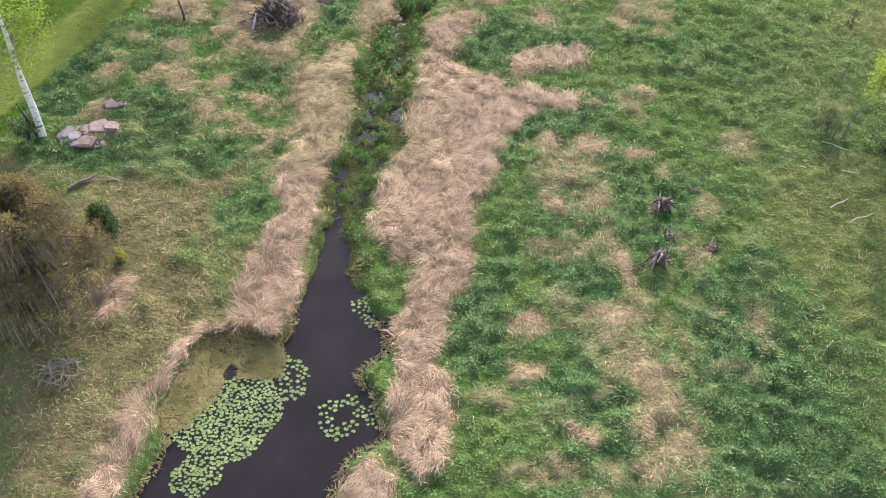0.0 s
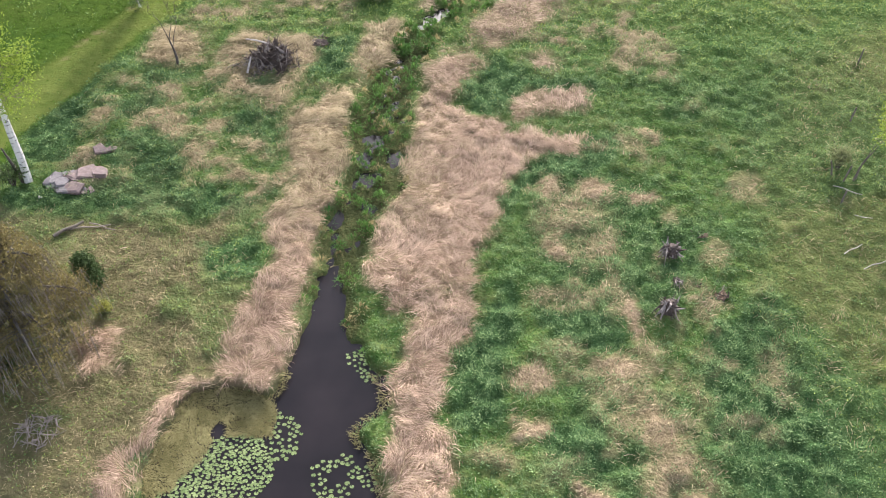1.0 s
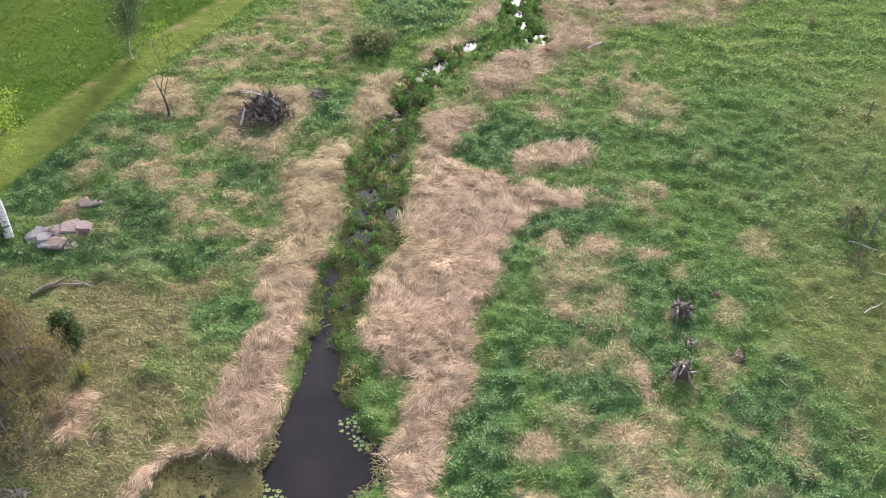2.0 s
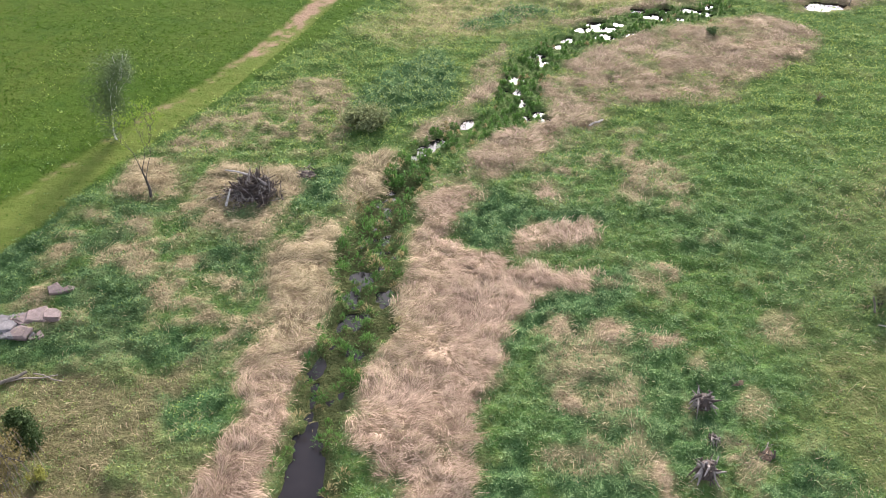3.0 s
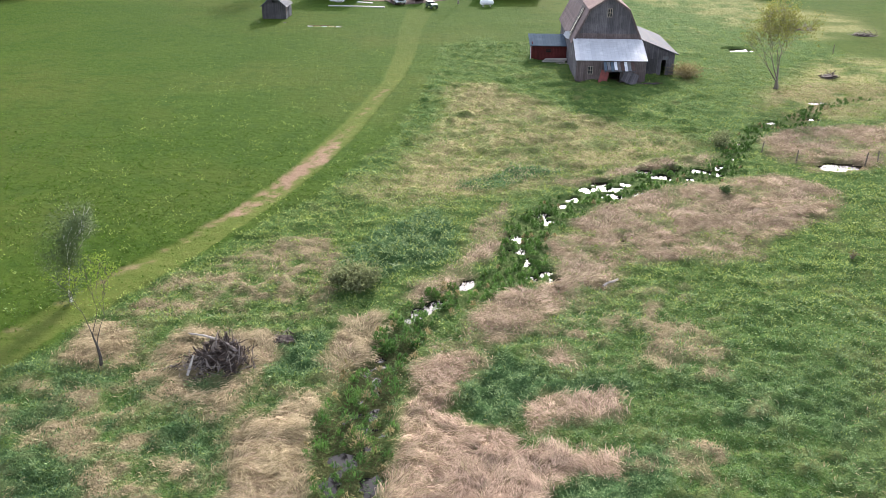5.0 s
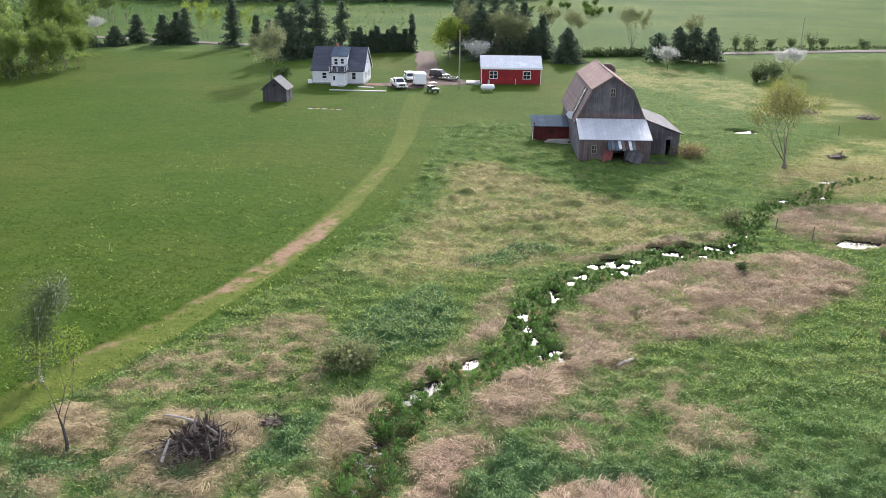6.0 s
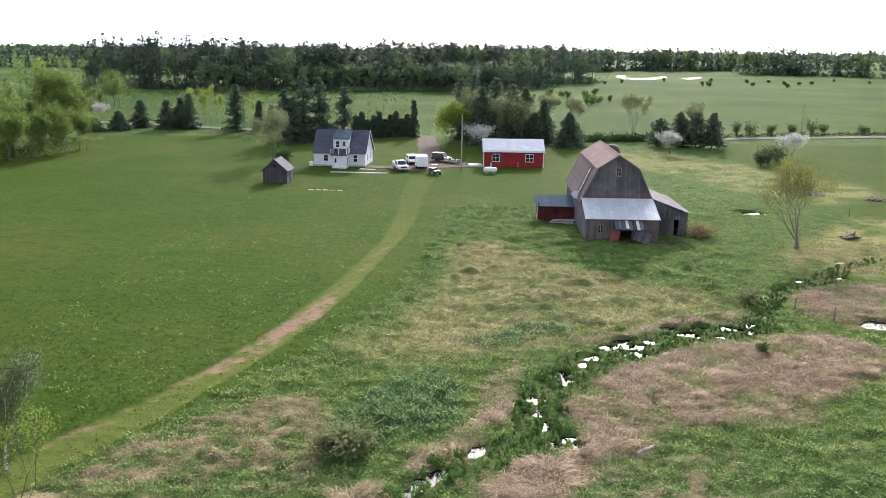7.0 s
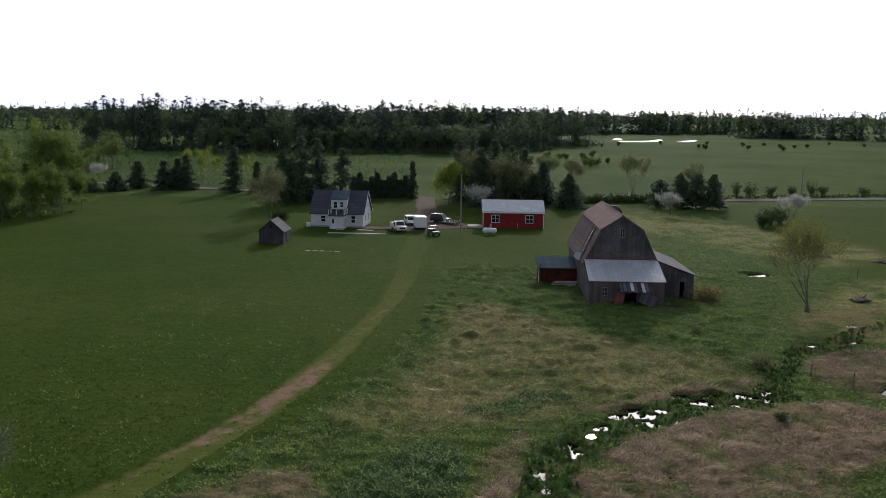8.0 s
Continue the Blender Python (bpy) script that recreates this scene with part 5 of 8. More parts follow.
# weeping tree with catkins at the pond's side: arching boughs, gold above with its top light put into the tone, grey
# twig curtains below
root = thing("weeping_willow", -22.2, 36.1, 0, 0, "brownish weeping willow with drooping twig curtains", "tree")
rng = random.Random(33)
wood, curtain = bmesh.new(), bmesh.new()
tube([(0, 0, -0.1), (0.15, 0.1, 1.3), (0.1, 0.0, 2.8), (0.0, 0.2, 4.6)], [0.38, 0.32, 0.26, 0.14], 9, wood)
tops, sunlit_tone, hang, hang_tone = [], [], [], []
for b in range(30):
    a = 6.283 * b / 30 * 2.0 + rng.uniform(-0.25, 0.25)
    low = b % 2                                        # an upper tier and a lower, wider one
    reach = rng.uniform(2.0, 3.4) if not low else rng.uniform(3.6, 4.9)
    if math.cos(a) > 0.3 and low:
        reach += 0.7
    if math.sin(a) > 0.2:
        reach *= 0.72
    crest = rng.uniform(5.4, 7.2) if not low else rng.uniform(2.9, 4.2)
    base = Vector((0.1, 0.1, 2.2 if low else 4.0))
    way = Vector((math.cos(a), math.sin(a), 0))
    line = [base + way * reach * f + Vector((0, 0, (crest - base.z) * math.sin(min(1, f * 1.6) * 1.57) - (0.9 + 0.9 * low) * max(0, f - 0.6) ** 1.3 * 2.2)) for f in (0, 0.25, 0.5, 0.75, 1.0)]
    tube(line, [0.13, 0.10, 0.075, 0.05, 0.02], 5, wood)
    for k in range(20):
        f = rng.uniform(0.3, 1.0) * 4
        i = min(3, int(f))
        p = line[i].lerp(line[i + 1], f - i)
        off = way.cross(Vector((0, 0, 1))) * rng.gauss(0, 0.5 + 0.12 * reach)
        q = p + off + Vector((0, 0, -0.25 * abs(off.length) + rng.uniform(-0.1, 0.25)))
        tube([p, q], [0.025, 0.012], 3, wood)
        tops += [tuple(q), tuple(p.lerp(q, 0.6))]
        sunlit_tone += [rng.uniform(0.5, 0.95)] * 2
        for s in range(3):                              # twigs that hang from it
            drop = rng.uniform(0.7, 2.6)
            w = q + Vector((rng.gauss(0, 0.22), rng.gauss(0, 0.22), -0.05))
            end = w + Vector((way.x * 0.2 + rng.gauss(0, 0.12), way.y * 0.2 + rng.gauss(0, 0.12), -min(drop, w.z - 0.15)))
            tube([w, w.lerp(end, 0.5) + way * 0.06, end], [0.014, 0.012, 0.006], 3, curtain)
            for g in (0.25, 0.55, 0.85):
                hang.append(tuple(w.lerp(end, g)))
                # darker towards the twig's end
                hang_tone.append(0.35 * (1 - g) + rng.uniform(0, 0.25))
part("trunk", wood, M_BARK_DARK, root)
part("twig_curtain", curtain, M_ROOT_GREY, root, "grey drooping bare twigs")
part("crown", leaf_cloud("crown", tops, np.full(len(tops), 0.42), 40, 0.06, M_LEAF_WEEP, sunlit_tone, 0.1, 0.6, corners=3), M_LEAF_WEEP, root, "olive-gold catkins and small leaves, toned lighter as if sunlit")
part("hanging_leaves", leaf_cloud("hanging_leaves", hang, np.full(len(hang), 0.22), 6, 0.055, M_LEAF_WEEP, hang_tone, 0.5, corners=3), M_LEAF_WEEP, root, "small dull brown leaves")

conifer("young_spruce", -19.8, 40.3, 2.1, 0.85, "small dark green spruce in rough grass", 3, 0.02, 0, 22, 0.10, tone=0.1, leaf=M_BUSH)
shrub("gold_bush", -18.4, 38.2, 0.6, 0.5, "low bush with rusty golden leaves", M_LEAF_GOLD, 4, 8, 26, 0.08, 0.8)
shrub("bramble", -22.5, 34.2, 0.9, 1.4, "ivy-green thicket at the willow's foot", M_BUSH, 15, 14, 26, 0.1, 0.3, puff=0.45)
shrub("creek_bush", -5.8, 72.2, 1.05, 1.8, "grey-green bush with arching dry stems", M_LEAF_PALE, 17, 50, 40, 0.12, 0.45, puff=0.26)
shrub("creek_bush", 29.2, 104.2, 0.9, 1.4, "dull green bush beside the creek", M_LEAF_PALE, 18, 16, 22, 0.14, 0.3, puff=0.5)
shrub("creek_bush", 25.5, 90.0, 0.6, 0.6, "small dark bush in dry reeds", M_BUSH, 19, 10, 18, 0.12, 0.2, puff=0.5)
shrub("pasture_bush", 31.0, 76.8, 0.7, 0.5, "small dead twiggy bush in the pasture", M_LEAF_WEEP, 20, 12, 3, 0.08, 0.4, bark=M_TWIG)


def rock(x, y, r, seed, material, z=0.0, label="grey angular field stone in a heap", group="field stones"):
    """A broken slab of stone: an uneven outline, a sloping top and softened edges."""
    rng = random.Random(seed)
    bm = bmesh.new()
    corners = rng.randint(4, 6)
    turns = [6.283 * (k + rng.uniform(-0.28, 0.28)) / corners for k in range(corners)]
    thick, ax, ay = r * rng.uniform(0.3, 0.5), rng.uniform(-0.25, 0.25), rng.uniform(-0.25, 0.25)
    rings = []
    for z_, k_ in ((0.0, 1.0), (0.65, rng.uniform(0.95, 1.05)), (1.0, rng.uniform(0.72, 0.9))):
        ring_ = []
        for a in turns:
            q = r * k_ * (0.8 + 0.4 * math.sin(a * 2.3 + seed) ** 2) * rng.uniform(0.9, 1.1)
            u, v = q * math.cos(a), 0.78 * q * math.sin(a)
            ring_.append(bm.verts.new((u, v, z_ * (thick + ax * u + ay * v) + rng.uniform(-0.02, 0.02))))
        rings.append(ring_)
    for a, b in zip(rings, rings[1:]):
        for k in range(corners):
            bm.faces.new((a[k], a[(k + 1) % corners], b[(k + 1) % corners], b[k]))
    bm.faces.new(rings[-1])
    bm.faces.new(rings[0][::-1])
    bmesh.ops.bevel(bm, geom=list(bm.edges), offset=r * 0.025, segments=1, affect="EDGES")
    low = min(v.co.z for v in bm.verts)
    ob = part("rock", bm, material)
    ob.matrix_world = pose(x, y, z - low - 0.04, rng.uniform(-9, 9), rng.uniform(-9, 9), rng.uniform(0, 360))
    return tagged(ob, label, "rock", group)


for k, (dx, dy, r, pink) in enumerate([(-1.0, 0.5, 0.75, 0), (-0.3, 0.9, 0.6, 0), (-0.35, 0.1, 0.62, 0), (-0.9, -0.3, 0.5, 0), (-1.5, 0.1, 0.5, 0), (0.55, 0.9, 0.75, 1), (1.2, 1.2, 0.85, 1), (1.95, 1.5, 0.7, 1), (0.5, -0.6, 0.75, 1), (-0.1, -0.7, 0.5, 0), (0.65, 0.2, 0.42, 0), (-1.3, 0.9, 0.4, 0), (0.9, -0.1, 0.45, 1), (0.1, 1.3, 0.45, 1), (-0.6, 0.55, 0.35, 1), (0.15, 0.45, 0.38, 0), (1.6, 0.9, 0.4, 1), (0.1, -0.25, 0.36, 1), (-1.2, -0.55, 0.3, 0), (0.85, 0.65, 0.34, 0)]):
    rock(-23.6 + 0.85 * dx, 48.4 + 0.75 * dy, 0.98 * r, k + 3, M_STONE_PINK if pink else M_STONE, 0.06, "pinkish field stone in a heap" if pink else "grey angular field stone in a heap")
for k in range(26):
    a, d = random.uniform(0, 6.283), random.uniform(0.2, 1.0) ** 0.6
    rock(-23.3 + 1.7 * d * math.cos(a), 48.5 + 1.0 * d * math.sin(a), random.uniform(0.18, 0.4), 100 + k, M_STONE if k % 2 else M_STONE_PINK, 0.08, "grey angular field stone in a heap" if k % 2 else "pinkish field stone in a heap")
rock(-24.9, 47.3, 0.26, 40, M_CONCRETE, 0, "small pale stone lying in grass", "loose stones")
for k, (dx, dy, r) in enumerate([(0, 0, 0.6), (0.5, 0.2, 0.5), (-0.3, 0.4, 0.45)]):
    rock(-22.4 + dx, 51.6 + dy, r, 60 + k, M_STONE_PINK, 0.05, "flat pinkish stone slab in rough grass", "stone slabs")


def log(name, x, y, length, r, angle, material, label, group="", z=None, tilt=0.0, category="log"):
    a = radians(angle)
    bm = tube([(-length / 2, 0, 0), (-length / 6, 0.04 * length, 0.01), (length / 5, -0.02 * length, 0), (length / 2, 0.01, 0.0)], [r, r * 0.95, r * 0.85, r * 0.7], 7)
    ob = part(name, bm, material)
    ob.matrix_world = pose(x, y, r if z is None else z, 0, tilt, angle)
    return tagged(ob, label, category, group)


log("fallen_log", -22.3, 44.4, 1.9, 0.11, 42, M_BARK, "short grey-brown log lying in grass")
log("dead_branch", -21.2, 44.6, 2.6, 0.045, 12, M_TWIG, "thin dead branch beside the log", "fallen branches")
log("dead_branch", -20.4, 44.7, 1.8, 0.04, -18, M_TWIG, "thin dead branch beside the log", "fallen branches")
log("dead_branch", 24.6, 43.8, 1.6, 0.03, 32, M_LOG, "bleached branch lying in the field", "fallen branches")
log("dead_branch", 25.6, 42.6, 1.9, 0.03, 25, M_LOG, "bleached branch lying in the field", "fallen branches")
log("dead_branch", 25.9, 46.6, 1.5, 0.03, -10, M_LOG, "bleached branch lying in the field", "fallen branches")
log("dead_branch", 25.9, 49.0, 1.8, 0.03, -28, M_LOG, "bleached branch by the fence line", "fallen branches")
log("creek_log", 12.2, 72.6, 1.6, 0.1, 40, M_LOG, "bleached log at the reed edge", "fallen branches")


def fence_post(x, y, h, lean, label="grey weathered fence post", r=0.06):
    ob = part("fence_post", tube([(0, 0, -0.3), (lean * 0.5, 0, h * 0.5), (lean, 0, h)], [r, r, r * 0.85], 6), M_BARK)
    ob.matrix_world = pose(x, y, 0)
    return tagged(ob, label, "fence post", "fence posts")


for x, y, h, lean in [(25.9, 49.9, 1.3, 0.1), (25.4, 50.5, 1.2, -0.5), (28.2, 56.0, 1.3, 0.05), (31.0, 63.0, 1.4, 0.0), (25.1, 47.8, 1.1, 0.0), (35.0, 98.6, 1.3, 0.05), (41.5, 98.0, 1.3, 0.1), (43.0, 98.6, 1.3, -0.1), (44.9, 99.2, 1.3, 0.0), (32.6, 101.5, 1.2, 0.1), (58.8, 147.5, 1.5, 0.0)]:
    fence_post(x, y, h, lean)


def root_heap(name, x, y, radius, height, pieces, label, seed, mats, soil=None, category="brush pile", spread=1.0):
    """A heap of grubbed roots, logs and branches, each piece a part."""
    root = thing(name, x, y, 0, 0, label, category)
    rng = random.Random(seed)
    if soil:
        bm = bmesh.new()
        bmesh.ops.create_icosphere(bm, subdivisions=3, radius=1)
        for v in bm.verts:
            k = 1 + 0.55 * noise.noise(v.co * 3.4 + Vector((seed, 0, 0)))
            v.co = Vector((v.co.x * radius * 0.8 * k, v.co.y * radius * 0.6 * k, max(v.co.z, -0.1) * height * 0.36 * k))
        part("root_mass", bm, soil, root, "dark mass of roots and soil")
    for k in range(pieces):
        a, d = rng.uniform(0, 6.283), radius * math.sqrt(rng.random()) * spread
        px, py = d * math.cos(a), d * 0.75 * math.sin(a)
        pz = height * max(0.08, (1 - (d / radius) ** 1.5)) * 0.75
        way = Vector((rng.gauss(0, 1), rng.gauss(0, 1), rng.gauss(0.3, 0.7))).normalized()
        length = radius * rng.uniform(0.3, 0.85)
        p0 = Vector((px, py, pz)) - way * length * 0.4
        p0.z = max(p0.z, 0.02)
        p1 = p0 + way * length * 0.5 + Vector((rng.gauss(0, 0.08), rng.gauss(0, 0.08), rng.gauss(0, 0.06))) * radius * 0.6
        p2 = p0 + way * length + Vector((rng.gauss(0, 0.12), rng.gauss(0, 0.12), rng.gauss(0, 0.1))) * radius * 0.6
        p1.z, p2.z = max(p1.z, 0.04), max(p2.z, 0.04)
        r = min(0.13, radius * rng.uniform(0.009, 0.022) * (1 if k % 5 else 2.6))
        m, nm = (M_ROOT_GREY if k % 7 == 2 else mats[0 if k % 6 else 1]), ("root", "branch")[k % 2]
        part(nm, tube([p0, p1, p2], [r, r * 0.8, r * 0.4], 6), m, root)
    return root


heap = root_heap("brush_pile", -12.6, 62.1, 1.9, 1.9, 230, "large pile of dark grubbed-out roots, logs and branches", 5, (M_ROOT, M_TWIG), M_ROOT)
rng = random.Random(44)
for k in range(12):
    a, d = rng.uniform(0, 6.283), rng.uniform(0.2, 1.5)
    base = Vector((d * math.cos(a), 0.7 * d * math.sin(a), 0.3 + 1.1 * (1 - d / 1.6)))
    tip = base + Vector((rng.gauss(0, 0.25), rng.gauss(0, 0.25), rng.uniform(0.5, 1.1)))
    part("stub", tube([base, base.lerp(tip, 0.5) + Vector((rng.gauss(0, 0.12), rng.gauss(0, 0.1), 0)), tip], [rng.uniform(0.06, 0.13), rng.uniform(0.05, 0.08), rng.uniform(0.015, 0.04)], 6), (M_ROOT, M_ROOT_GREY, M_ROOT)[k % 3], heap)
part("log", tube([(-1.7, -0.3, 2.2), (-1.0, 0.0, 1.9), (-0.2, 0.2, 1.5)], [0.045, 0.06, 0.07], 7), M_LOG, heap, "bleached log")
part("log", tube([(-1.7, -1.5, 0.1), (-1.55, -1.2, 0.6), (-1.4, -0.9, 1.1)], [0.09, 0.08, 0.04], 7), M_LOG, heap, "bleached log")
for k in range(90):
    d, a = rng.random() ** 0.7, rng.uniform(2.0, 5.2)
    base = Vector((-0.9 + 1.9 * d * math.cos(a), -0.5 + 1.0 * d * math.sin(a), max(0.05, 0.75 * (1 - d) + rng.gauss(0, 0.12))))
    way = Vector((rng.gauss(-0.3, 0.8), rng.gauss(-0.2, 0.7), rng.gauss(-0.05, 0.35))) * rng.uniform(0.4, 0.9)
    tip = base + way
    tip.z = max(tip.z, 0.05)
    bend = base.lerp(tip, 0.5) + Vector((rng.gauss(0, 0.1), rng.gauss(0, 0.1), rng.uniform(0.02, 0.16)))
    part("twig", tube([base, bend, tip], [rng.uniform(0.018, 0.034), 0.02, 0.009], 5), (M_TWIG, M_ROOT, M_ROOT_GREY)[k % 3], heap)
root_heap("brush_pile", -9.6, 64.8, 0.9, 0.6, 24, "small heap of dark twigs in grass", 8, (M_ROOT, M_TWIG), M_ROOT)


root_heap("bramble", -19.4, 30.5, 1.15, 0.75, 90, "grey dead bramble heap with bare stems", 12, (M_TWIG, M_ROOT_GREY), None, "shrub")


def stump(x, y, r, h, seed, label):
    """A pulled stump: a dense fan of split grey roots over a dark core."""
    root = thing("tree_stump", x, y, 0, 0, label, "tree stump", "pulled stumps")
    rng = random.Random(seed)
    part("stump_base", tube([(0, 0.1, -0.1), (0.0, 0.1, h * 0.5), (0.05, 0.15, h * 0.8)], [r * 0.62, r * 0.5, r * 0.3], 9), M_ROOT, root)
    for k in range(30):
        a = radians(-90 + rng.uniform(-170, 170))
        out = r * rng.uniform(0.5, 1.25)
        tip = Vector((math.cos(a) * out, math.sin(a) * out * 0.9, h * rng.choice((0.03, 0.1, 0.3, 0.6, 0.95)) * rng.uniform(0.6, 1.2)))
        knee = Vector((tip.x * 0.55 + rng.gauss(0, 0.09), tip.y * 0.55 + rng.gauss(0, 0.07), h * rng.uniform(0.35, 0.95)))
        q = r * rng.uniform(0.035, 0.095)
        part("root", tube([(rng.gauss(0, 0.16) * r, 0.1 * r + rng.gauss(0, 0.1) * r, h * rng.uniform(0.4, 0.9)), knee, tip], [q * 0.9, q, q * 0.35], 6), (M_ROOT_GREY, M_ROOT, M_TWIG, M_ROOT_GREY, M_ROOT)[k % 5], root)
    return root


stump(13.6, 43.0, 0.85, 0.95, 3, "grey pulled stump with splayed dead roots")
stump(12.7, 38.7, 0.9, 1.0, 7, "weathered stump with fanned roots in tall grass")
stump(13.5, 40.7, 0.42, 0.6, 9, "small weathered stump stub in grass")
root_heap("soil_mound", 15.7, 44.9, 0.6, 0.22, 30, "low mound of bare soil and root bits", 12, (M_ROOT, M_TWIG), M_SOIL, "mound")
root_heap("soil_mound", 15.5, 40.2, 0.95, 0.2, 26, "low reddish soil mound in grass", 14, (M_ROOT, M_TWIG), M_SOIL, "mound")


# ---- barn ----
def roof_slab(parent, name, pts, material, thick=0.12, label=""):
    """A sloping roof plane of four corners, with thickness."""
    a, b, c_, d = [Vector(p) for p in pts]
    nrm = (b - a).cross(d - a).normalized() * thick
    bm = bmesh.new()
    lo = [bm.verts.new(p) for p in (a, b, c_, d)]
    hi = [bm.verts.new(p + nrm) for p in (a, b, c_, d)]
    bm.faces.new(lo[::-1])
    bm.faces.new(hi)
    for i in range(4):
        j = (i + 1) % 4
        bm.faces.new((lo[i], lo[j], hi[j], hi[i]))
    bmesh.ops.recalc_face_normals(bm, faces=bm.faces)
    return part(name, bm, material, parent, label)


BW, BD, BL = 9.0, 4.9, 17.2             # width, depth of the front lean-to, length of the barn
ZL, ZT, ZE, ZK, ZR, KI = 2.85, 4.55, 4.35, 8.35, 10.05, 1.95
barn = thing("barn", 17.85, 130.1, 0, -1.8, "weathered grey gambrel-roofed barn with tin lean-to", "barn")
gable = [(0, 0), (BW, 0), (BW, ZE), (BW - KI, ZK), (BW / 2, ZR), (KI, ZK), (0, ZE)]
# front gable with a loft window, built round its opening
LW = (BW / 2 - 0.22, BW / 2 + 0.3, 7.5, 8.5)
bm = bmesh.new()
for outline in ([(0, 0), (BW, 0), (BW, ZE), (0, ZE)], [(0, ZE), (BW, ZE), (BW - KI * (LW[2] - ZE) / (ZK - ZE), LW[2]), (KI * (LW[2] - ZE) / (ZK - ZE), LW[2])],
                [(KI * (LW[2] - ZE) / (ZK - ZE), LW[2]), (LW[0], LW[2]), (LW[0], LW[3]), (KI + 0.25, LW[3]), (KI, ZK)], [(LW[1], LW[2]), (BW - KI * (LW[2] - ZE) / (ZK - ZE), LW[2]), (BW - KI, ZK), (BW - KI - 0.25, LW[3]), (LW[1], LW[3])],
                [(KI + 0.25, LW[3]), (BW - KI - 0.25, LW[3]), (BW / 2, ZR)]):
    prism(outline, BD, BD + 0.2, "y", bm)
part("front_wall", bm, M_BARNWOOD, barn)
window(barn, *LW, BD, "x", -1, 1, "window", M_POLE, 0.06)
part("back_wall", prism(gable, BD + BL - 0.2, BD + BL, "y"), M_BARNWOOD, barn)
part("side_wall", box(0, 0.2, BD + 0.2, BD + BL - 0.2, 0, ZE), M_BARNWOOD, barn)
part("side_wall", box(BW - 0.2, BW, BD + 0.2, BD + BL - 0.2, 0, ZE), M_BARNWOOD, barn)
part("wall_band", prism([(0.14, ZT + 0.02), (BW - 0.14, ZT + 0.02), (BW - 0.5, ZT + 0.75), (0.5, ZT + 0.75)], BD - 0.06, BD - 0.01, "y"), M_BARNWOOD_FADED, barn, "older boards above the lean-to roof")
y0, y1 = BD - 0.14, BD + BL + 0.3
ks = (ZK - ZE) / KI
left_low = [(-0.2, y1, ZE - 0.2 * ks), (-0.2, y0, ZE - 0.2 * ks), (KI, y0, ZK + 0.02), (KI, y1, ZK + 0.02)]
roof_slab(barn, "roof_side", left_low, M_SHINGLE_OLD, 0.14, "worn brown-grey shingles with a torn strip")
roof_slab(barn, "roof_side", [(BW - KI, y1, ZK + 0.02), (BW - KI, y0, ZK + 0.02), (BW + 0.05, y0, ZE - 0.05 * ks), (BW + 0.05, y1, ZE - 0.05 * ks)], M_SHINGLE_OLD, 0.14)
roof_slab(barn, "roof_top", [(KI - 0.15, y1, ZK - 0.05), (KI - 0.15, y0, ZK - 0.05), (BW / 2, y0, ZR + 0.03), (BW / 2, y1, ZR + 0.03)], M_SHINGLE, 0.14, "reddish-brown shingles")
roof_slab(barn, "roof_top", [(BW / 2, y1, ZR + 0.03), (BW / 2, y0, ZR + 0.03), (BW - KI + 0.15, y0, ZK - 0.05), (BW - KI + 0.15, y1, ZK - 0.05)], M_SHINGLE, 0.14, "reddish-brown shingles")
part("ridge_cap", box(BW / 2 - 0.12, BW / 2 + 0.12, y0, y1, ZR + 0.13, ZR + 0.22, soft=0.03), M_SHINGLE_OLD, barn)
part("fascia", prism([(0.0, ZE - 0.02), (0.14, ZE - 0.02), (KI + 0.05, ZK - 0.1), (BW / 2, ZR - 0.12), (BW - KI - 0.05, ZK - 0.1), (BW - 0.14, ZE - 0.02), (BW, ZE - 0.02), (BW - KI + 0.1, ZK + 0.08), (BW / 2, ZR + 0.08), (KI - 0.1, ZK + 0.08)], y0 - 0.05, y0, "y"), M_BARNWOOD_FADED, barn)


def on_left_slope(s, f, lift=0.0):
    """A place on the lower left roof: s metres along the barn, f from eave (0) to kink (1)."""
    x = -0.25 + (KI + 0.25) * f
    return Vector((x - lift * 0.9, BD + s, ZE - 0.25 * ks + (ZK - ZE + 0.25 * ks) * f + lift * 0.44))


bm = bmesh.new()                        # a dark sheet for the shade inside the torn strip, and the pale laths left across it
for k in range(7):
    f0, f1 = 0.02 + 0.13 * k, 0.02 + 0.13 * (k + 1)
    j0, j1 = 0.25 * math.sin(k * 2.3), 0.25 * math.sin((k + 1) * 2.3)
    bm.faces.new([bm.verts.new(on_left_slope(s, g, 0.20)) for s, g in ((2.3 + j0 + f0, f0), (4.6 + j0 * 0.5 + f0, f0), (4.6 + j1 * 0.5 + f1, f1), (2.3 + j1 + f1, f1))])
ob = part("roof_hole_shade", bm, M_DARK, barn, "dark sheet for the shaded hole in the shingles")
ob.modifiers.new("thick", "SOLIDIFY").thickness = 0.03
for k in range(17):
    g = 0.03 + 0.052 * k
    s0 = 2.35 + g + 0.12 * math.sin(k * 1.9)
    a, b = on_left_slope(s0 + 0.1, g, 0.24), on_left_slope(s0 + 1.15 + 0.25 * math.sin(k * 3.1), g + 0.004, 0.24)
    part("lath", tube([a, b], [0.055, 0.05], 4), M_TWIG if k % 3 == 1 else M_LOG, barn, "bare pale lath")
flap = part("torn_shingles", prism([(0, 0), (1.1, 0.05), (1.0, 0.7), (0.5, 0.9), (0.1, 0.5)], 0, 0.06, "z"), M_TIN, barn, "pale curled sheet hanging from the eave")
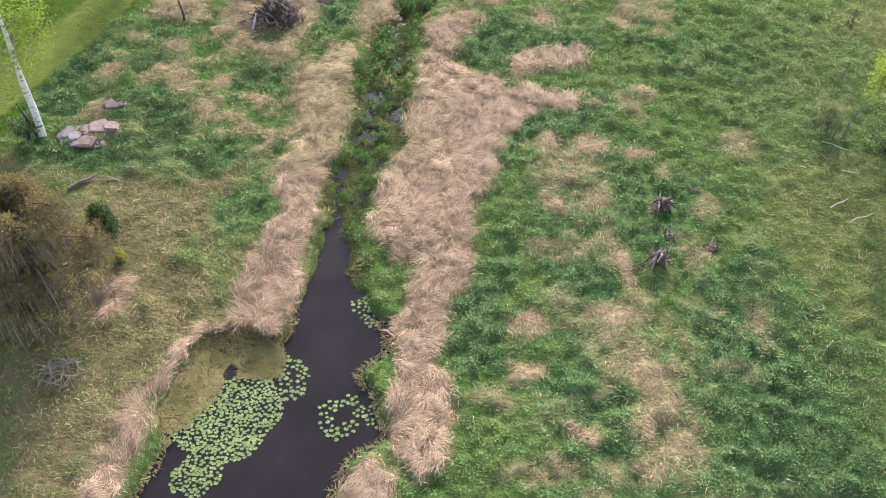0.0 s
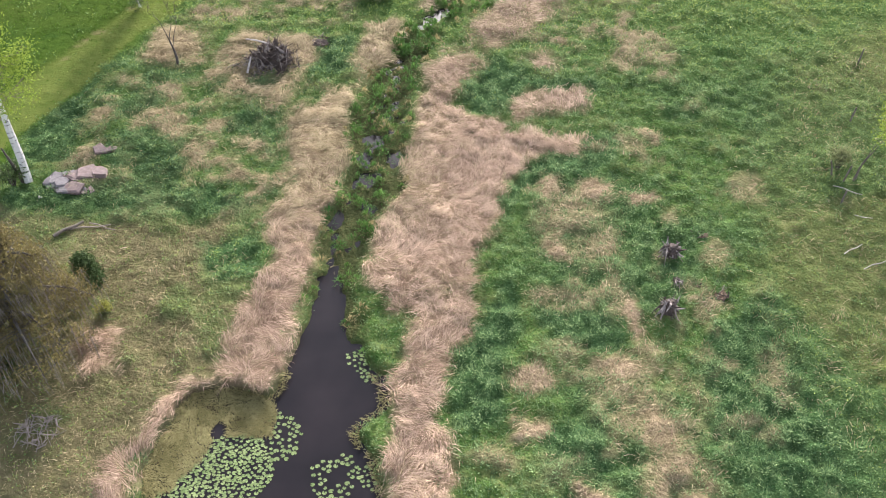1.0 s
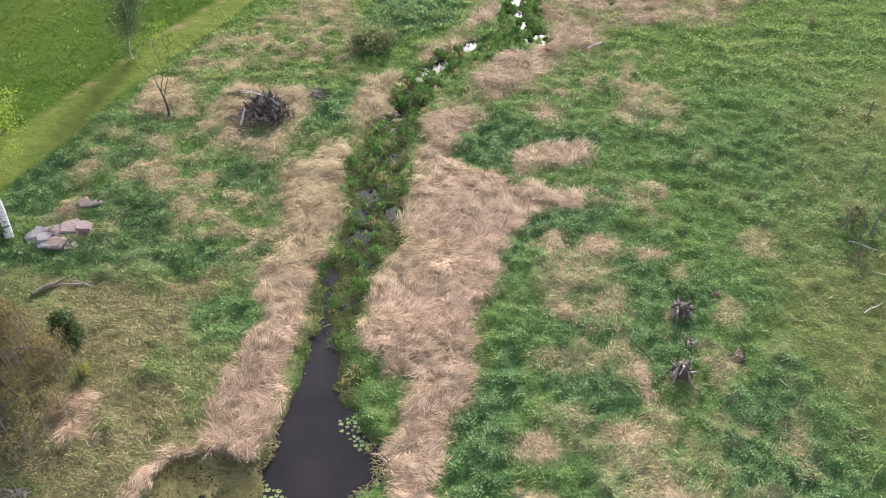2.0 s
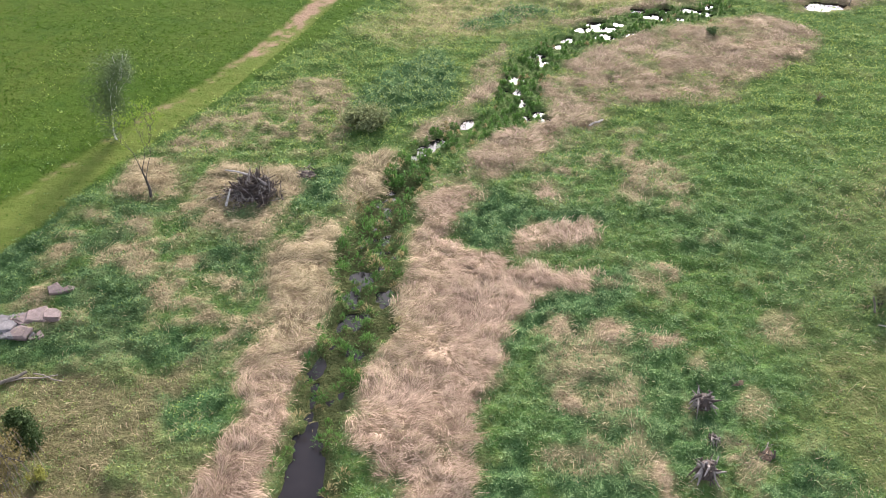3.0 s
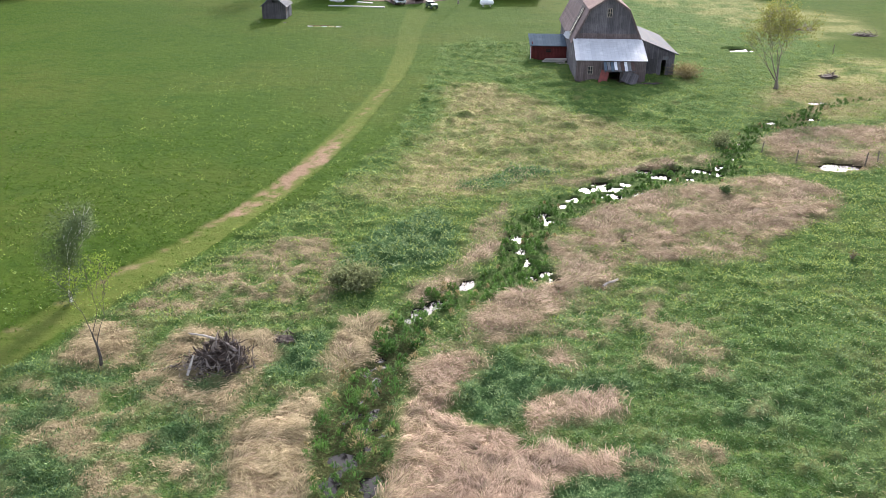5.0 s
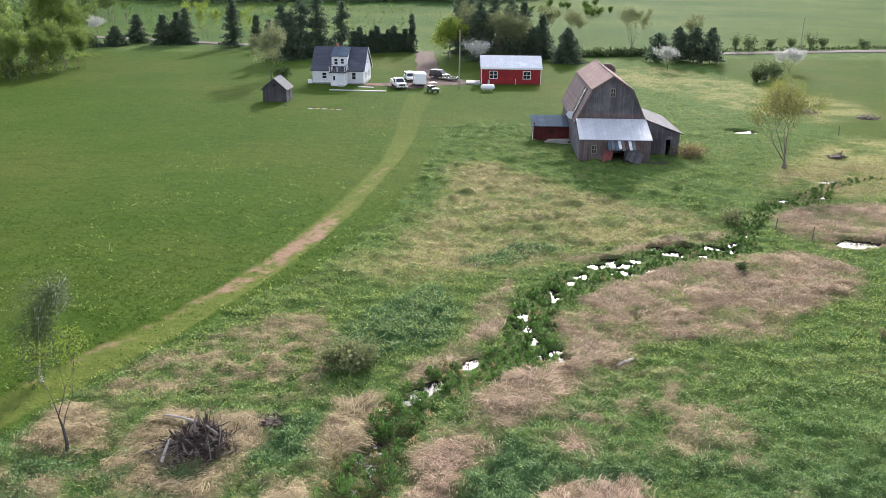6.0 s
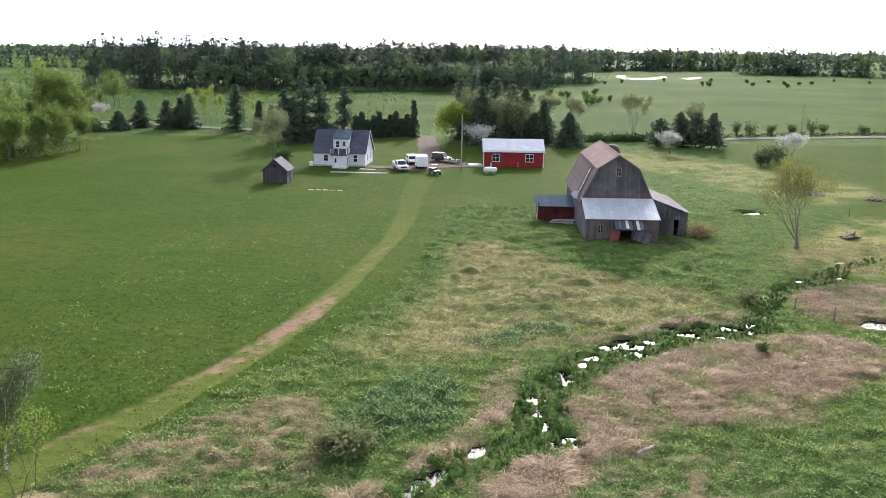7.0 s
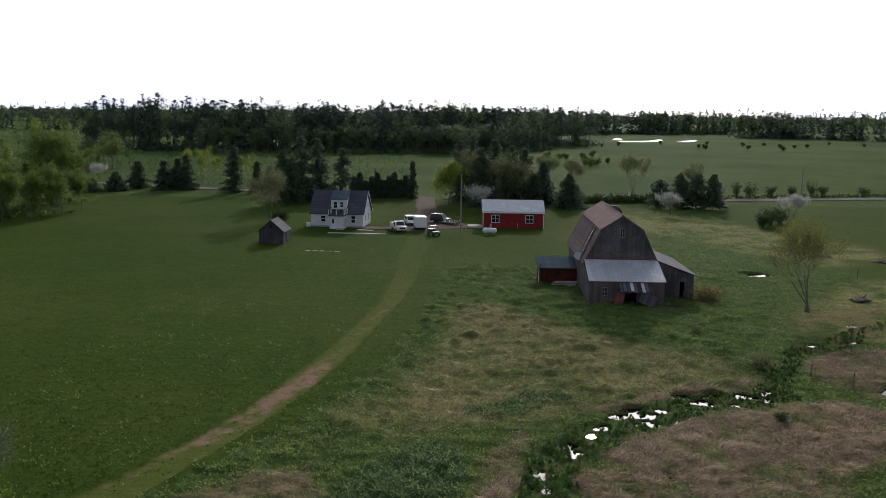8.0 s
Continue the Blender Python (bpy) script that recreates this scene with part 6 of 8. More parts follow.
flap.location, flap.rotation_euler = on_left_slope(2.0, 0.03, 0.22), (radians(20), radians(-60), radians(70))

# front lean-to: wall with a window and the doorway
DOOR, LWIN = (3.9, 5.7, 0.0, 2.0), (1.55, 2.1, 1.05, 2.0)
part("leanto_wall", wall_sheet(BW, ZL, 0.16, [DOOR, LWIN], 0.0), M_BARNWOOD_FADED, barn, "faded grey-red boards")
window(barn, *LWIN, 0.0, "x", -1, 1, "window", M_POLE, 0.06)
side = [(0.16, 0), (BD - 0.02, 0), (BD - 0.02, ZT - 0.1), (0.16, ZL - 0.02)]
part("leanto_side", prism(side, 0, 0.16, "x"), M_BARNWOOD, barn)
part("leanto_side", prism(side, BW - 0.16, BW, "x"), M_BARNWOOD, barn)
sl = (ZT - ZL) / BD
roof_slab(barn, "leanto_roof", [(-0.15, -0.2, ZL - 0.2 * sl), (BW + 0.15, -0.2, ZL - 0.2 * sl), (BW + 0.1, BD - 0.07, ZT), (-0.1, BD - 0.07, ZT)], M_TIN, 0.07, "silvery standing-seam tin")
for k in range(19):
    u = -0.1 + k * (BW + 0.2) / 18
    part("roof_seam", tube([(u, -0.19, ZL - 0.2 * sl + 0.08), (u, BD - 0.1, ZT + 0.08)], [0.02, 0.02], 4), M_TIN, barn)
part("inside_floor", box(0.2, BW - 0.2, 0.2, BD - 0.1, 0.0, 0.04), M_SOIL, barn)
# doorway with awning, one door hanging and one lying against it
for k in range(9):
    u0 = 3.45 + 0.44 * k
    aw = part("awning_sheet", prism([(u0, -1.75 + 0.12 * math.sin(k * 2.7)), (u0 + 0.38, -1.75 + 0.12 * math.sin(k * 2.7)), (u0 + 0.38, 0.05), (u0, 0.05)], 0, 0.04, "z"), (M_TIN_BLUE, M_TIN_OLD, M_TIN_BLUE, M_TIN, M_TIN_OLD, M_RUST, M_TIN, M_TIN_OLD, M_RUST)[k], barn, "bluish tin strip" if k < 4 else "rusty tin strip")
    aw.location, aw.rotation_euler = (0, 0.0, 2.62 + 0.015 * (k % 2)), (radians(27), 0, 0)
part("awning_frame", box(3.35, 7.45, -1.55, -1.45, 1.72, 1.82), M_BARNWOOD, barn)
for u in (3.5, 7.1):
    part("awning_brace", tube([(u, 0.0, 1.6), (u, -1.3, 2.05)], [0.04, 0.04], 4), M_BARNWOOD, barn)
door_a = part("barn_door", prism([(0, 0), (1.2, 0), (1.2, 1.9), (0, 1.9)], 0, 0.06, "y"), M_REDPAINT, barn, "red-painted plank door standing askew")
door_a.location, door_a.rotation_euler = (2.75, -0.95, 0.02), (radians(-16), radians(22), radians(15))
door_b = part("barn_door", prism([(0, 0), (2.0, 0), (2.0, 1.7), (0, 1.7)], 0, 0.07, "y"), M_BARNWOOD, barn, "grey plank door fallen aslant")
door_b.location, door_b.rotation_euler = (5.65, -1.3, 0.62), (radians(-38), radians(24), radians(-8))
part("door_post", box(3.7, 3.88, -0.2, -0.02, 0, 2.3), M_BARNWOOD, barn)
part("door_post", box(5.72, 5.9, -0.2, -0.02, 0, 2.3), M_BARNWOOD, barn)
for k in range(9):
    log("scrap_board", 24.6 + 0.5 * k + random.uniform(-0.3, 0.3), 129.2 + random.uniform(-0.6, 0.6), random.uniform(0.8, 2.0), 0.07, random.uniform(-40, 40), M_BARNWOOD if k % 4 else M_RUST, "weathered scrap board lying by the barn wall", "scrap boards", category="board")

# lean-to on the side away from the yard
RX0, RX1, RY0, RY1 = BW, BW + 4.6, 4.4, 17.0
RZ0, RZ1 = 4.6, 2.75
part("wing_front", prism([(RX0 + 0.02, 0), (RX0 + 2.9, 0), (RX0 + 2.9, 3.40), (RX0 + 0.02, RZ0 - 0.03)], RY0, RY0 + 0.15, "y"), M_BARNWOOD, barn)
part("wing_front", prism([(RX0 + 3.5, 0), (RX1, 0), (RX1, RZ1 + 0.1), (RX0 + 3.5, 3.17)], RY0, RY0 + 0.15, "y"), M_BARNWOOD, barn)
part("wing_front", prism([(RX0 + 2.9, 2.0), (RX0 + 3.5, 2.0), (RX0 + 3.5, 3.17), (RX0 + 2.9, 3.40)], RY0, RY0 + 0.15, "y"), M_BARNWOOD, barn)
part("wing_door", box(RX0 + 0.95, RX0 + 2.3, RY0 - 0.09, RY0 - 0.02, 0.05, 2.15, soft=0.02), M_HUTWOOD, barn, "low plank door")
part("wing_hatch", box(RX0 + 3.0, RX0 + 3.75, RY0 - 0.12, RY0 - 0.04, 2.05, 2.5, soft=0.02), M_TIN_OLD, barn, "pale tin hatch")
part("wing_side", box(RX1 - 0.15, RX1, RY0 + 0.15, RY1, 0, RZ1 - 0.05), M_BARNWOOD, barn)
part("wing_back", prism([(RX0 + 0.02, 0), (RX1, 0), (RX1, RZ1 - 0.05), (RX0 + 0.02, RZ0 - 0.2)], RY1, RY1 + 0.15, "y"), M_BARNWOOD, barn)
roof_slab(barn, "wing_roof", [(RX0 + 0.02, RY1 + 0.4, RZ0), (RX0 + 0.02, RY0 - 0.35, RZ0), (RX1 + 0.4, RY0 - 0.35, RZ1), (RX1 + 0.4, RY1 + 0.4, RZ1)], M_TIN_DULL, 0.09, "dull grey tin")

# low red annex on the yard side
annex = thing("annex", 13.3, 142.7, 0, -1.8, "low red wooden annex with bluish tin roof", "shed")
AW, AD = 5.6, 4.2
part("wall", wall_sheet(AW, 2.0, 0.14, [(2.0, 2.8, 1.1, 1.5)], 0.0), M_ANNEX, annex)
window(annex, 2.0, 2.8, 1.1, 1.5, 0.0, "x", -1, 0, "window", M_ANNEX, 0.05)
part("wall", box(0, 0.14, 0.14, AD, 0, 2.35), M_ANNEX, annex)
part("wall", box(0.14, AW, AD - 0.14, AD, 0, 2.6), M_ANNEX, annex)
roof_slab(annex, "roof", [(-0.35, -0.4, 2.02), (AW - 0.7, -0.4, 2.02), (AW - 0.7, AD + 0.3, 2.75), (-0.35, AD + 0.3, 2.75)], M_TIN_BLUE, 0.09, "bluish ribbed tin")
part("downpipe", tube([(-0.2, -0.42, 2.0), (-0.2, -0.4, 1.0), (-0.2, -0.4, 0.1)], [0.05, 0.05, 0.05], 6), M_TRIM, annex)
for k in range(4):
    ob = part("stacked_board", box(-1.6, 1.6, -0.22, 0.22, 0, 0.1, soft=0.015), M_LOG if k % 2 else M_CONCRETE)
    ob.matrix_world = pose(16.3 + 0.15 * k, 141.3 + 0.1 * (k % 2), 0.12 * k, 0, 0, -2 + 2 * k)
    tagged(ob, "grey stacked board beside the red annex", "board", "stacked boards")
for k in range(5):
    log("scrap_board", 17.0 + 0.5 * k, 140.4 + random.uniform(-0.3, 0.3), random.uniform(0.8, 1.6), 0.06, random.uniform(-50, 50), M_LOG, "pale scrap board lying in grass", "scrap boards", category="board")
# silo stub behind the barn
silo = thing("silo", 26.0, 158.0, 0, 0, "dark rusty old silo behind the barn", "silo")
bm = bmesh.new()
bmesh.ops.create_cone(bm, segments=20, radius1=1.25, radius2=1.25, depth=8.0, cap_ends=True, matrix=pose(0, 0, 4.0))
part("body", bm, M_RUST, silo)
bm = bmesh.new()
bmesh.ops.create_uvsphere(bm, u_segments=18, v_segments=8, radius=1.3, matrix=pose(0, 0, 7.95) @ Matrix.Diagonal((1, 1, 0.85, 1)))
part("dome", bm, M_RUST, silo)
shrub("dry_brush", 33.2, 133.6, 0.9, 2.3, "heap of rust-brown dry weeds by the barn corner", M_SEDGE_OLD, 31, 60, 14, 0.13, 0.55, bark=M_TWIG, puff=0.45)

# ---- house ----
HW, HD, HE, HR = 10.3, 8.4, 2.85, 6.75
house = thing("house", -25.6, 195.7, 0, -5.7, "white farmhouse with dark shingle roof and roof deck", "house")
wins = [(2.0, 2.85, 1.05, 2.15), (8.0, 8.75, 0.95, 2.25)]
part("front_wall", wall_sheet(HW, HE, 0.2, wins), M_SIDING, house)
for w in wins:
    window(house, *w, 0.0, "x", -1, 0)
part("back_wall", box(0, HW, HD - 0.2, HD, 0, HE), M_SIDING, house)
gw = [(2.3, 3.1, 1.0, 2.2), (5.6, 6.4, 1.0, 2.2)]
part("gable_wall", wall_sheet(HD - 0.4, HE, 0.2, gw, HW - 0.2, "y", 0.2), M_SIDING, house)
for w in gw:
    window(house, *w, HW, "y", 1, 0)
def gable_top(x0, x1):
    return prism([(0.0, HE), (HD, HE), (HD / 2, HR)], x0, x1, "x")
up_w = (3.8, 4.6, 3.6, 4.8)
bm = bmesh.new()
for outline in ([(0.0, HE), (HD, HE), (HD - 0.807, 3.6), (0.807, 3.6)], [(0.807, 3.6), (3.8, 3.6), (3.8, 4.8), (2.1, 4.8)], [(4.6, 3.6), (HD - 0.807, 3.6), (HD - 2.1, 4.8), (4.6, 4.8)], [(2.1, 4.8), (HD - 2.1, 4.8), (HD / 2, HR)]):
    prism(outline, HW - 0.2, HW, "x", bm)
part("gable", bm, M_SIDING, house)
window(house, *up_w, HW, "y", 1, 0)
part("side_wall", box(0, 0.2, 0.2, HD - 0.2, 0, HE), M_SIDING, house)
part("gable", gable_top(0, 0.2), M_SIDING, house)
rs = (HR - HE) / (HD / 2)
roof_slab(house, "roof", [(-0.3, -0.35, HE - 0.35 * rs), (HW + 0.3, -0.35, HE - 0.35 * rs), (HW + 0.3, HD / 2, HR), (-0.3, HD / 2, HR)], M_ASPHALT_ROOF, 0.15, "dark blue-grey shingles")
roof_slab(house, "roof", [(HW + 0.3, HD + 0.35, HE - 0.35 * rs), (-0.3, HD + 0.35, HE - 0.35 * rs), (-0.3, HD / 2, HR), (HW + 0.3, HD / 2, HR)], M_ASPHALT_ROOF, 0.15, "dark blue-grey shingles")
part("bargeboard", prism([(-0.4, HE - 0.5), (HD / 2, HR - 0.12), (HD + 0.4, HE - 0.5), (HD + 0.4, HE - 0.3), (HD / 2, HR + 0.1), (-0.4, HE - 0.3)], HW + 0.3, HW + 0.36, "x"), M_TRIM, house)
part("foundation", box(-0.03, HW + 0.03, -0.03, HD + 0.03, -0.1, 0.28), M_CONCRETE, house)
part("chimney", box(4.0, 4.55, HD / 2 + 0.1, HD / 2 + 0.65, HR - 0.5, HR + 0.75, soft=0.03), M_BRICK, house, "small red brick chimney")
# dormer above the porch
DX0, DX1, DZ = 3.9, 7.0, 5.35
dwin = [(4.45, 5.1, 3.75, 4.9), (5.75, 6.35, 3.95, 4.85)]
part("dormer_wall", wall_sheet(DX1 - DX0, DZ - HE, 0.15, dwin, 0.35, "x", DX0, HE), M_SIDING, house)
for w in dwin:
    window(house, *w, 0.35, "x", -1, 0)
for x0 in (DX0, DX1 - 0.15):
    part("dormer_cheek", prism([(0.5, HE + 0.2), (0.5, DZ), (3.2, DZ + 0.9), (3.2, HE + 2.8)], x0, x0 + 0.15, "x"), M_SIDING, house)
roof_slab(house, "dormer_roof", [(DX0 - 0.2, 0.05, DZ - 0.02), (DX1 + 0.2, 0.05, DZ - 0.02), (DX1 + 0.2, HD / 2 - 0.05, HR + 0.02), (DX0 - 0.2, HD / 2 - 0.05, HR + 0.02)], M_TIN_BLUE, 0.1, "grey-blue tin")
# porch with a roof deck and railing
PX0, PX1, PY = 4.35, 7.1, -3.0
pdoor = (4.75, 5.35, 0.2, 2.1)
porch = part("porch", wall_sheet(PX1 - PX0, 2.5, 0.15, [pdoor], PY, "x", PX0), M_SIDING, house, "white enclosed porch")
part("porch_door", box(4.77, 5.33, PY + 0.05, PY + 0.1, 0.22, 2.08), M_TRIM, porch, "white door")
part("door_pane", box(4.87, 5.23, PY + 0.03, PY + 0.045, 1.1, 1.95), M_GLASS, porch)
part("porch_side", wall_sheet(-PY - 0.2, 2.5, 0.15, [(PY + 0.9, PY + 1.8, 0.95, 2.0)], PX1 - 0.15, "y", PY + 0.15), M_SIDING, house)
window(house, PY + 0.9, PY + 1.8, 0.95, 2.0, PX1, "y", 1, 0)
part("porch_side", box(PX0, PX0 + 0.15, PY + 0.15, -0.05, 0, 2.5), M_SIDING, house)
part("step", box(5.9, 7.0, PY - 0.9, PY - 0.02, 0, 0.22, soft=0.02), M_CONCRETE, house)
part("deck", box(PX0 - 0.25, PX1 + 0.25, PY - 0.25, -0.02, 2.52, 2.75, soft=0.02), M_BARNWOOD, house, "weathered grey roof deck")
for x in (PX0 - 0.15, (PX0 + PX1) / 2, PX1 + 0.15):
    part("deck_post", box(x - 0.06, x + 0.06, PY - 0.2, PY - 0.08, 2.76, 3.8), M_TRIM, house)
for y in (PY * 0.5, -0.2):
    for x in (PX0 - 0.15, PX1 + 0.15):
        part("deck_post", box(x - 0.06, x + 0.06, y - 0.06, y + 0.06, 2.76, 3.8), M_TRIM, house)
part("rail", box(PX0 - 0.2, PX1 + 0.2, PY - 0.18, PY - 0.1, 3.8, 3.88), M_BARNWOOD, house)
part("rail", box(PX0 - 0.2, PX0 - 0.1, PY - 0.09, -0.1, 3.8, 3.88), M_BARNWOOD, house)
part("rail", box(PX1 + 0.1, PX1 + 0.2, PY - 0.09, -0.1, 3.8, 3.88), M_BARNWOOD, house)
for k in range(13):
    x = PX0 - 0.05 + k * (PX1 - PX0 + 0.1) / 12
    part("baluster", box(x - 0.02, x + 0.02, PY - 0.16, PY - 0.12, 2.76, 3.79), M_BARNWOOD, house)
for k, (x, y) in enumerate(((4.9, -2.0), (6.3, -1.8))):
    chair = thing("deck_chair", 0, 0, 0, 0, "dark slatted chair on the roof deck", "chair", "deck chairs")
    chair.matrix_world = house.matrix_world @ pose(x, y, 2.76, 0, 0, 20 - 50 * k)
    part("seat", box(-0.25, 0.25, -0.25, 0.25, 0.4, 0.45, soft=0.01), M_DARK, chair)
    part("backrest", box(-0.25, 0.25, 0.22, 0.28, 0.45, 0.95, soft=0.01), M_DARK, chair)
    for a in (-0.22, 0.22):
        for b in (-0.22, 0.22):
            part("leg", box(a - 0.025, a + 0.025, b - 0.025, b + 0.025, 0, 0.4), M_DARK, chair)


def slab(name, x0, x1, y0, y1, h, material, label, category, turn=0.0, kind=""):
    ob = part(name, box(-(x1 - x0) / 2, (x1 - x0) / 2, -(y1 - y0) / 2, (y1 - y0) / 2, -0.05, h, soft=0.015), material)
    ob.matrix_world = pose((x0 + x1) / 2, (y0 + y1) / 2, 0, 0, 0, turn)
    return tagged(ob, label, category, kind=kind)


slab("walkway", -21.2, -10.4, 186.1, 186.8, 0.12, M_CONCRETE, "pale concrete walk in front of the house", "walkway", -5)
slab("side_path", -16.2, -13.0, 190.6, 191.4, 0.1, M_CONCRETE, "pale concrete path beside the porch", "walkway", -18)
slab("dirt_bed", -15.0, -10.6, 193.0, 196.5, 0.05, M_SOIL, "bare reddish soil bed beside the house", "soil bed", -6)
for k in range(5):
    ob = part("board", box(-0.42, 0.42, -0.13, 0.13, 0.0, 0.06, soft=0.01), M_YELLOW if k % 2 else M_TRIM)
    ob.matrix_world = pose(-21.8 + 1.2 * k, 166.4 - 0.12 * k, 0.02, 0, 0, -5)
    tagged(ob, "pale yellowed board laid on the lawn" if k % 2 else "white board laid on the lawn", "board", "boards in a row")
log("edging_timber", -19.4, 166.9, 6.0, 0.035, -5, M_REDPAINT, "reddish timber edging behind the boards", category="timber")
# air unit and odds at the house wall
ob = part("heat_pump", box(-0.4, 0.4, -0.25, 0.25, 0, 0.8, soft=0.04), M_TANKWHITE)
ob.matrix_world = pose(-26.1, 195.6, 0.02, 0, 0, -6)
tagged(ob, "grey-white outdoor unit beside the house wall", "heat pump")

# ---- small hut ----
hut = thing("hut", -31.1, 173.1, 0, -4, "small dark plank hut with blue-grey tin roof", "shed")
TW, TD, TE, TR = 4.2, 4.4, 2.25, 4.05
hole = (1.85, 2.35, 2.75, 3.15)
bm = bmesh.new()
ts = (TR - TE) / (TW / 2)
for outline in ([(0, 0), (TW, 0), (TW, TE), (0, TE)], [(0, TE), (TW, TE), (TW - 0.583, 2.75), (0.583, 2.75)], [(0.583, 2.75), (1.85, 2.75), (1.85, 3.15), (1.05, 3.15)], [(2.35, 2.75), (TW - 0.583, 2.75), (TW - 1.05, 3.15), (2.35, 3.15)], [(1.05, 3.15), (TW - 1.05, 3.15), (TW / 2, TR)]):
    prism(outline, 0, 0.12, "y", bm)
part("front_wall", bm, M_HUTWOOD, hut)
part("back_wall", prism([(0, 0), (TW, 0), (TW, TE), (TW / 2, TR), (0, TE)], TD - 0.12, TD, "y"), M_HUTWOOD, hut)
part("side_wall", box(0, 0.12, 0.12, TD - 0.12, 0, TE), M_HUTWOOD, hut)
part("side_wall", wall_sheet(TD - 0.24, TE, 0.12, [(1.6, 2.6, 0.0, 1.9)], TW - 0.12, "y", 0.12), M_TIN_OLD, hut, "pale weathered boards")
part("hut_door", box(TW - 0.1, TW - 0.05, 1.62, 2.58, 0.02, 1.88), M_HUTWOOD, hut)
roof_slab(hut, "roof", [(-0.25, TD + 0.2, TE - 0.25 * ts), (-0.25, -0.25, TE - 0.25 * ts), (TW / 2, -0.25, TR + 0.02), (TW / 2, TD + 0.2, TR + 0.02)], M_TIN_BLUE, 0.08)
roof_slab(hut, "roof", [(TW / 2, TD + 0.2, TR + 0.02), (TW / 2, -0.25, TR + 0.02), (TW + 0.25, -0.25, TE - 0.25 * ts), (TW + 0.25, TD + 0.2, TE - 0.25 * ts)], M_TIN_DULL, 0.08, "pale tin")
rock(-26.6, 169.4, 0.4, 71, M_STONE, 0, "grey stone lying on the lawn", "loose stones")

# ---- red machine shed ----
shed = thing("machine_shed", 8.15, 196.8, 0, -1.0, "red metal machine shed with white tin roof", "shed")
SW, SD, SE, SR = 12.0, 7.5, 3.45, 5.2
sw = [(1.75, 3.15, 1.15, 2.55), (8.45, 9.85, 1.15, 2.55)]
part("front_wall", wall_sheet(SW, SE, 0.18, sw), M_REDSHED, shed)
for w in sw:
    window(shed, *w, 0.0, "x", -1, 1)
part("back_wall", box(0, SW, SD - 0.18, SD, 0, SE), M_REDSHED, shed)
for x0 in (0, SW - 0.18):
    part("end_wall", prism([(0.18, 0), (SD - 0.18, 0), (SD - 0.18, SE), (SD / 2, SR - 0.05), (0.18, SE)], x0, x0 + 0.18, "x"), M_REDSHED, shed)
for x0 in (-0.03, SW - 0.12):
    part("corner_trim", box(x0, x0 + 0.15, -0.03, -0.005, 0, SE), M_TRIM, shed)
ss = (SR - SE) / (SD / 2)
roof_slab(shed, "roof", [(-0.2, -0.4, SE - 0.4 * ss), (SW + 0.2, -0.4, SE - 0.4 * ss), (SW + 0.2, SD / 2, SR), (-0.2, SD / 2, SR)], M_TIN_WHITE, 0.12, "white ribbed tin")
roof_slab(shed, "roof", [(SW + 0.2, SD + 0.4, SE - 0.4 * ss), (-0.2, SD + 0.4, SE - 0.4 * ss), (-0.2, SD / 2, SR), (SW + 0.2, SD / 2, SR)], M_TIN_WHITE, 0.12, "white ribbed tin")
part("fascia", box(-0.22, SW + 0.22, -0.46, -0.41, SE - 0.42, SE - 0.18), M_TRIM, shed)
part("gas_meter", box(1.35, 1.75, -0.35, -0.03, 0.15, 0.9, soft=0.03), M_CONCRETE, shed)
part("pipe", tube([(6.9, -0.06, 0), (6.9, -0.06, 1.1)], [0.04, 0.04], 6), M_TRIM, shed)
slab("loading_slab", 5.2, 8.0, 196.4, 199.6, 0.35, M_CONCRETE, "pale concrete slab beside the red shed", "slab")
tank = thing("gas_tank", 9.0, 187.6, 0, 0, "white horizontal gas tank on feet in grass", "gas tank")
bm = bmesh.new()
bmesh.ops.create_uvsphere(bm, u_segments=16, v_segments=12, radius=0.5, matrix=pose(0, 0, 0.78, 0, 90, 0))
for v in bm.verts:
    v.co.x += 0.85 if v.co.x > 0.001 else -0.85 if v.co.x < -0.001 else 0
part("shell", bm, M_TANKWHITE, tank)
part("lid", tube([(0, 0, 1.24), (0, 0, 1.4)], [0.16, 0.13], 10), M_CONCRETE, tank)
for x in (-0.7, 0.7):
    part("foot", box(x - 0.1, x + 0.1, -0.35, 0.35, 0, 0.35), M_CONCRETE, tank)


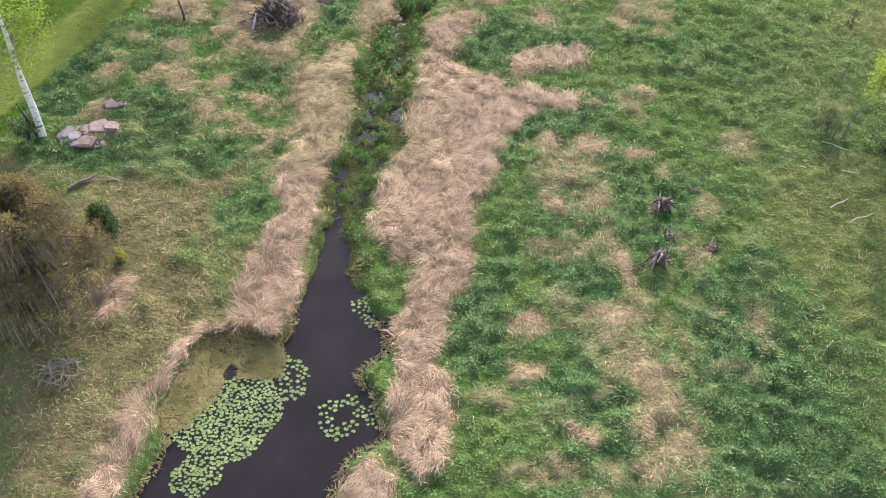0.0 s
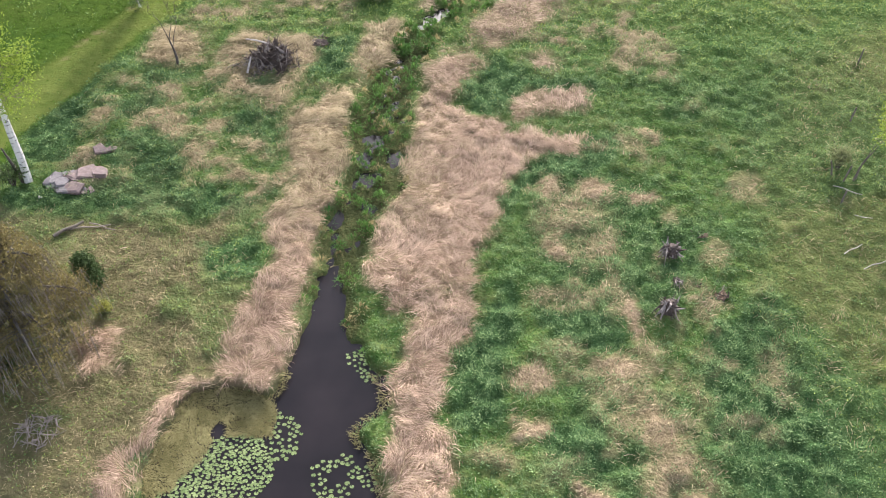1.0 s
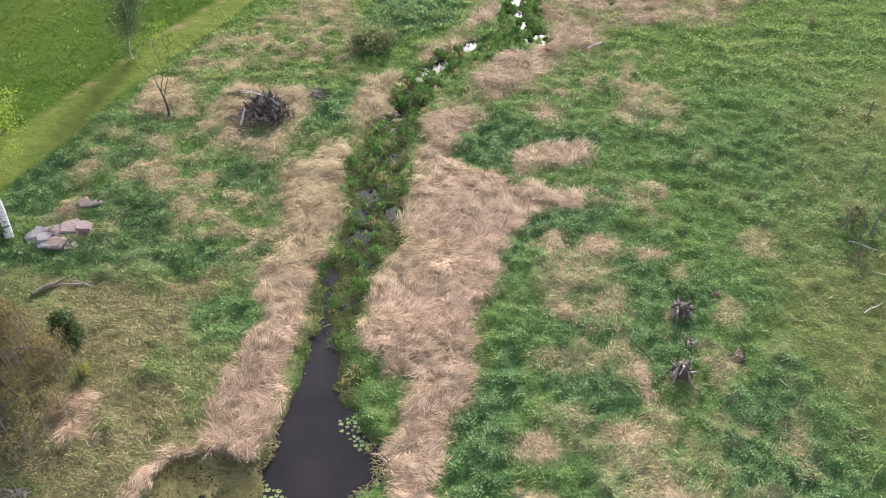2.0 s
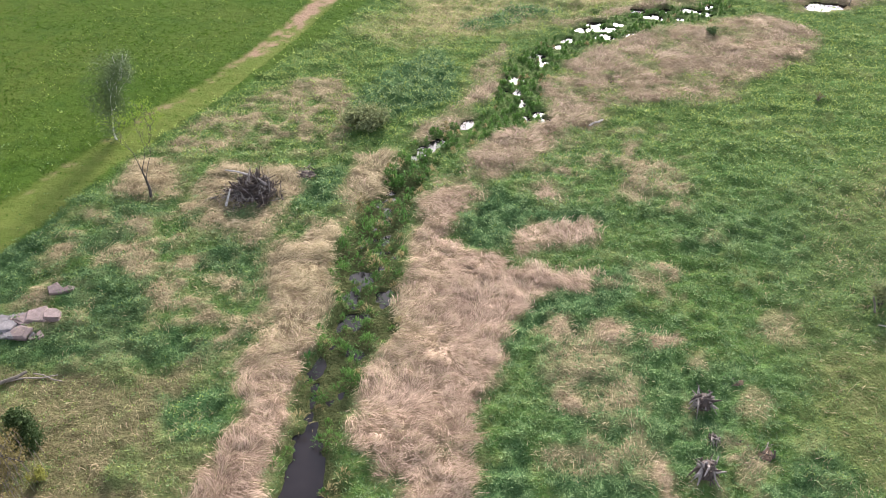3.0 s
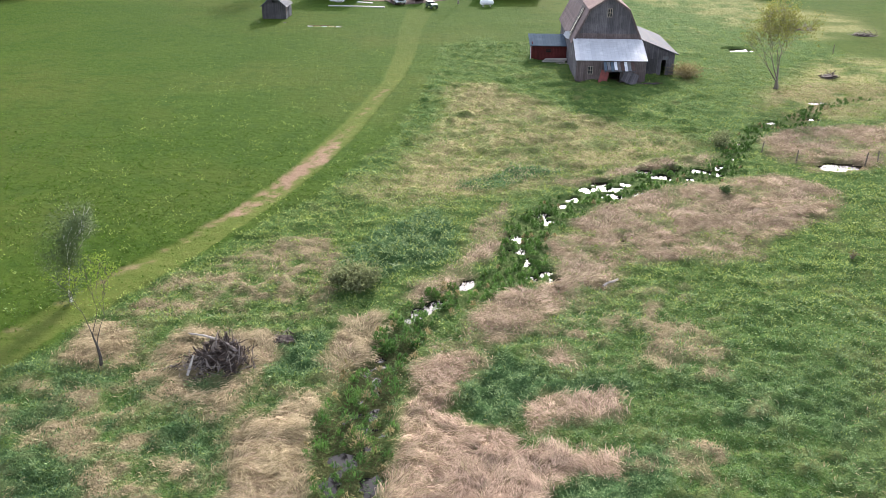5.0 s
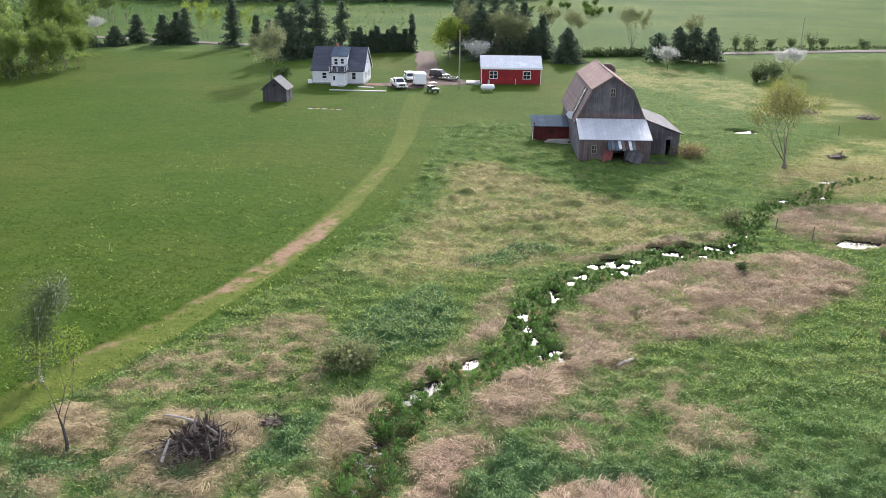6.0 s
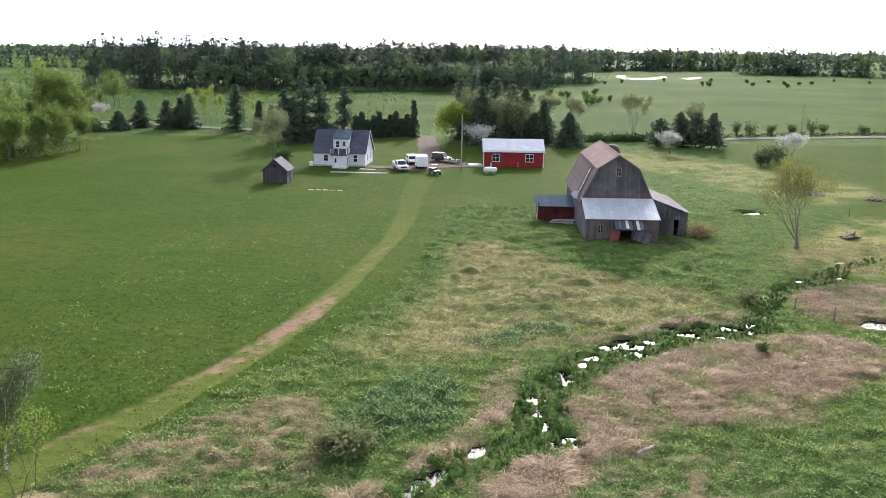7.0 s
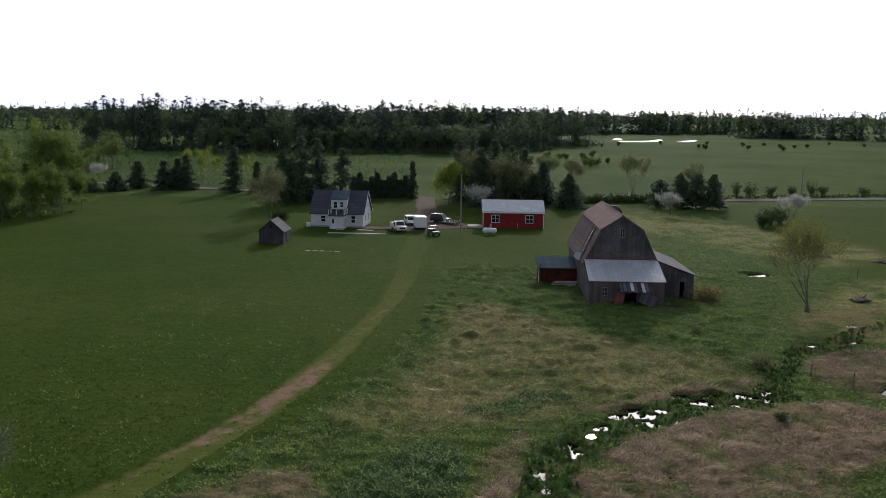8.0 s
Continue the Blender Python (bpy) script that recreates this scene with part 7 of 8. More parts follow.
# ---- vehicles ----
def pickup(x, y, turn):
    """A crew-cab pickup that faces -y."""
    car = thing("pickup_truck", x, y, 0, turn, "white crew-cab pickup truck parked on gravel", "truck")
    w = 1.0
    part("body", prism([(-2.85, 0.5), (2.75, 0.55), (2.85, 1.15), (0.75, 1.2), (-1.5, 1.2), (-2.75, 1.08), (-2.9, 0.8)], -w, w, "x", soft=0.06), M_CARWHITE, car)
    part("cab", prism([(-1.55, 1.2), (0.8, 1.2), (0.62, 1.88), (-0.65, 1.92)], -w * 0.92, w * 0.92, "x", soft=0.07), M_CARWHITE, car)
    part("bed_floor", box(-0.82, 0.82, 0.95, 2.7, 1.205, 1.22), M_DARK, car, "dark open load bed")
    for x0 in (-1.0, 0.86):
        part("bed_side", box(x0, x0 + 0.14, 0.85, 2.8, 1.15, 1.45, soft=0.03), M_CARWHITE, car)
    part("tailgate", box(-0.86, 0.86, 2.7, 2.82, 1.15, 1.42, soft=0.03), M_CARWHITE, car)
    ws = part("windscreen", prism([(-0.8, 0), (0.8, 0), (0.68, 0.95), (-0.68, 0.95)], 0, 0.02, "z"), M_GLASS, car)
    ws.location, ws.rotation_euler = (0, -1.56, 1.245), (radians(38.5), 0, 0)
    for sx in (-1, 1):
        part("side_window", box(sx * 0.93 - 0.01, sx * 0.93 + 0.01, -0.75, -0.15, 1.3, 1.75), M_GLASS, car)
        part("side_window", box(sx * 0.93 - 0.01, sx * 0.93 + 0.01, -0.05, 0.55, 1.3, 1.75), M_GLASS, car)
        part("headlight", box(sx * 0.75 - 0.18, sx * 0.75 + 0.18, -2.93, -2.82, 0.85, 1.05, soft=0.02), M_LAMPGLASS, car)
        part("tail_light", box(sx * 0.9 - 0.07, sx * 0.9 + 0.07, 2.8, 2.87, 0.95, 1.3), M_LAMPRED, car)
        part("mirror", box(sx * 1.12 - 0.1, sx * 1.12 + 0.1, -1.3, -1.2, 1.2, 1.45, soft=0.02), M_CARBLACK, car)
        for yy in (-1.85, 1.75):
            wheel(car, sx * 0.86, yy, 0.4, 0.28)
    part("grille", box(-0.55, 0.55, -2.95, -2.84, 0.72, 1.04, soft=0.02), M_CARBLACK, car)
    part("bumper", box(-1.0, 1.0, -3.02, -2.8, 0.42, 0.62, soft=0.04), M_CHROME, car)
    return car


def wagon(x, y, turn, paint, label, name="parked_suv", h=1.75, l=4.7):
    car = thing(name, x, y, 0, turn, label, "car")
    w, a = 0.93, l / 2
    part("body", prism([(-a, 0.4), (a, 0.42), (a, 1.0), (-a * 0.45, 1.05), (-a * 0.95, 0.9)], -w, w, "x", soft=0.07), paint, car)
    part("cab", prism([(-a * 0.5, 1.02), (a * 0.97, 1.0), (a * 0.85, h), (-a * 0.2, h)], -w * 0.93, w * 0.93, "x", soft=0.08), paint, car)
    ws = part("windscreen", box(-0.75, 0.75, -0.01, 0.01, 0, 0.7), M_GLASS, car)
    ws.location, ws.rotation_euler = (0, -a * 0.49, 1.05), (radians(-42), 0, 0)
    for sx in (-1, 1):
        for y0, y1 in ((-a * 0.2, a * 0.2), (a * 0.26, a * 0.75)):
            part("side_window", box(sx * w * 0.94 - 0.01, sx * w * 0.94 + 0.01, y0, y1, 1.1, h - 0.14), M_GLASS, car)
        part("headlight", box(sx * 0.7 - 0.16, sx * 0.7 + 0.16, -a - 0.03, -a + 0.06, 0.68, 0.84), M_LAMPGLASS, car)
        part("tail_light", box(sx * 0.85 - 0.06, sx * 0.85 + 0.06, a - 0.03, a + 0.03, 0.75, 1.1), M_LAMPRED, car)
        for yy in (-a * 0.62, a * 0.6):
            wheel(car, sx * 0.8, yy, 0.36, 0.24)
    part("bumper", box(-0.9, 0.9, -a - 0.08, -a + 0.08, 0.4, 0.58, soft=0.03), M_CARBLACK, car)
    return car


pickup(-8.2, 191.2, 16)
wagon(-6.3, 200.6, 12, M_CARWHITE, "white sport-utility car parked behind the pickup")
wagon(-0.2, 204.2, 60, M_CARBLACK, "black off-road car parked at the drive's edge", "parked_suv", 1.85, 4.2)
trailer = thing("box_trailer", -4.2, 194.0, 0, 188, "white enclosed box trailer standing on gravel", "trailer")
part("body", prism([(-1.9, 0.5), (1.9, 0.5), (1.9, 2.55), (-1.9, 2.55)], -1.1, 1.1, "x", soft=0.06), M_CARWHITE, trailer)
part("nose", prism([(-1.1, -1.9), (1.1, -1.9), (0.0, -2.5)], 0.5, 2.5, "z", soft=0.03), M_CARWHITE, trailer)
part("rear_door", box(-0.95, 0.95, 1.9, 1.94, 0.62, 2.42, soft=0.01), M_TRIM, trailer)
part("drawbar", tube([(0, -2.3, 0.48), (0, -3.3, 0.45)], [0.05, 0.05], 6), M_CARBLACK, trailer)
part("jack", tube([(0, -3.0, 0.0), (0, -3.0, 0.7)], [0.04, 0.04], 6), M_CHROME, trailer)
for sx in (-1, 1):
    wheel(trailer, sx * 1.0, 0.2, 0.34, 0.22)
    part("fender", box(sx * 1.12 - 0.1, sx * 1.12 + 0.1, -0.25, 0.65, 0.66, 0.72, soft=0.02), M_CHROME, trailer)
cart = thing("flat_trailer", 2.0, 200.6, 0, 70, "grey aluminium flat trailer on gravel", "trailer")
part("deck", box(-0.9, 0.9, -1.5, 1.5, 0.5, 0.58, soft=0.02), M_TIN_OLD, cart)
part("front_board", box(-0.9, 0.9, -1.52, -1.45, 0.58, 0.95), M_CHROME, cart)
part("tail_ramp", box(-0.85, 0.85, 1.45, 1.52, 0.58, 1.3), M_CHROME, cart)
for sx in (-1, 1):
    part("side_rail", box(sx * 0.88 - 0.03, sx * 0.88 + 0.03, -1.45, 1.45, 0.75, 0.81), M_CHROME, cart)
    wheel(cart, sx * 1.02, 0.2, 0.3, 0.18)
part("drawbar", tube([(0, -1.5, 0.5), (0, -2.6, 0.45)], [0.05, 0.05], 6), M_CHROME, cart)
utv = thing("utility_buggy", -1.5, 185.4, 0, 25, "dark green open utility buggy on grass edge", "buggy")
part("body", prism([(-1.4, 0.45), (1.35, 0.45), (1.4, 0.95), (0.4, 0.95), (0.3, 0.7), (-0.5, 0.7), (-0.7, 0.98), (-1.4, 0.85)], -0.68, 0.68, "x", soft=0.05), M_CARGREEN, utv)
part("seat", box(-0.6, 0.6, 0.0, 0.35, 0.7, 1.2, soft=0.04), M_CARBLACK, utv)
part("cargo_box", box(-0.65, 0.65, 0.5, 1.4, 0.96, 1.2, soft=0.03), M_CARBLACK, utv)
part("canopy", box(-0.62, 0.62, -0.45, 0.55, 1.83, 1.9, soft=0.03), M_CARBLACK, utv)
for sx in (-1, 1):
    for yy, zz in ((-0.5, 0.9), (0.5, 0.9)):
        part("cage_bar", tube([(sx * 0.6, yy * 1.2, zz), (sx * 0.58, yy, 1.84)], [0.025, 0.025], 5), M_CARBLACK, utv)
    part("headlight", box(sx * 0.45 - 0.12, sx * 0.45 + 0.12, -1.44, -1.38, 0.7, 0.82), M_LAMPGLASS, utv)
    for yy in (-0.95, 0.95):
        wheel(utv, sx * 0.62, yy, 0.31, 0.24)


# ---- poles, drive and road ----
def pole(x, y, h, label, arms=0):
    root = thing("utility_pole", x, y, 0, 0, label, "utility pole", "utility poles")
    part("shaft", tube([(0, 0, -0.4), (0.02, 0, h * 0.5), (0, 0, h)], [0.15, 0.13, 0.1], 8), M_POLE, root)
    if arms:
        part("meter_box", box(-0.12, 0.12, -0.3, -0.13, 1.4, 1.9, soft=0.02), M_CONCRETE, root)
        part("lamp_arm", tube([(0, 0, h - 2.6), (0.3, -0.1, h - 2.2), (0.7, -0.15, h - 2.2)], [0.03, 0.03, 0.03], 5), M_CHROME, root)
    return root


pole(3.6, 190.5, 11.0, "grey wooden pole with a meter box by the drive", 1)
pole(101.5, 270.0, 8.6, "dark wooden pole along the road")
RIGHT_ROAD = [(56, 252), (80, 257), (114, 265), (170, 276), (320, 306), (900, 430)]
LEFT_ROAD = [(-16, 254), (-60, 269), (-110, 287), (-230, 330), (-600, 470)]


def strip_sheet(name, line, width, z, material, label, category):
    bm = bmesh.new()
    rows = []
    dense = []
    for (ax, ay), (bx, by) in zip(line, line[1:]):
        m = max(1, int(math.hypot(bx - ax, by - ay) / 4))
        dense += [(ax + (bx - ax) * k / m, ay + (by - ay) * k / m) for k in range(m)]
    dense.append(line[-1])
    for i, (px, py) in enumerate(dense):
        qx, qy = dense[min(i + 1, len(dense) - 1)]
        ox, oy = dense[max(i - 1, 0)]
        d = Vector((qx - ox, qy - oy, 0)).normalized()
        nrm = Vector((-d.y, d.x, 0))
        w = width / 2 * (1 + 0.12 * math.sin(i * 1.7))
        rows.append([bm.verts.new(Vector((px, py, zz)) + nrm * s * w) for s, zz in ((-1.15, -0.15), (-1, z), (0, z + 0.06), (1, z), (1.15, -0.15))])
    for a, b in zip(rows, rows[1:]):
        for k in range(4):
            bm.faces.new((a[k], b[k], b[k + 1], a[k + 1]))
    bmesh.ops.recalc_face_normals(bm, faces=bm.faces)
    return tagged(part(name, bm, material), label, category, kind="structure")


strip_sheet("road_1", RIGHT_ROAD, 4.2, 0.22, M_GRAVEL, "pale gravel country road on a low bank", "road")
strip_sheet("road_2", LEFT_ROAD, 4.2, 0.2, M_GRAVEL, "pale gravel country road behind trees", "road")
strip_sheet("driveway", [(-3.5, 199), (-2.2, 207), (-3.0, 222), (-3.8, 238), (-4.5, 256)], 4.8, 0.06, M_DRIVE, "reddish gravel driveway through the yard", "driveway")
strip_sheet("yard", [(-10.5, 192.5), (-6, 194.5), (0, 198), (5.0, 199)], 7.4, 0.09, M_DRIVE, "reddish gravel parking yard", "driveway")
sheet("far_water_1", [(140, 714), (158, 708), (174, 722), (184, 750), (192, 782), (182, 764), (170, 738), (156, 722)], 0.25, M_WATER_FAR, "bright far pond in a wet meadow", wobble=2.0)
sheet("far_water_2", [(190, 724), (199, 721), (213, 748), (221, 772), (214, 770), (202, 744)], 0.25, M_WATER_FAR, "bright far pond in a wet meadow", wobble=2.0)
sheet("far_water_3", [(143, 750), (153, 764), (158, 790), (150, 780)], 0.25, M_WATER_FAR, "narrow bright water far off", wobble=1.0)

# ---- yard and field trees ----
broadleaf("field_willow", 43.2, 127.4, 11.4, 1.05, "wide spreading willow with bare limbs and gold-green top", M_BARK, M_LEAF_GOLD, per=5, size=0.13, puff=0.75, seed=52, fork=0.3, bole=0.09, thick=0.03, levels=4, kids=4, tone=0.45, upright=0.7, crown=(6.8, 5.9, 4.3, 150, "upper"))
broadleaf("yard_tree", -35.0, 201.5, 11.6, 0.9, "tall round-crowned tree with pale buds", M_BARK, M_LEAF_PALE, per=10, size=0.19, puff=0.8, seed=54, fork=0.3, bole=0.12, thick=0.02, levels=4, kids=3, upright=0.85, tone=0.4, crown=(6.6, 4.2, 4.6, 110))
broadleaf("drive_willow", 1.7, 238.0, 10.5, 0.9, "bright yellow-green willow beside the drive", M_BARK, M_LEAF_SPRING, per=30, size=0.24, puff=1.1, seed=56, fork=0.2, thick=0.022, levels=3, kids=4, tone=0.7, crown=(6.0, 3.9, 4.6, 90))
for x, y, h, k in ((13.4, 233, 13.0, 57), (19.6, 236, 12.0, 58), (7.8, 240, 13.5, 59)):
    broadleaf("budding_tree", x, y, h, 0.75, "tall grey-brown tree just coming into leaf", M_BARK, M_LEAF_PALE, per=14, size=0.2, puff=0.9, seed=k, fork=0.3, bole=0.12, thick=0.016, levels=4, kids=3, upright=0.9, tone=0.1, group="budding trees")
broadleaf("vase_tree", 32.8, 287, 11.0, 0.8, "pale spring tree with upswept limbs", M_BARK, M_LEAF_PALE, per=18, size=0.16, puff=0.8, seed=58, fork=0.3, bole=0.1, thick=0.024, levels=4, kids=3, upright=0.8, tone=0.45, group="field trees")
broadleaf("vase_tree", 40.5, 292, 8.6, 0.8, "pale spring tree with upswept limbs", M_BARK, M_LEAF_PALE, per=18, size=0.16, puff=0.8, seed=59, fork=0.3, bole=0.1, thick=0.024, levels=4, kids=3, upright=0.8, tone=0.45, group="field trees")
broadleaf("vase_tree", 52.4, 264, 11.8, 0.85, "pale spring tree with upswept limbs", M_BARK, M_LEAF_PALE, per=18, size=0.16, puff=0.8, seed=60, fork=0.3, bole=0.1, thick=0.024, levels=4, kids=3, upright=0.8, tone=0.4, group="field trees")
broadleaf("vase_tree", 76, 285, 8.0, 0.7, "slim pale tree in the far field", M_BARK, M_LEAF_PALE, per=18, size=0.16, puff=0.8, seed=61, fork=0.3, bole=0.1, thick=0.024, levels=4, kids=3, upright=0.8, tone=0.5, group="field trees")
broadleaf("big_tree", -90, 229, 19.5, 0.8, "tall full green tree at the field's edge", M_BARK, M_GROVE, per=60, size=0.26, puff=1.0, crown=(10.6, 6.4, 8.8, 260), seed=62, fork=0.3, bole=0.12, thick=0.018, levels=3, kids=3, tone=0.75)
for k, (x, y, h) in enumerate([(-107.3, 298.2, 5.2), (79.0, 219.4, 5.0), (52.3, 223.5, 4.9), (8.4, 221.5, 6.2)]):
    broadleaf("blossom_tree", x, y, h, 1.1, "white-blossomed fruit tree" + (" behind the red shed", " in the field", " by the pines", " by the lane")[(3 - k) % 4], M_BARK_DARK, M_BLOSSOM, per=9, size=0.17, puff=0.75, seed=70 + k, fork=0.3, bole=0.12, thick=0.026, levels=4, kids=3, tone=0.7 if k < 2 else 0.4, group="fruit trees")
for x, y, h, r, s, o in [(-34.6, 240, 16.5, 5.0, 1, 0.2), (-31.0, 243, 15.5, 4.6, 2, 0.2), (-38.8, 238, 13, 4.2, 3, 0.1), (-25.6, 250, 13.0, 4.0, 4, 0.4), (-36.8, 236, 11.0, 4.4, 11, 0.0), (9.4, 236, 14.0, 5.0, 5, 0.1), (17.2, 241, 14.8, 5.2, 6, 0.1), (13.2, 244, 16.0, 4.8, 7, 0.2), (21.0, 247, 13.5, 4.4, 12, 0.1), (22.8, 240, 7.8, 3.0, 8, 0.0),
                         (30.5, 234, 8.0, 5.0, 9, 0.0), (4.6, 250, 15.5, 4.6, 13, 0.3), (8.2, 256, 17.0, 5.0, 14, 0.2), (25.4, 244, 10.5, 3.8, 15, 0.1), (-56.4, 262, 12.8, 4.0, 10, 0.1)]:
    conifer("yard_conifer", x, y, h, r, "tall dark conifer beside the yard" if h > 12 else "dark bushy conifer beside the yard", s, 0.04, o, 11, 0.34, "yard conifers", 0.25)
for x, y, h, r, s, o in [(53.5, 238.5, 6.9, 4.0, 21, 0.6), (58.2, 237.5, 8.2, 4.0, 22, 0.6), (62.0, 236.5, 8.6, 3.8, 23, 0.5), (65.6, 235.2, 8.3, 3.8, 24, 0.1), (60.0, 241.0, 7.0, 3.6, 25, 0.3)]:
    conifer("field_pine", x, y, h, r, "dark open-crowned pine in a field group", s, 0.16, o, 9, 0.4, "field pines", 0.35)
for x, y, h, r, s in [(-85.9, 271.8, 7.6, 3.9, 31), (-77.0, 267.5, 8.0, 4.2, 32), (-71.2, 268.5, 10, 3.6, 33), (-88.5, 262, 5.0, 4.0, 34), (-93.5, 258, 3.6, 3.0, 35), (-74.0, 270.5, 8.6, 3.8, 36), (-50.5, 264, 8.4, 2.2, 37), (-46, 258, 7.6, 2.2, 38), (-7.6, 252.6, 9.6, 1.6, 39)]:
    conifer("lane_conifer", x, y, h, r, "dark conifer along the lane", s, 0.02, 0.05, 9, 0.36, "lane conifers", 0.4)
for k in range(10):
    conifer("hedge_conifer", -22.5 + 1.45 * k, 249.5 + 0.6 * k, 5.6 + 1.2 * math.sin(k * 2.1), 1.9, "dark hedge conifer behind the house", 80 + k, 0.0, 0.0, 9, 0.34, "hedge behind the house", 0.3)
for k in range(6):
    broadleaf("lane_poplar", -73.5 + 2.6 * k + (3 if k > 3 else 0), 281 + (k % 2) * 3, (10.5, 11, 10, 8, 8.5, 9)[k], 0.35, "slim pale yellow-green poplar along the lane", M_BARK, M_LEAF_SPRING, per=16, size=0.17, puff=0.7, seed=90 + k, fork=0.34, bole=0.06, thick=0.014, levels=4, kids=2, upright=1.4, tone=0.7, group="lane poplars")
for x, y, h, r, t in [(69.0, 207, 3.6, 2.6, 0.4), (72.5, 211, 2.6, 2.4, 0.5), (66.0, 203, 2.6, 1.8, 0.2)]:
    shrub("field_bush", x, y, h, r, "grey-green bush near a blossoming tree", M_BUSH, int(x), 14, 30, 0.2, t, puff=0.45, group="field bushes")
for x, y, h, r in [(80.5, 262, 4.6, 1.6), (84.5, 263, 4.2, 2.2), (98.0, 268, 3.2, 1.6), (104.5, 270.5, 4.2, 2.2), (108, 271, 3.0, 1.5), (131, 277, 4.2, 2.4), (92, 267.5, 3.0, 1.6), (121, 274, 2.4, 2.0)]:
    shrub("roadside_bush", x, y, h, r, "thin roadside bush beside the gravel road", M_BUSH, int(x * 3), 12, 16, 0.22, 0.4, puff=0.4, group="roadside bushes")
shrub("yard_bush", -32.5, 199.0, 2.6, 1.8, "dark bush at the house corner", M_BUSH, 5, 14, 40, 0.18, 0.05, puff=0.5)
for x, y in ((62.0, 190.5), (70, 186)):
    root_heap("brush_pile", x, y - 24, 2.0, 0.9, 26, "grey heap of brushwood in the field", int(x), (M_TWIG, M_ROOT), M_ROOT)
root_heap("brush_pile", 52.6, 133.5, 1.5, 0.9, 20, "dark fallen branches near the creek", 33, (M_ROOT, M_TWIG), M_ROOT)


# rank dark grass and brambles in the road ditch behind the barn
pts = []
for k in range(1500):
    f = random.random()
    pts.append((27 + 45 * f + random.gauss(0, 0.6), 246 + 8 * f + random.gauss(0, 1.3), abs(random.gauss(0.2, 0.7))))
tagged(new("ditch_grass", leaf_cloud("ditch_grass", pts, np.full(len(pts), 0.7), 9, 0.3, M_BUSH, np.random.uniform(0, 0.45, len(pts)))), "rank dark grass and brambles in the road ditch", "grass", kind="stuff")

# rank grass bank along the road
line = [(62, 258), (80, 262), (114, 270.5), (170, 281), (320, 311)]
pts = []
for (ax, ay), (bx, by) in zip(line, line[1:]):
    m = int(math.hypot(bx - ax, by - ay) / 0.35)
    pts += [(ax + (bx - ax) * k / m + random.gauss(0, 0.2), ay + (by - ay) * k / m + random.gauss(0, 0.5), random.uniform(0.1, 0.9)) for k in range(m)]
tagged(new("roadside_grass", leaf_cloud("roadside_grass", pts, np.full(len(pts), 0.5), 9, 0.3, M_BUSH, np.random.uniform(0, 0.5, len(pts)))), "rank dark grass and weeds along the road bank", "grass", kind="stuff")


# ---- far woods ----
def crown_points(kind, h, r, count, rng):
    """Places of the leaf clumps of one far tree, and how large each is: spruce, pine, or a lobed round crown."""
    if kind == "spruce":
        u = rng.rand(count) ** 1.15
        a, tiers = rng.uniform(0, 6.283, count), rng.uniform(5, 8)
        q = r * ((1 - u) ** 0.8 * (0.72 + 0.28 * np.cos(6.283 * u * tiers)) + 0.06) * np.sqrt(rng.uniform(0.3, 1, count))
        return np.stack([q * np.cos(a), q * np.sin(a), h * (0.04 + 0.95 * u)], -1), r * (0.34 - 0.2 * u)
    if kind == "pine":
        pads = rng.randint(11, 16)
        u = np.clip(np.linspace(0, 1, pads) + rng.uniform(-0.04, 0.04, pads), 0, 1)
        a = 2.4 * np.arange(pads) + rng.uniform(-0.6, 0.6, pads)
        q = r * rng.uniform(0.25, 1.05, pads) * (1.05 - 0.95 * u ** 1.6)
        w = rng.randint(pads, size=count)
        off = rng.normal(0, 1, (count, 3)) * (r * (0.34 - 0.25 * u[w]))[:, None] * np.array([1, 1, 0.36])
        spire = np.linspace(0.8, 0.98, 8)
        pts = np.stack([(q * np.cos(a))[w], (q * np.sin(a))[w], (h * (0.34 + 0.63 * u))[w]], -1) + off
        pts = np.concatenate([pts, np.stack([0.04 * r * np.cos(9 * spire), 0.04 * r * np.sin(9 * spire), h * spire], -1)])
        return pts, np.concatenate([r * (0.26 - 0.16 * u[w]), r * (0.9 - 0.8 * spire)])
    lobes = rng.normal(0, 1, (rng.randint(9, 14), 3))
    lobes /= np.linalg.norm(lobes, axis=1)[:, None]
    w = rng.randint(len(lobes), size=count)
    v = rng.normal(0, 1, (count, 3))
    v = lobes[w] * 0.62 + v / np.linalg.norm(v, axis=1)[:, None] * rng.uniform(0.25, 0.42, count)[:, None]
    return v * np.array([r, r, 0.37 * h]) + np.array([0, 0, 0.6 * h]), np.full(count, 0.26 * r)


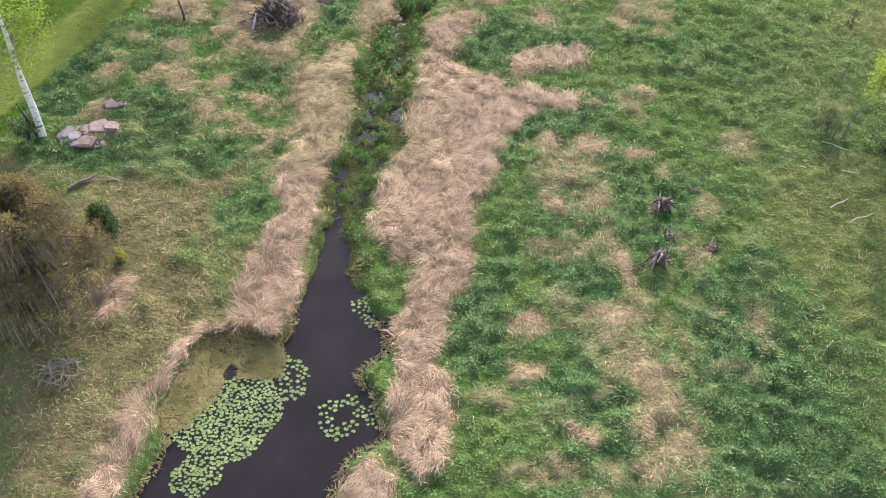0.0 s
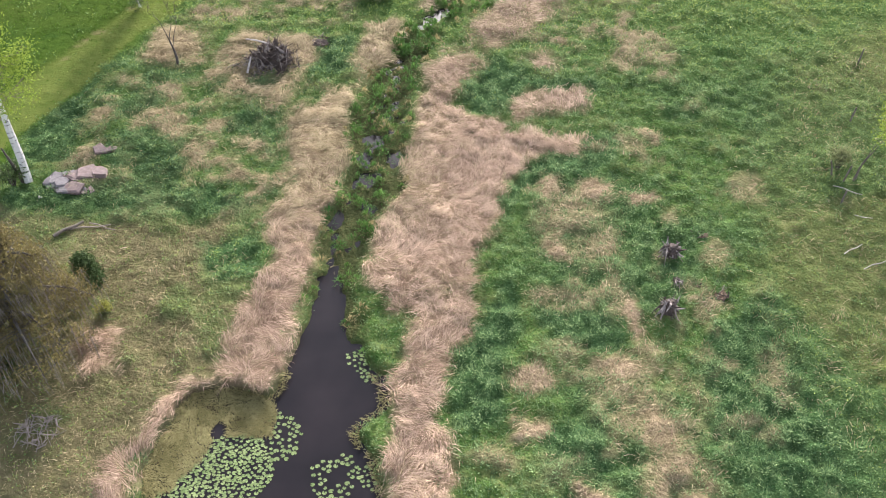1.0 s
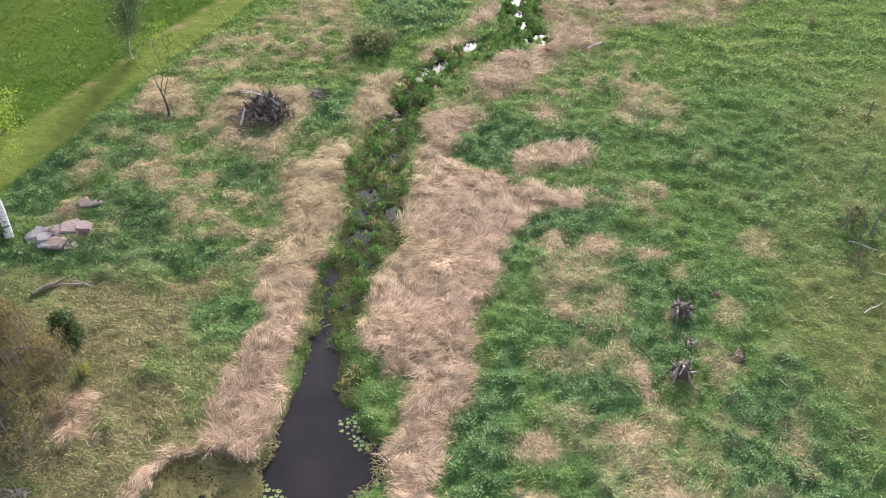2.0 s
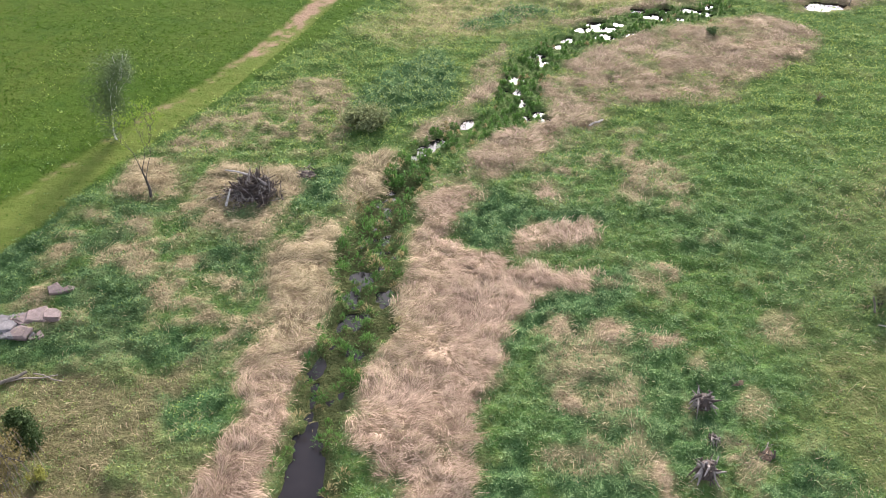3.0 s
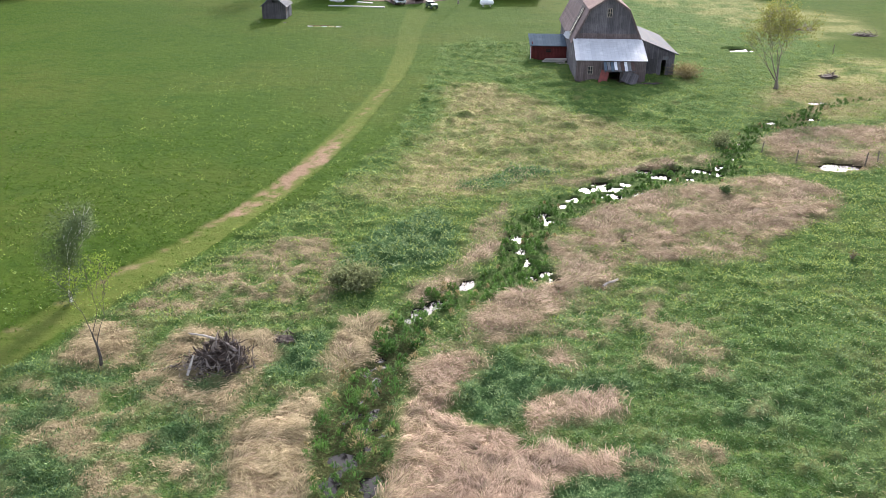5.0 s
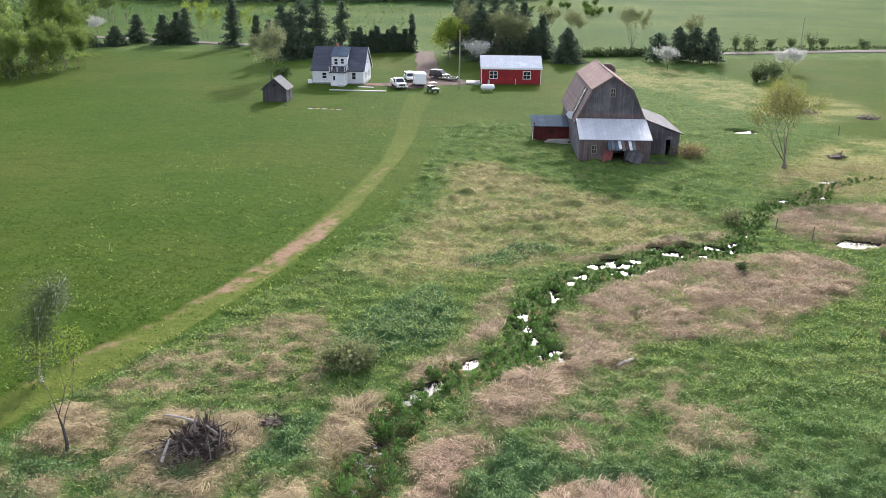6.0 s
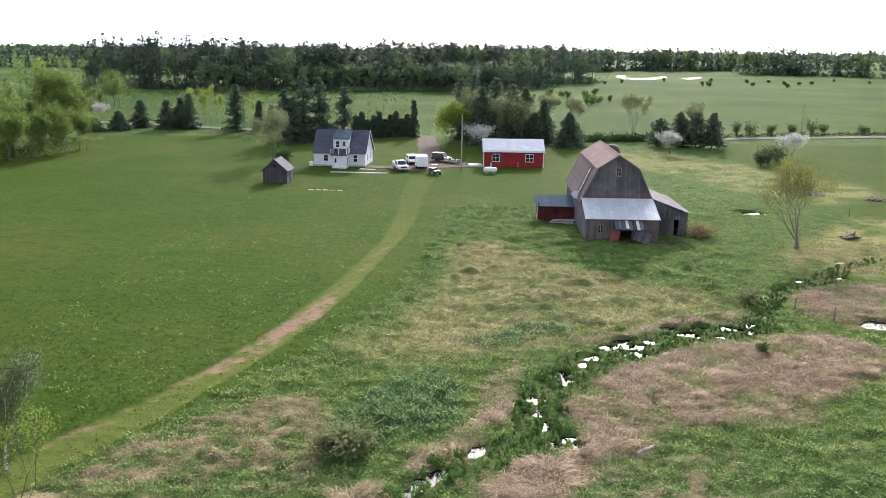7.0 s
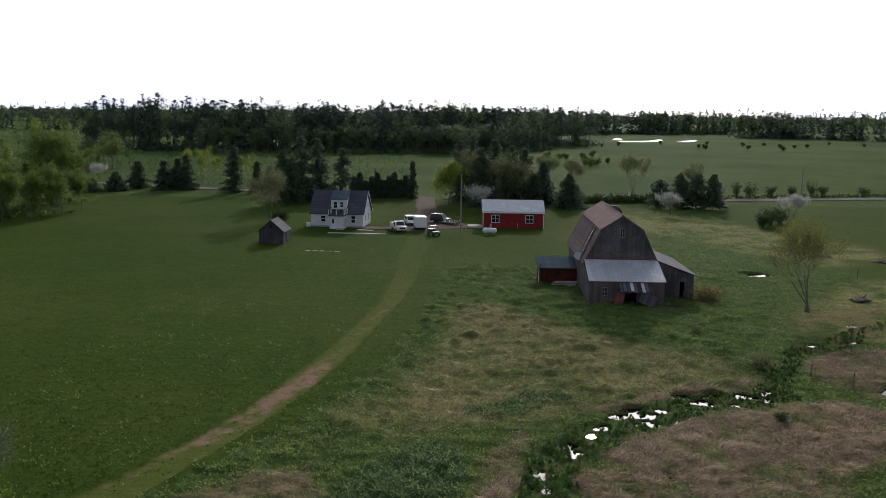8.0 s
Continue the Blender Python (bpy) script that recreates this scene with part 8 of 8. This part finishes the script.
def woods(name, bands, label, seed=1, clumps=36, per=6, size=0.95, leaf=None, slim=0.26, pines=0.7, edge=0.4):
    """Many trees as one. A band: from, to, depth, count, heights, share of dark trees."""
    rng = np.random.RandomState(seed)
    centres, radii, tones, faces, trunks = [], [], [], [], bmesh.new()
    for (ax, ay), (bx, by), depth, count, (h0, h1), dark in bands:
        nx, ny = -(by - ay), bx - ax
        ln = math.hypot(nx, ny)
        for k in range(count):
            f, d = rng.rand(), rng.rand() ** 1.4 * depth
            x, y = ax + (bx - ax) * f + nx / ln * d, ay + (by - ay) * f + ny / ln * d
            h = rng.uniform(h0, h1) * (1 if rng.rand() > 0.15 else rng.uniform(1.06, 1.17))
            is_dark = rng.rand() < dark
            kind = ("pine" if rng.rand() < pines else "spruce") if is_dark else "round"
            tone = rng.uniform(0.0, 0.25) if is_dark else rng.uniform(0.45, 1.0)
            r = h * {"spruce": 0.17, "pine": 0.24, "round": slim}[kind] * rng.uniform(0.85, 1.2)
            pts, rad = crown_points(kind, h, r, clumps, rng)
            if d < depth * (edge if pines else 1):                    # undergrowth along the wood's edge
                low = rng.normal(0, 1, (clumps // 4, 3)) * np.array([0.9 * r, 0.9 * r, 0.07 * h])
                low[:, 2] = np.abs(low[:, 2])
                pts, rad = np.concatenate([pts, low]), np.concatenate([rad, np.full(len(low), 0.3 * r)])
            if pines:
                tube([(x, y, -0.2), (x, y, h * (0.88 if is_dark else 0.6))], [h * 0.011, h * 0.004], 4, trunks)
            if d > depth * 0.5:                    # only the tops of the trees behind
                pts, rad = pts[pts[:, 2] > 0.45 * h], rad[pts[:, 2] > 0.45 * h]
            out = pts - np.array([0, 0, 0.5 * h])
            out[:, 2] = np.maximum(out[:, 2] * 0.5, 0) + 0.25 * r
            faces.append(out / np.linalg.norm(out, axis=1)[:, None])
            centres.append(pts + np.array([x, y, 0]))
            radii.append(rad)
            tones.append(np.clip(tone + rng.normal(0, 0.07, len(pts)), 0, 1))
    leaf = leaf or M_WOODS
    top = thing(name, bands[0][0][0], bands[0][0][1], 0, 0, label, "woods", kind="stuff")
    inv = top.matrix_world.inverted()
    leaves = part("crown", leaf_cloud("crown", np.concatenate(centres), np.concatenate(radii) * 1.15, per, size, leaf, np.concatenate(tones), 0.0, 0.8, np.concatenate(faces), 0.07, 3), leaf, top)
    stems = part("trunk", trunks, M_BARK, top)
    leaves.matrix_parent_inverse = stems.matrix_parent_inverse = inv
    return top


woods("mixed_woods", [((-184, 470), (-60, 490), 55, 190, (20, 27), 0.85), ((-125, 463), (-30, 486), 9, 64, (10, 17), 0.05), ((-60, 500), (30, 545), 60, 170, (19, 26), 0.75), ((-40, 484), (10, 505), 8, 36, (11, 16), 0.1),
                      ((5, 520), (110, 640), 60, 200, (20, 27), 0.75), ((16, 470), (70, 560), 30, 70, (13, 18), 0.6)], "dense dark mixed woods of pines and spring-green trees", 3, 52, 8, 0.92)
woods("far_woods", [((95, 900), (330, 1010), 60, 240, (20, 27), 0.8), ((290, 880), (520, 760), 60, 240, (20, 28), 0.75), ((520, 760), (900, 640), 60, 230, (20, 28), 0.7), ((300, 1150), (800, 1100), 120, 120, (20, 28), 0.8),
                    ((-1000, 1150), (-320, 1230), 60, 320, (10, 15), 0.9), ((-420, 820), (-250, 860), 25, 70, (8, 13), 0.9), ((-1300, 1900), (400, 2100), 150, 300, (18, 30), 0.95)], "distant dark wooded belts beyond the fields", 7, 26, 4, 2.1, slim=0.34, pines=0)
woods("grove", [((-92, 186), (-80, 216), 30, 38, (5, 8.5), 0.12), ((-96, 196), (-86, 236), 40, 40, (8, 13), 0.3), ((-130, 240), (-98, 270), 30, 34, (8, 14), 0.6), ((-140, 330), (-110, 330), 20, 16, (8, 14), 0.5), ((-190, 300), (-130, 290), 30, 30, (9, 15), 0.6)], "young spring-green grove at the field's edge", 9, 44, 15, 0.33, M_GROVE, 0.25, edge=0.12)
for k in range(13):
    f, rng = k / 12, random.Random(700 + k)
    broadleaf("grove_aspen", -90.5 + 12 * f + rng.uniform(-1.2, 1.2), 185 + 31 * f + rng.uniform(-1.5, 1.5), rng.uniform(7.5, 11.5), 0.45, "slim grey-stemmed aspen with fresh yellow-green leaves", M_BARK, M_GROVE, per=26, size=0.2, puff=0.75, seed=700 + k,
              fork=0.34, bole=0.16, thick=0.010, levels=3, kids=3, upright=1.0, tone=0.62, group="aspens at the grove's edge")
for k in range(26):
    x, y = random.uniform(60, 330), random.uniform(560, 660)
    shrub("meadow_bush", x, y + 0.1 * x, random.uniform(1.4, 3.2), random.uniform(0.9, 1.9), "dark bush scattered over the far wet meadow", M_GROVE, 200 + k, 6, 12, 0.5, 0.1, puff=0.5, group="far bushes")
for k in range(16):
    x, y = random.uniform(36, 80), random.uniform(380, 470)
    shrub("meadow_bush", x, y, random.uniform(1.6, 4.0), random.uniform(1.0, 2.2), "dark bush scattered over the far wet meadow", M_GROVE, 240 + k, 6, 12, 0.45, 0.1, puff=0.5, group="far bushes")
woods("horizon_woods", [((-2100, 2050), (1500, 2250), 350, 1100, (13, 21), 0.7), ((-1500, 1500), (-520, 1560), 60, 260, (9, 14), 0.8)], "thin blue-green woods along the horizon", 11, 10, 4, 5.0, slim=0.7, pines=0)
pts = []
for k in range(420):
    x, y = random.uniform(-150, -12), 300 + 155 * random.random() ** 0.8
    pts += [(x + random.gauss(0, 0.2), y, random.uniform(0.2, 1.5)) for _ in range(4)]
tagged(new("saplings", leaf_cloud("saplings", pts, np.full(len(pts), 0.6), 5, 0.24, M_GROVE, np.random.uniform(0, 0.6, len(pts)), corners=3)), "small young trees scattered over the field behind the lane", "saplings", kind="stuff")
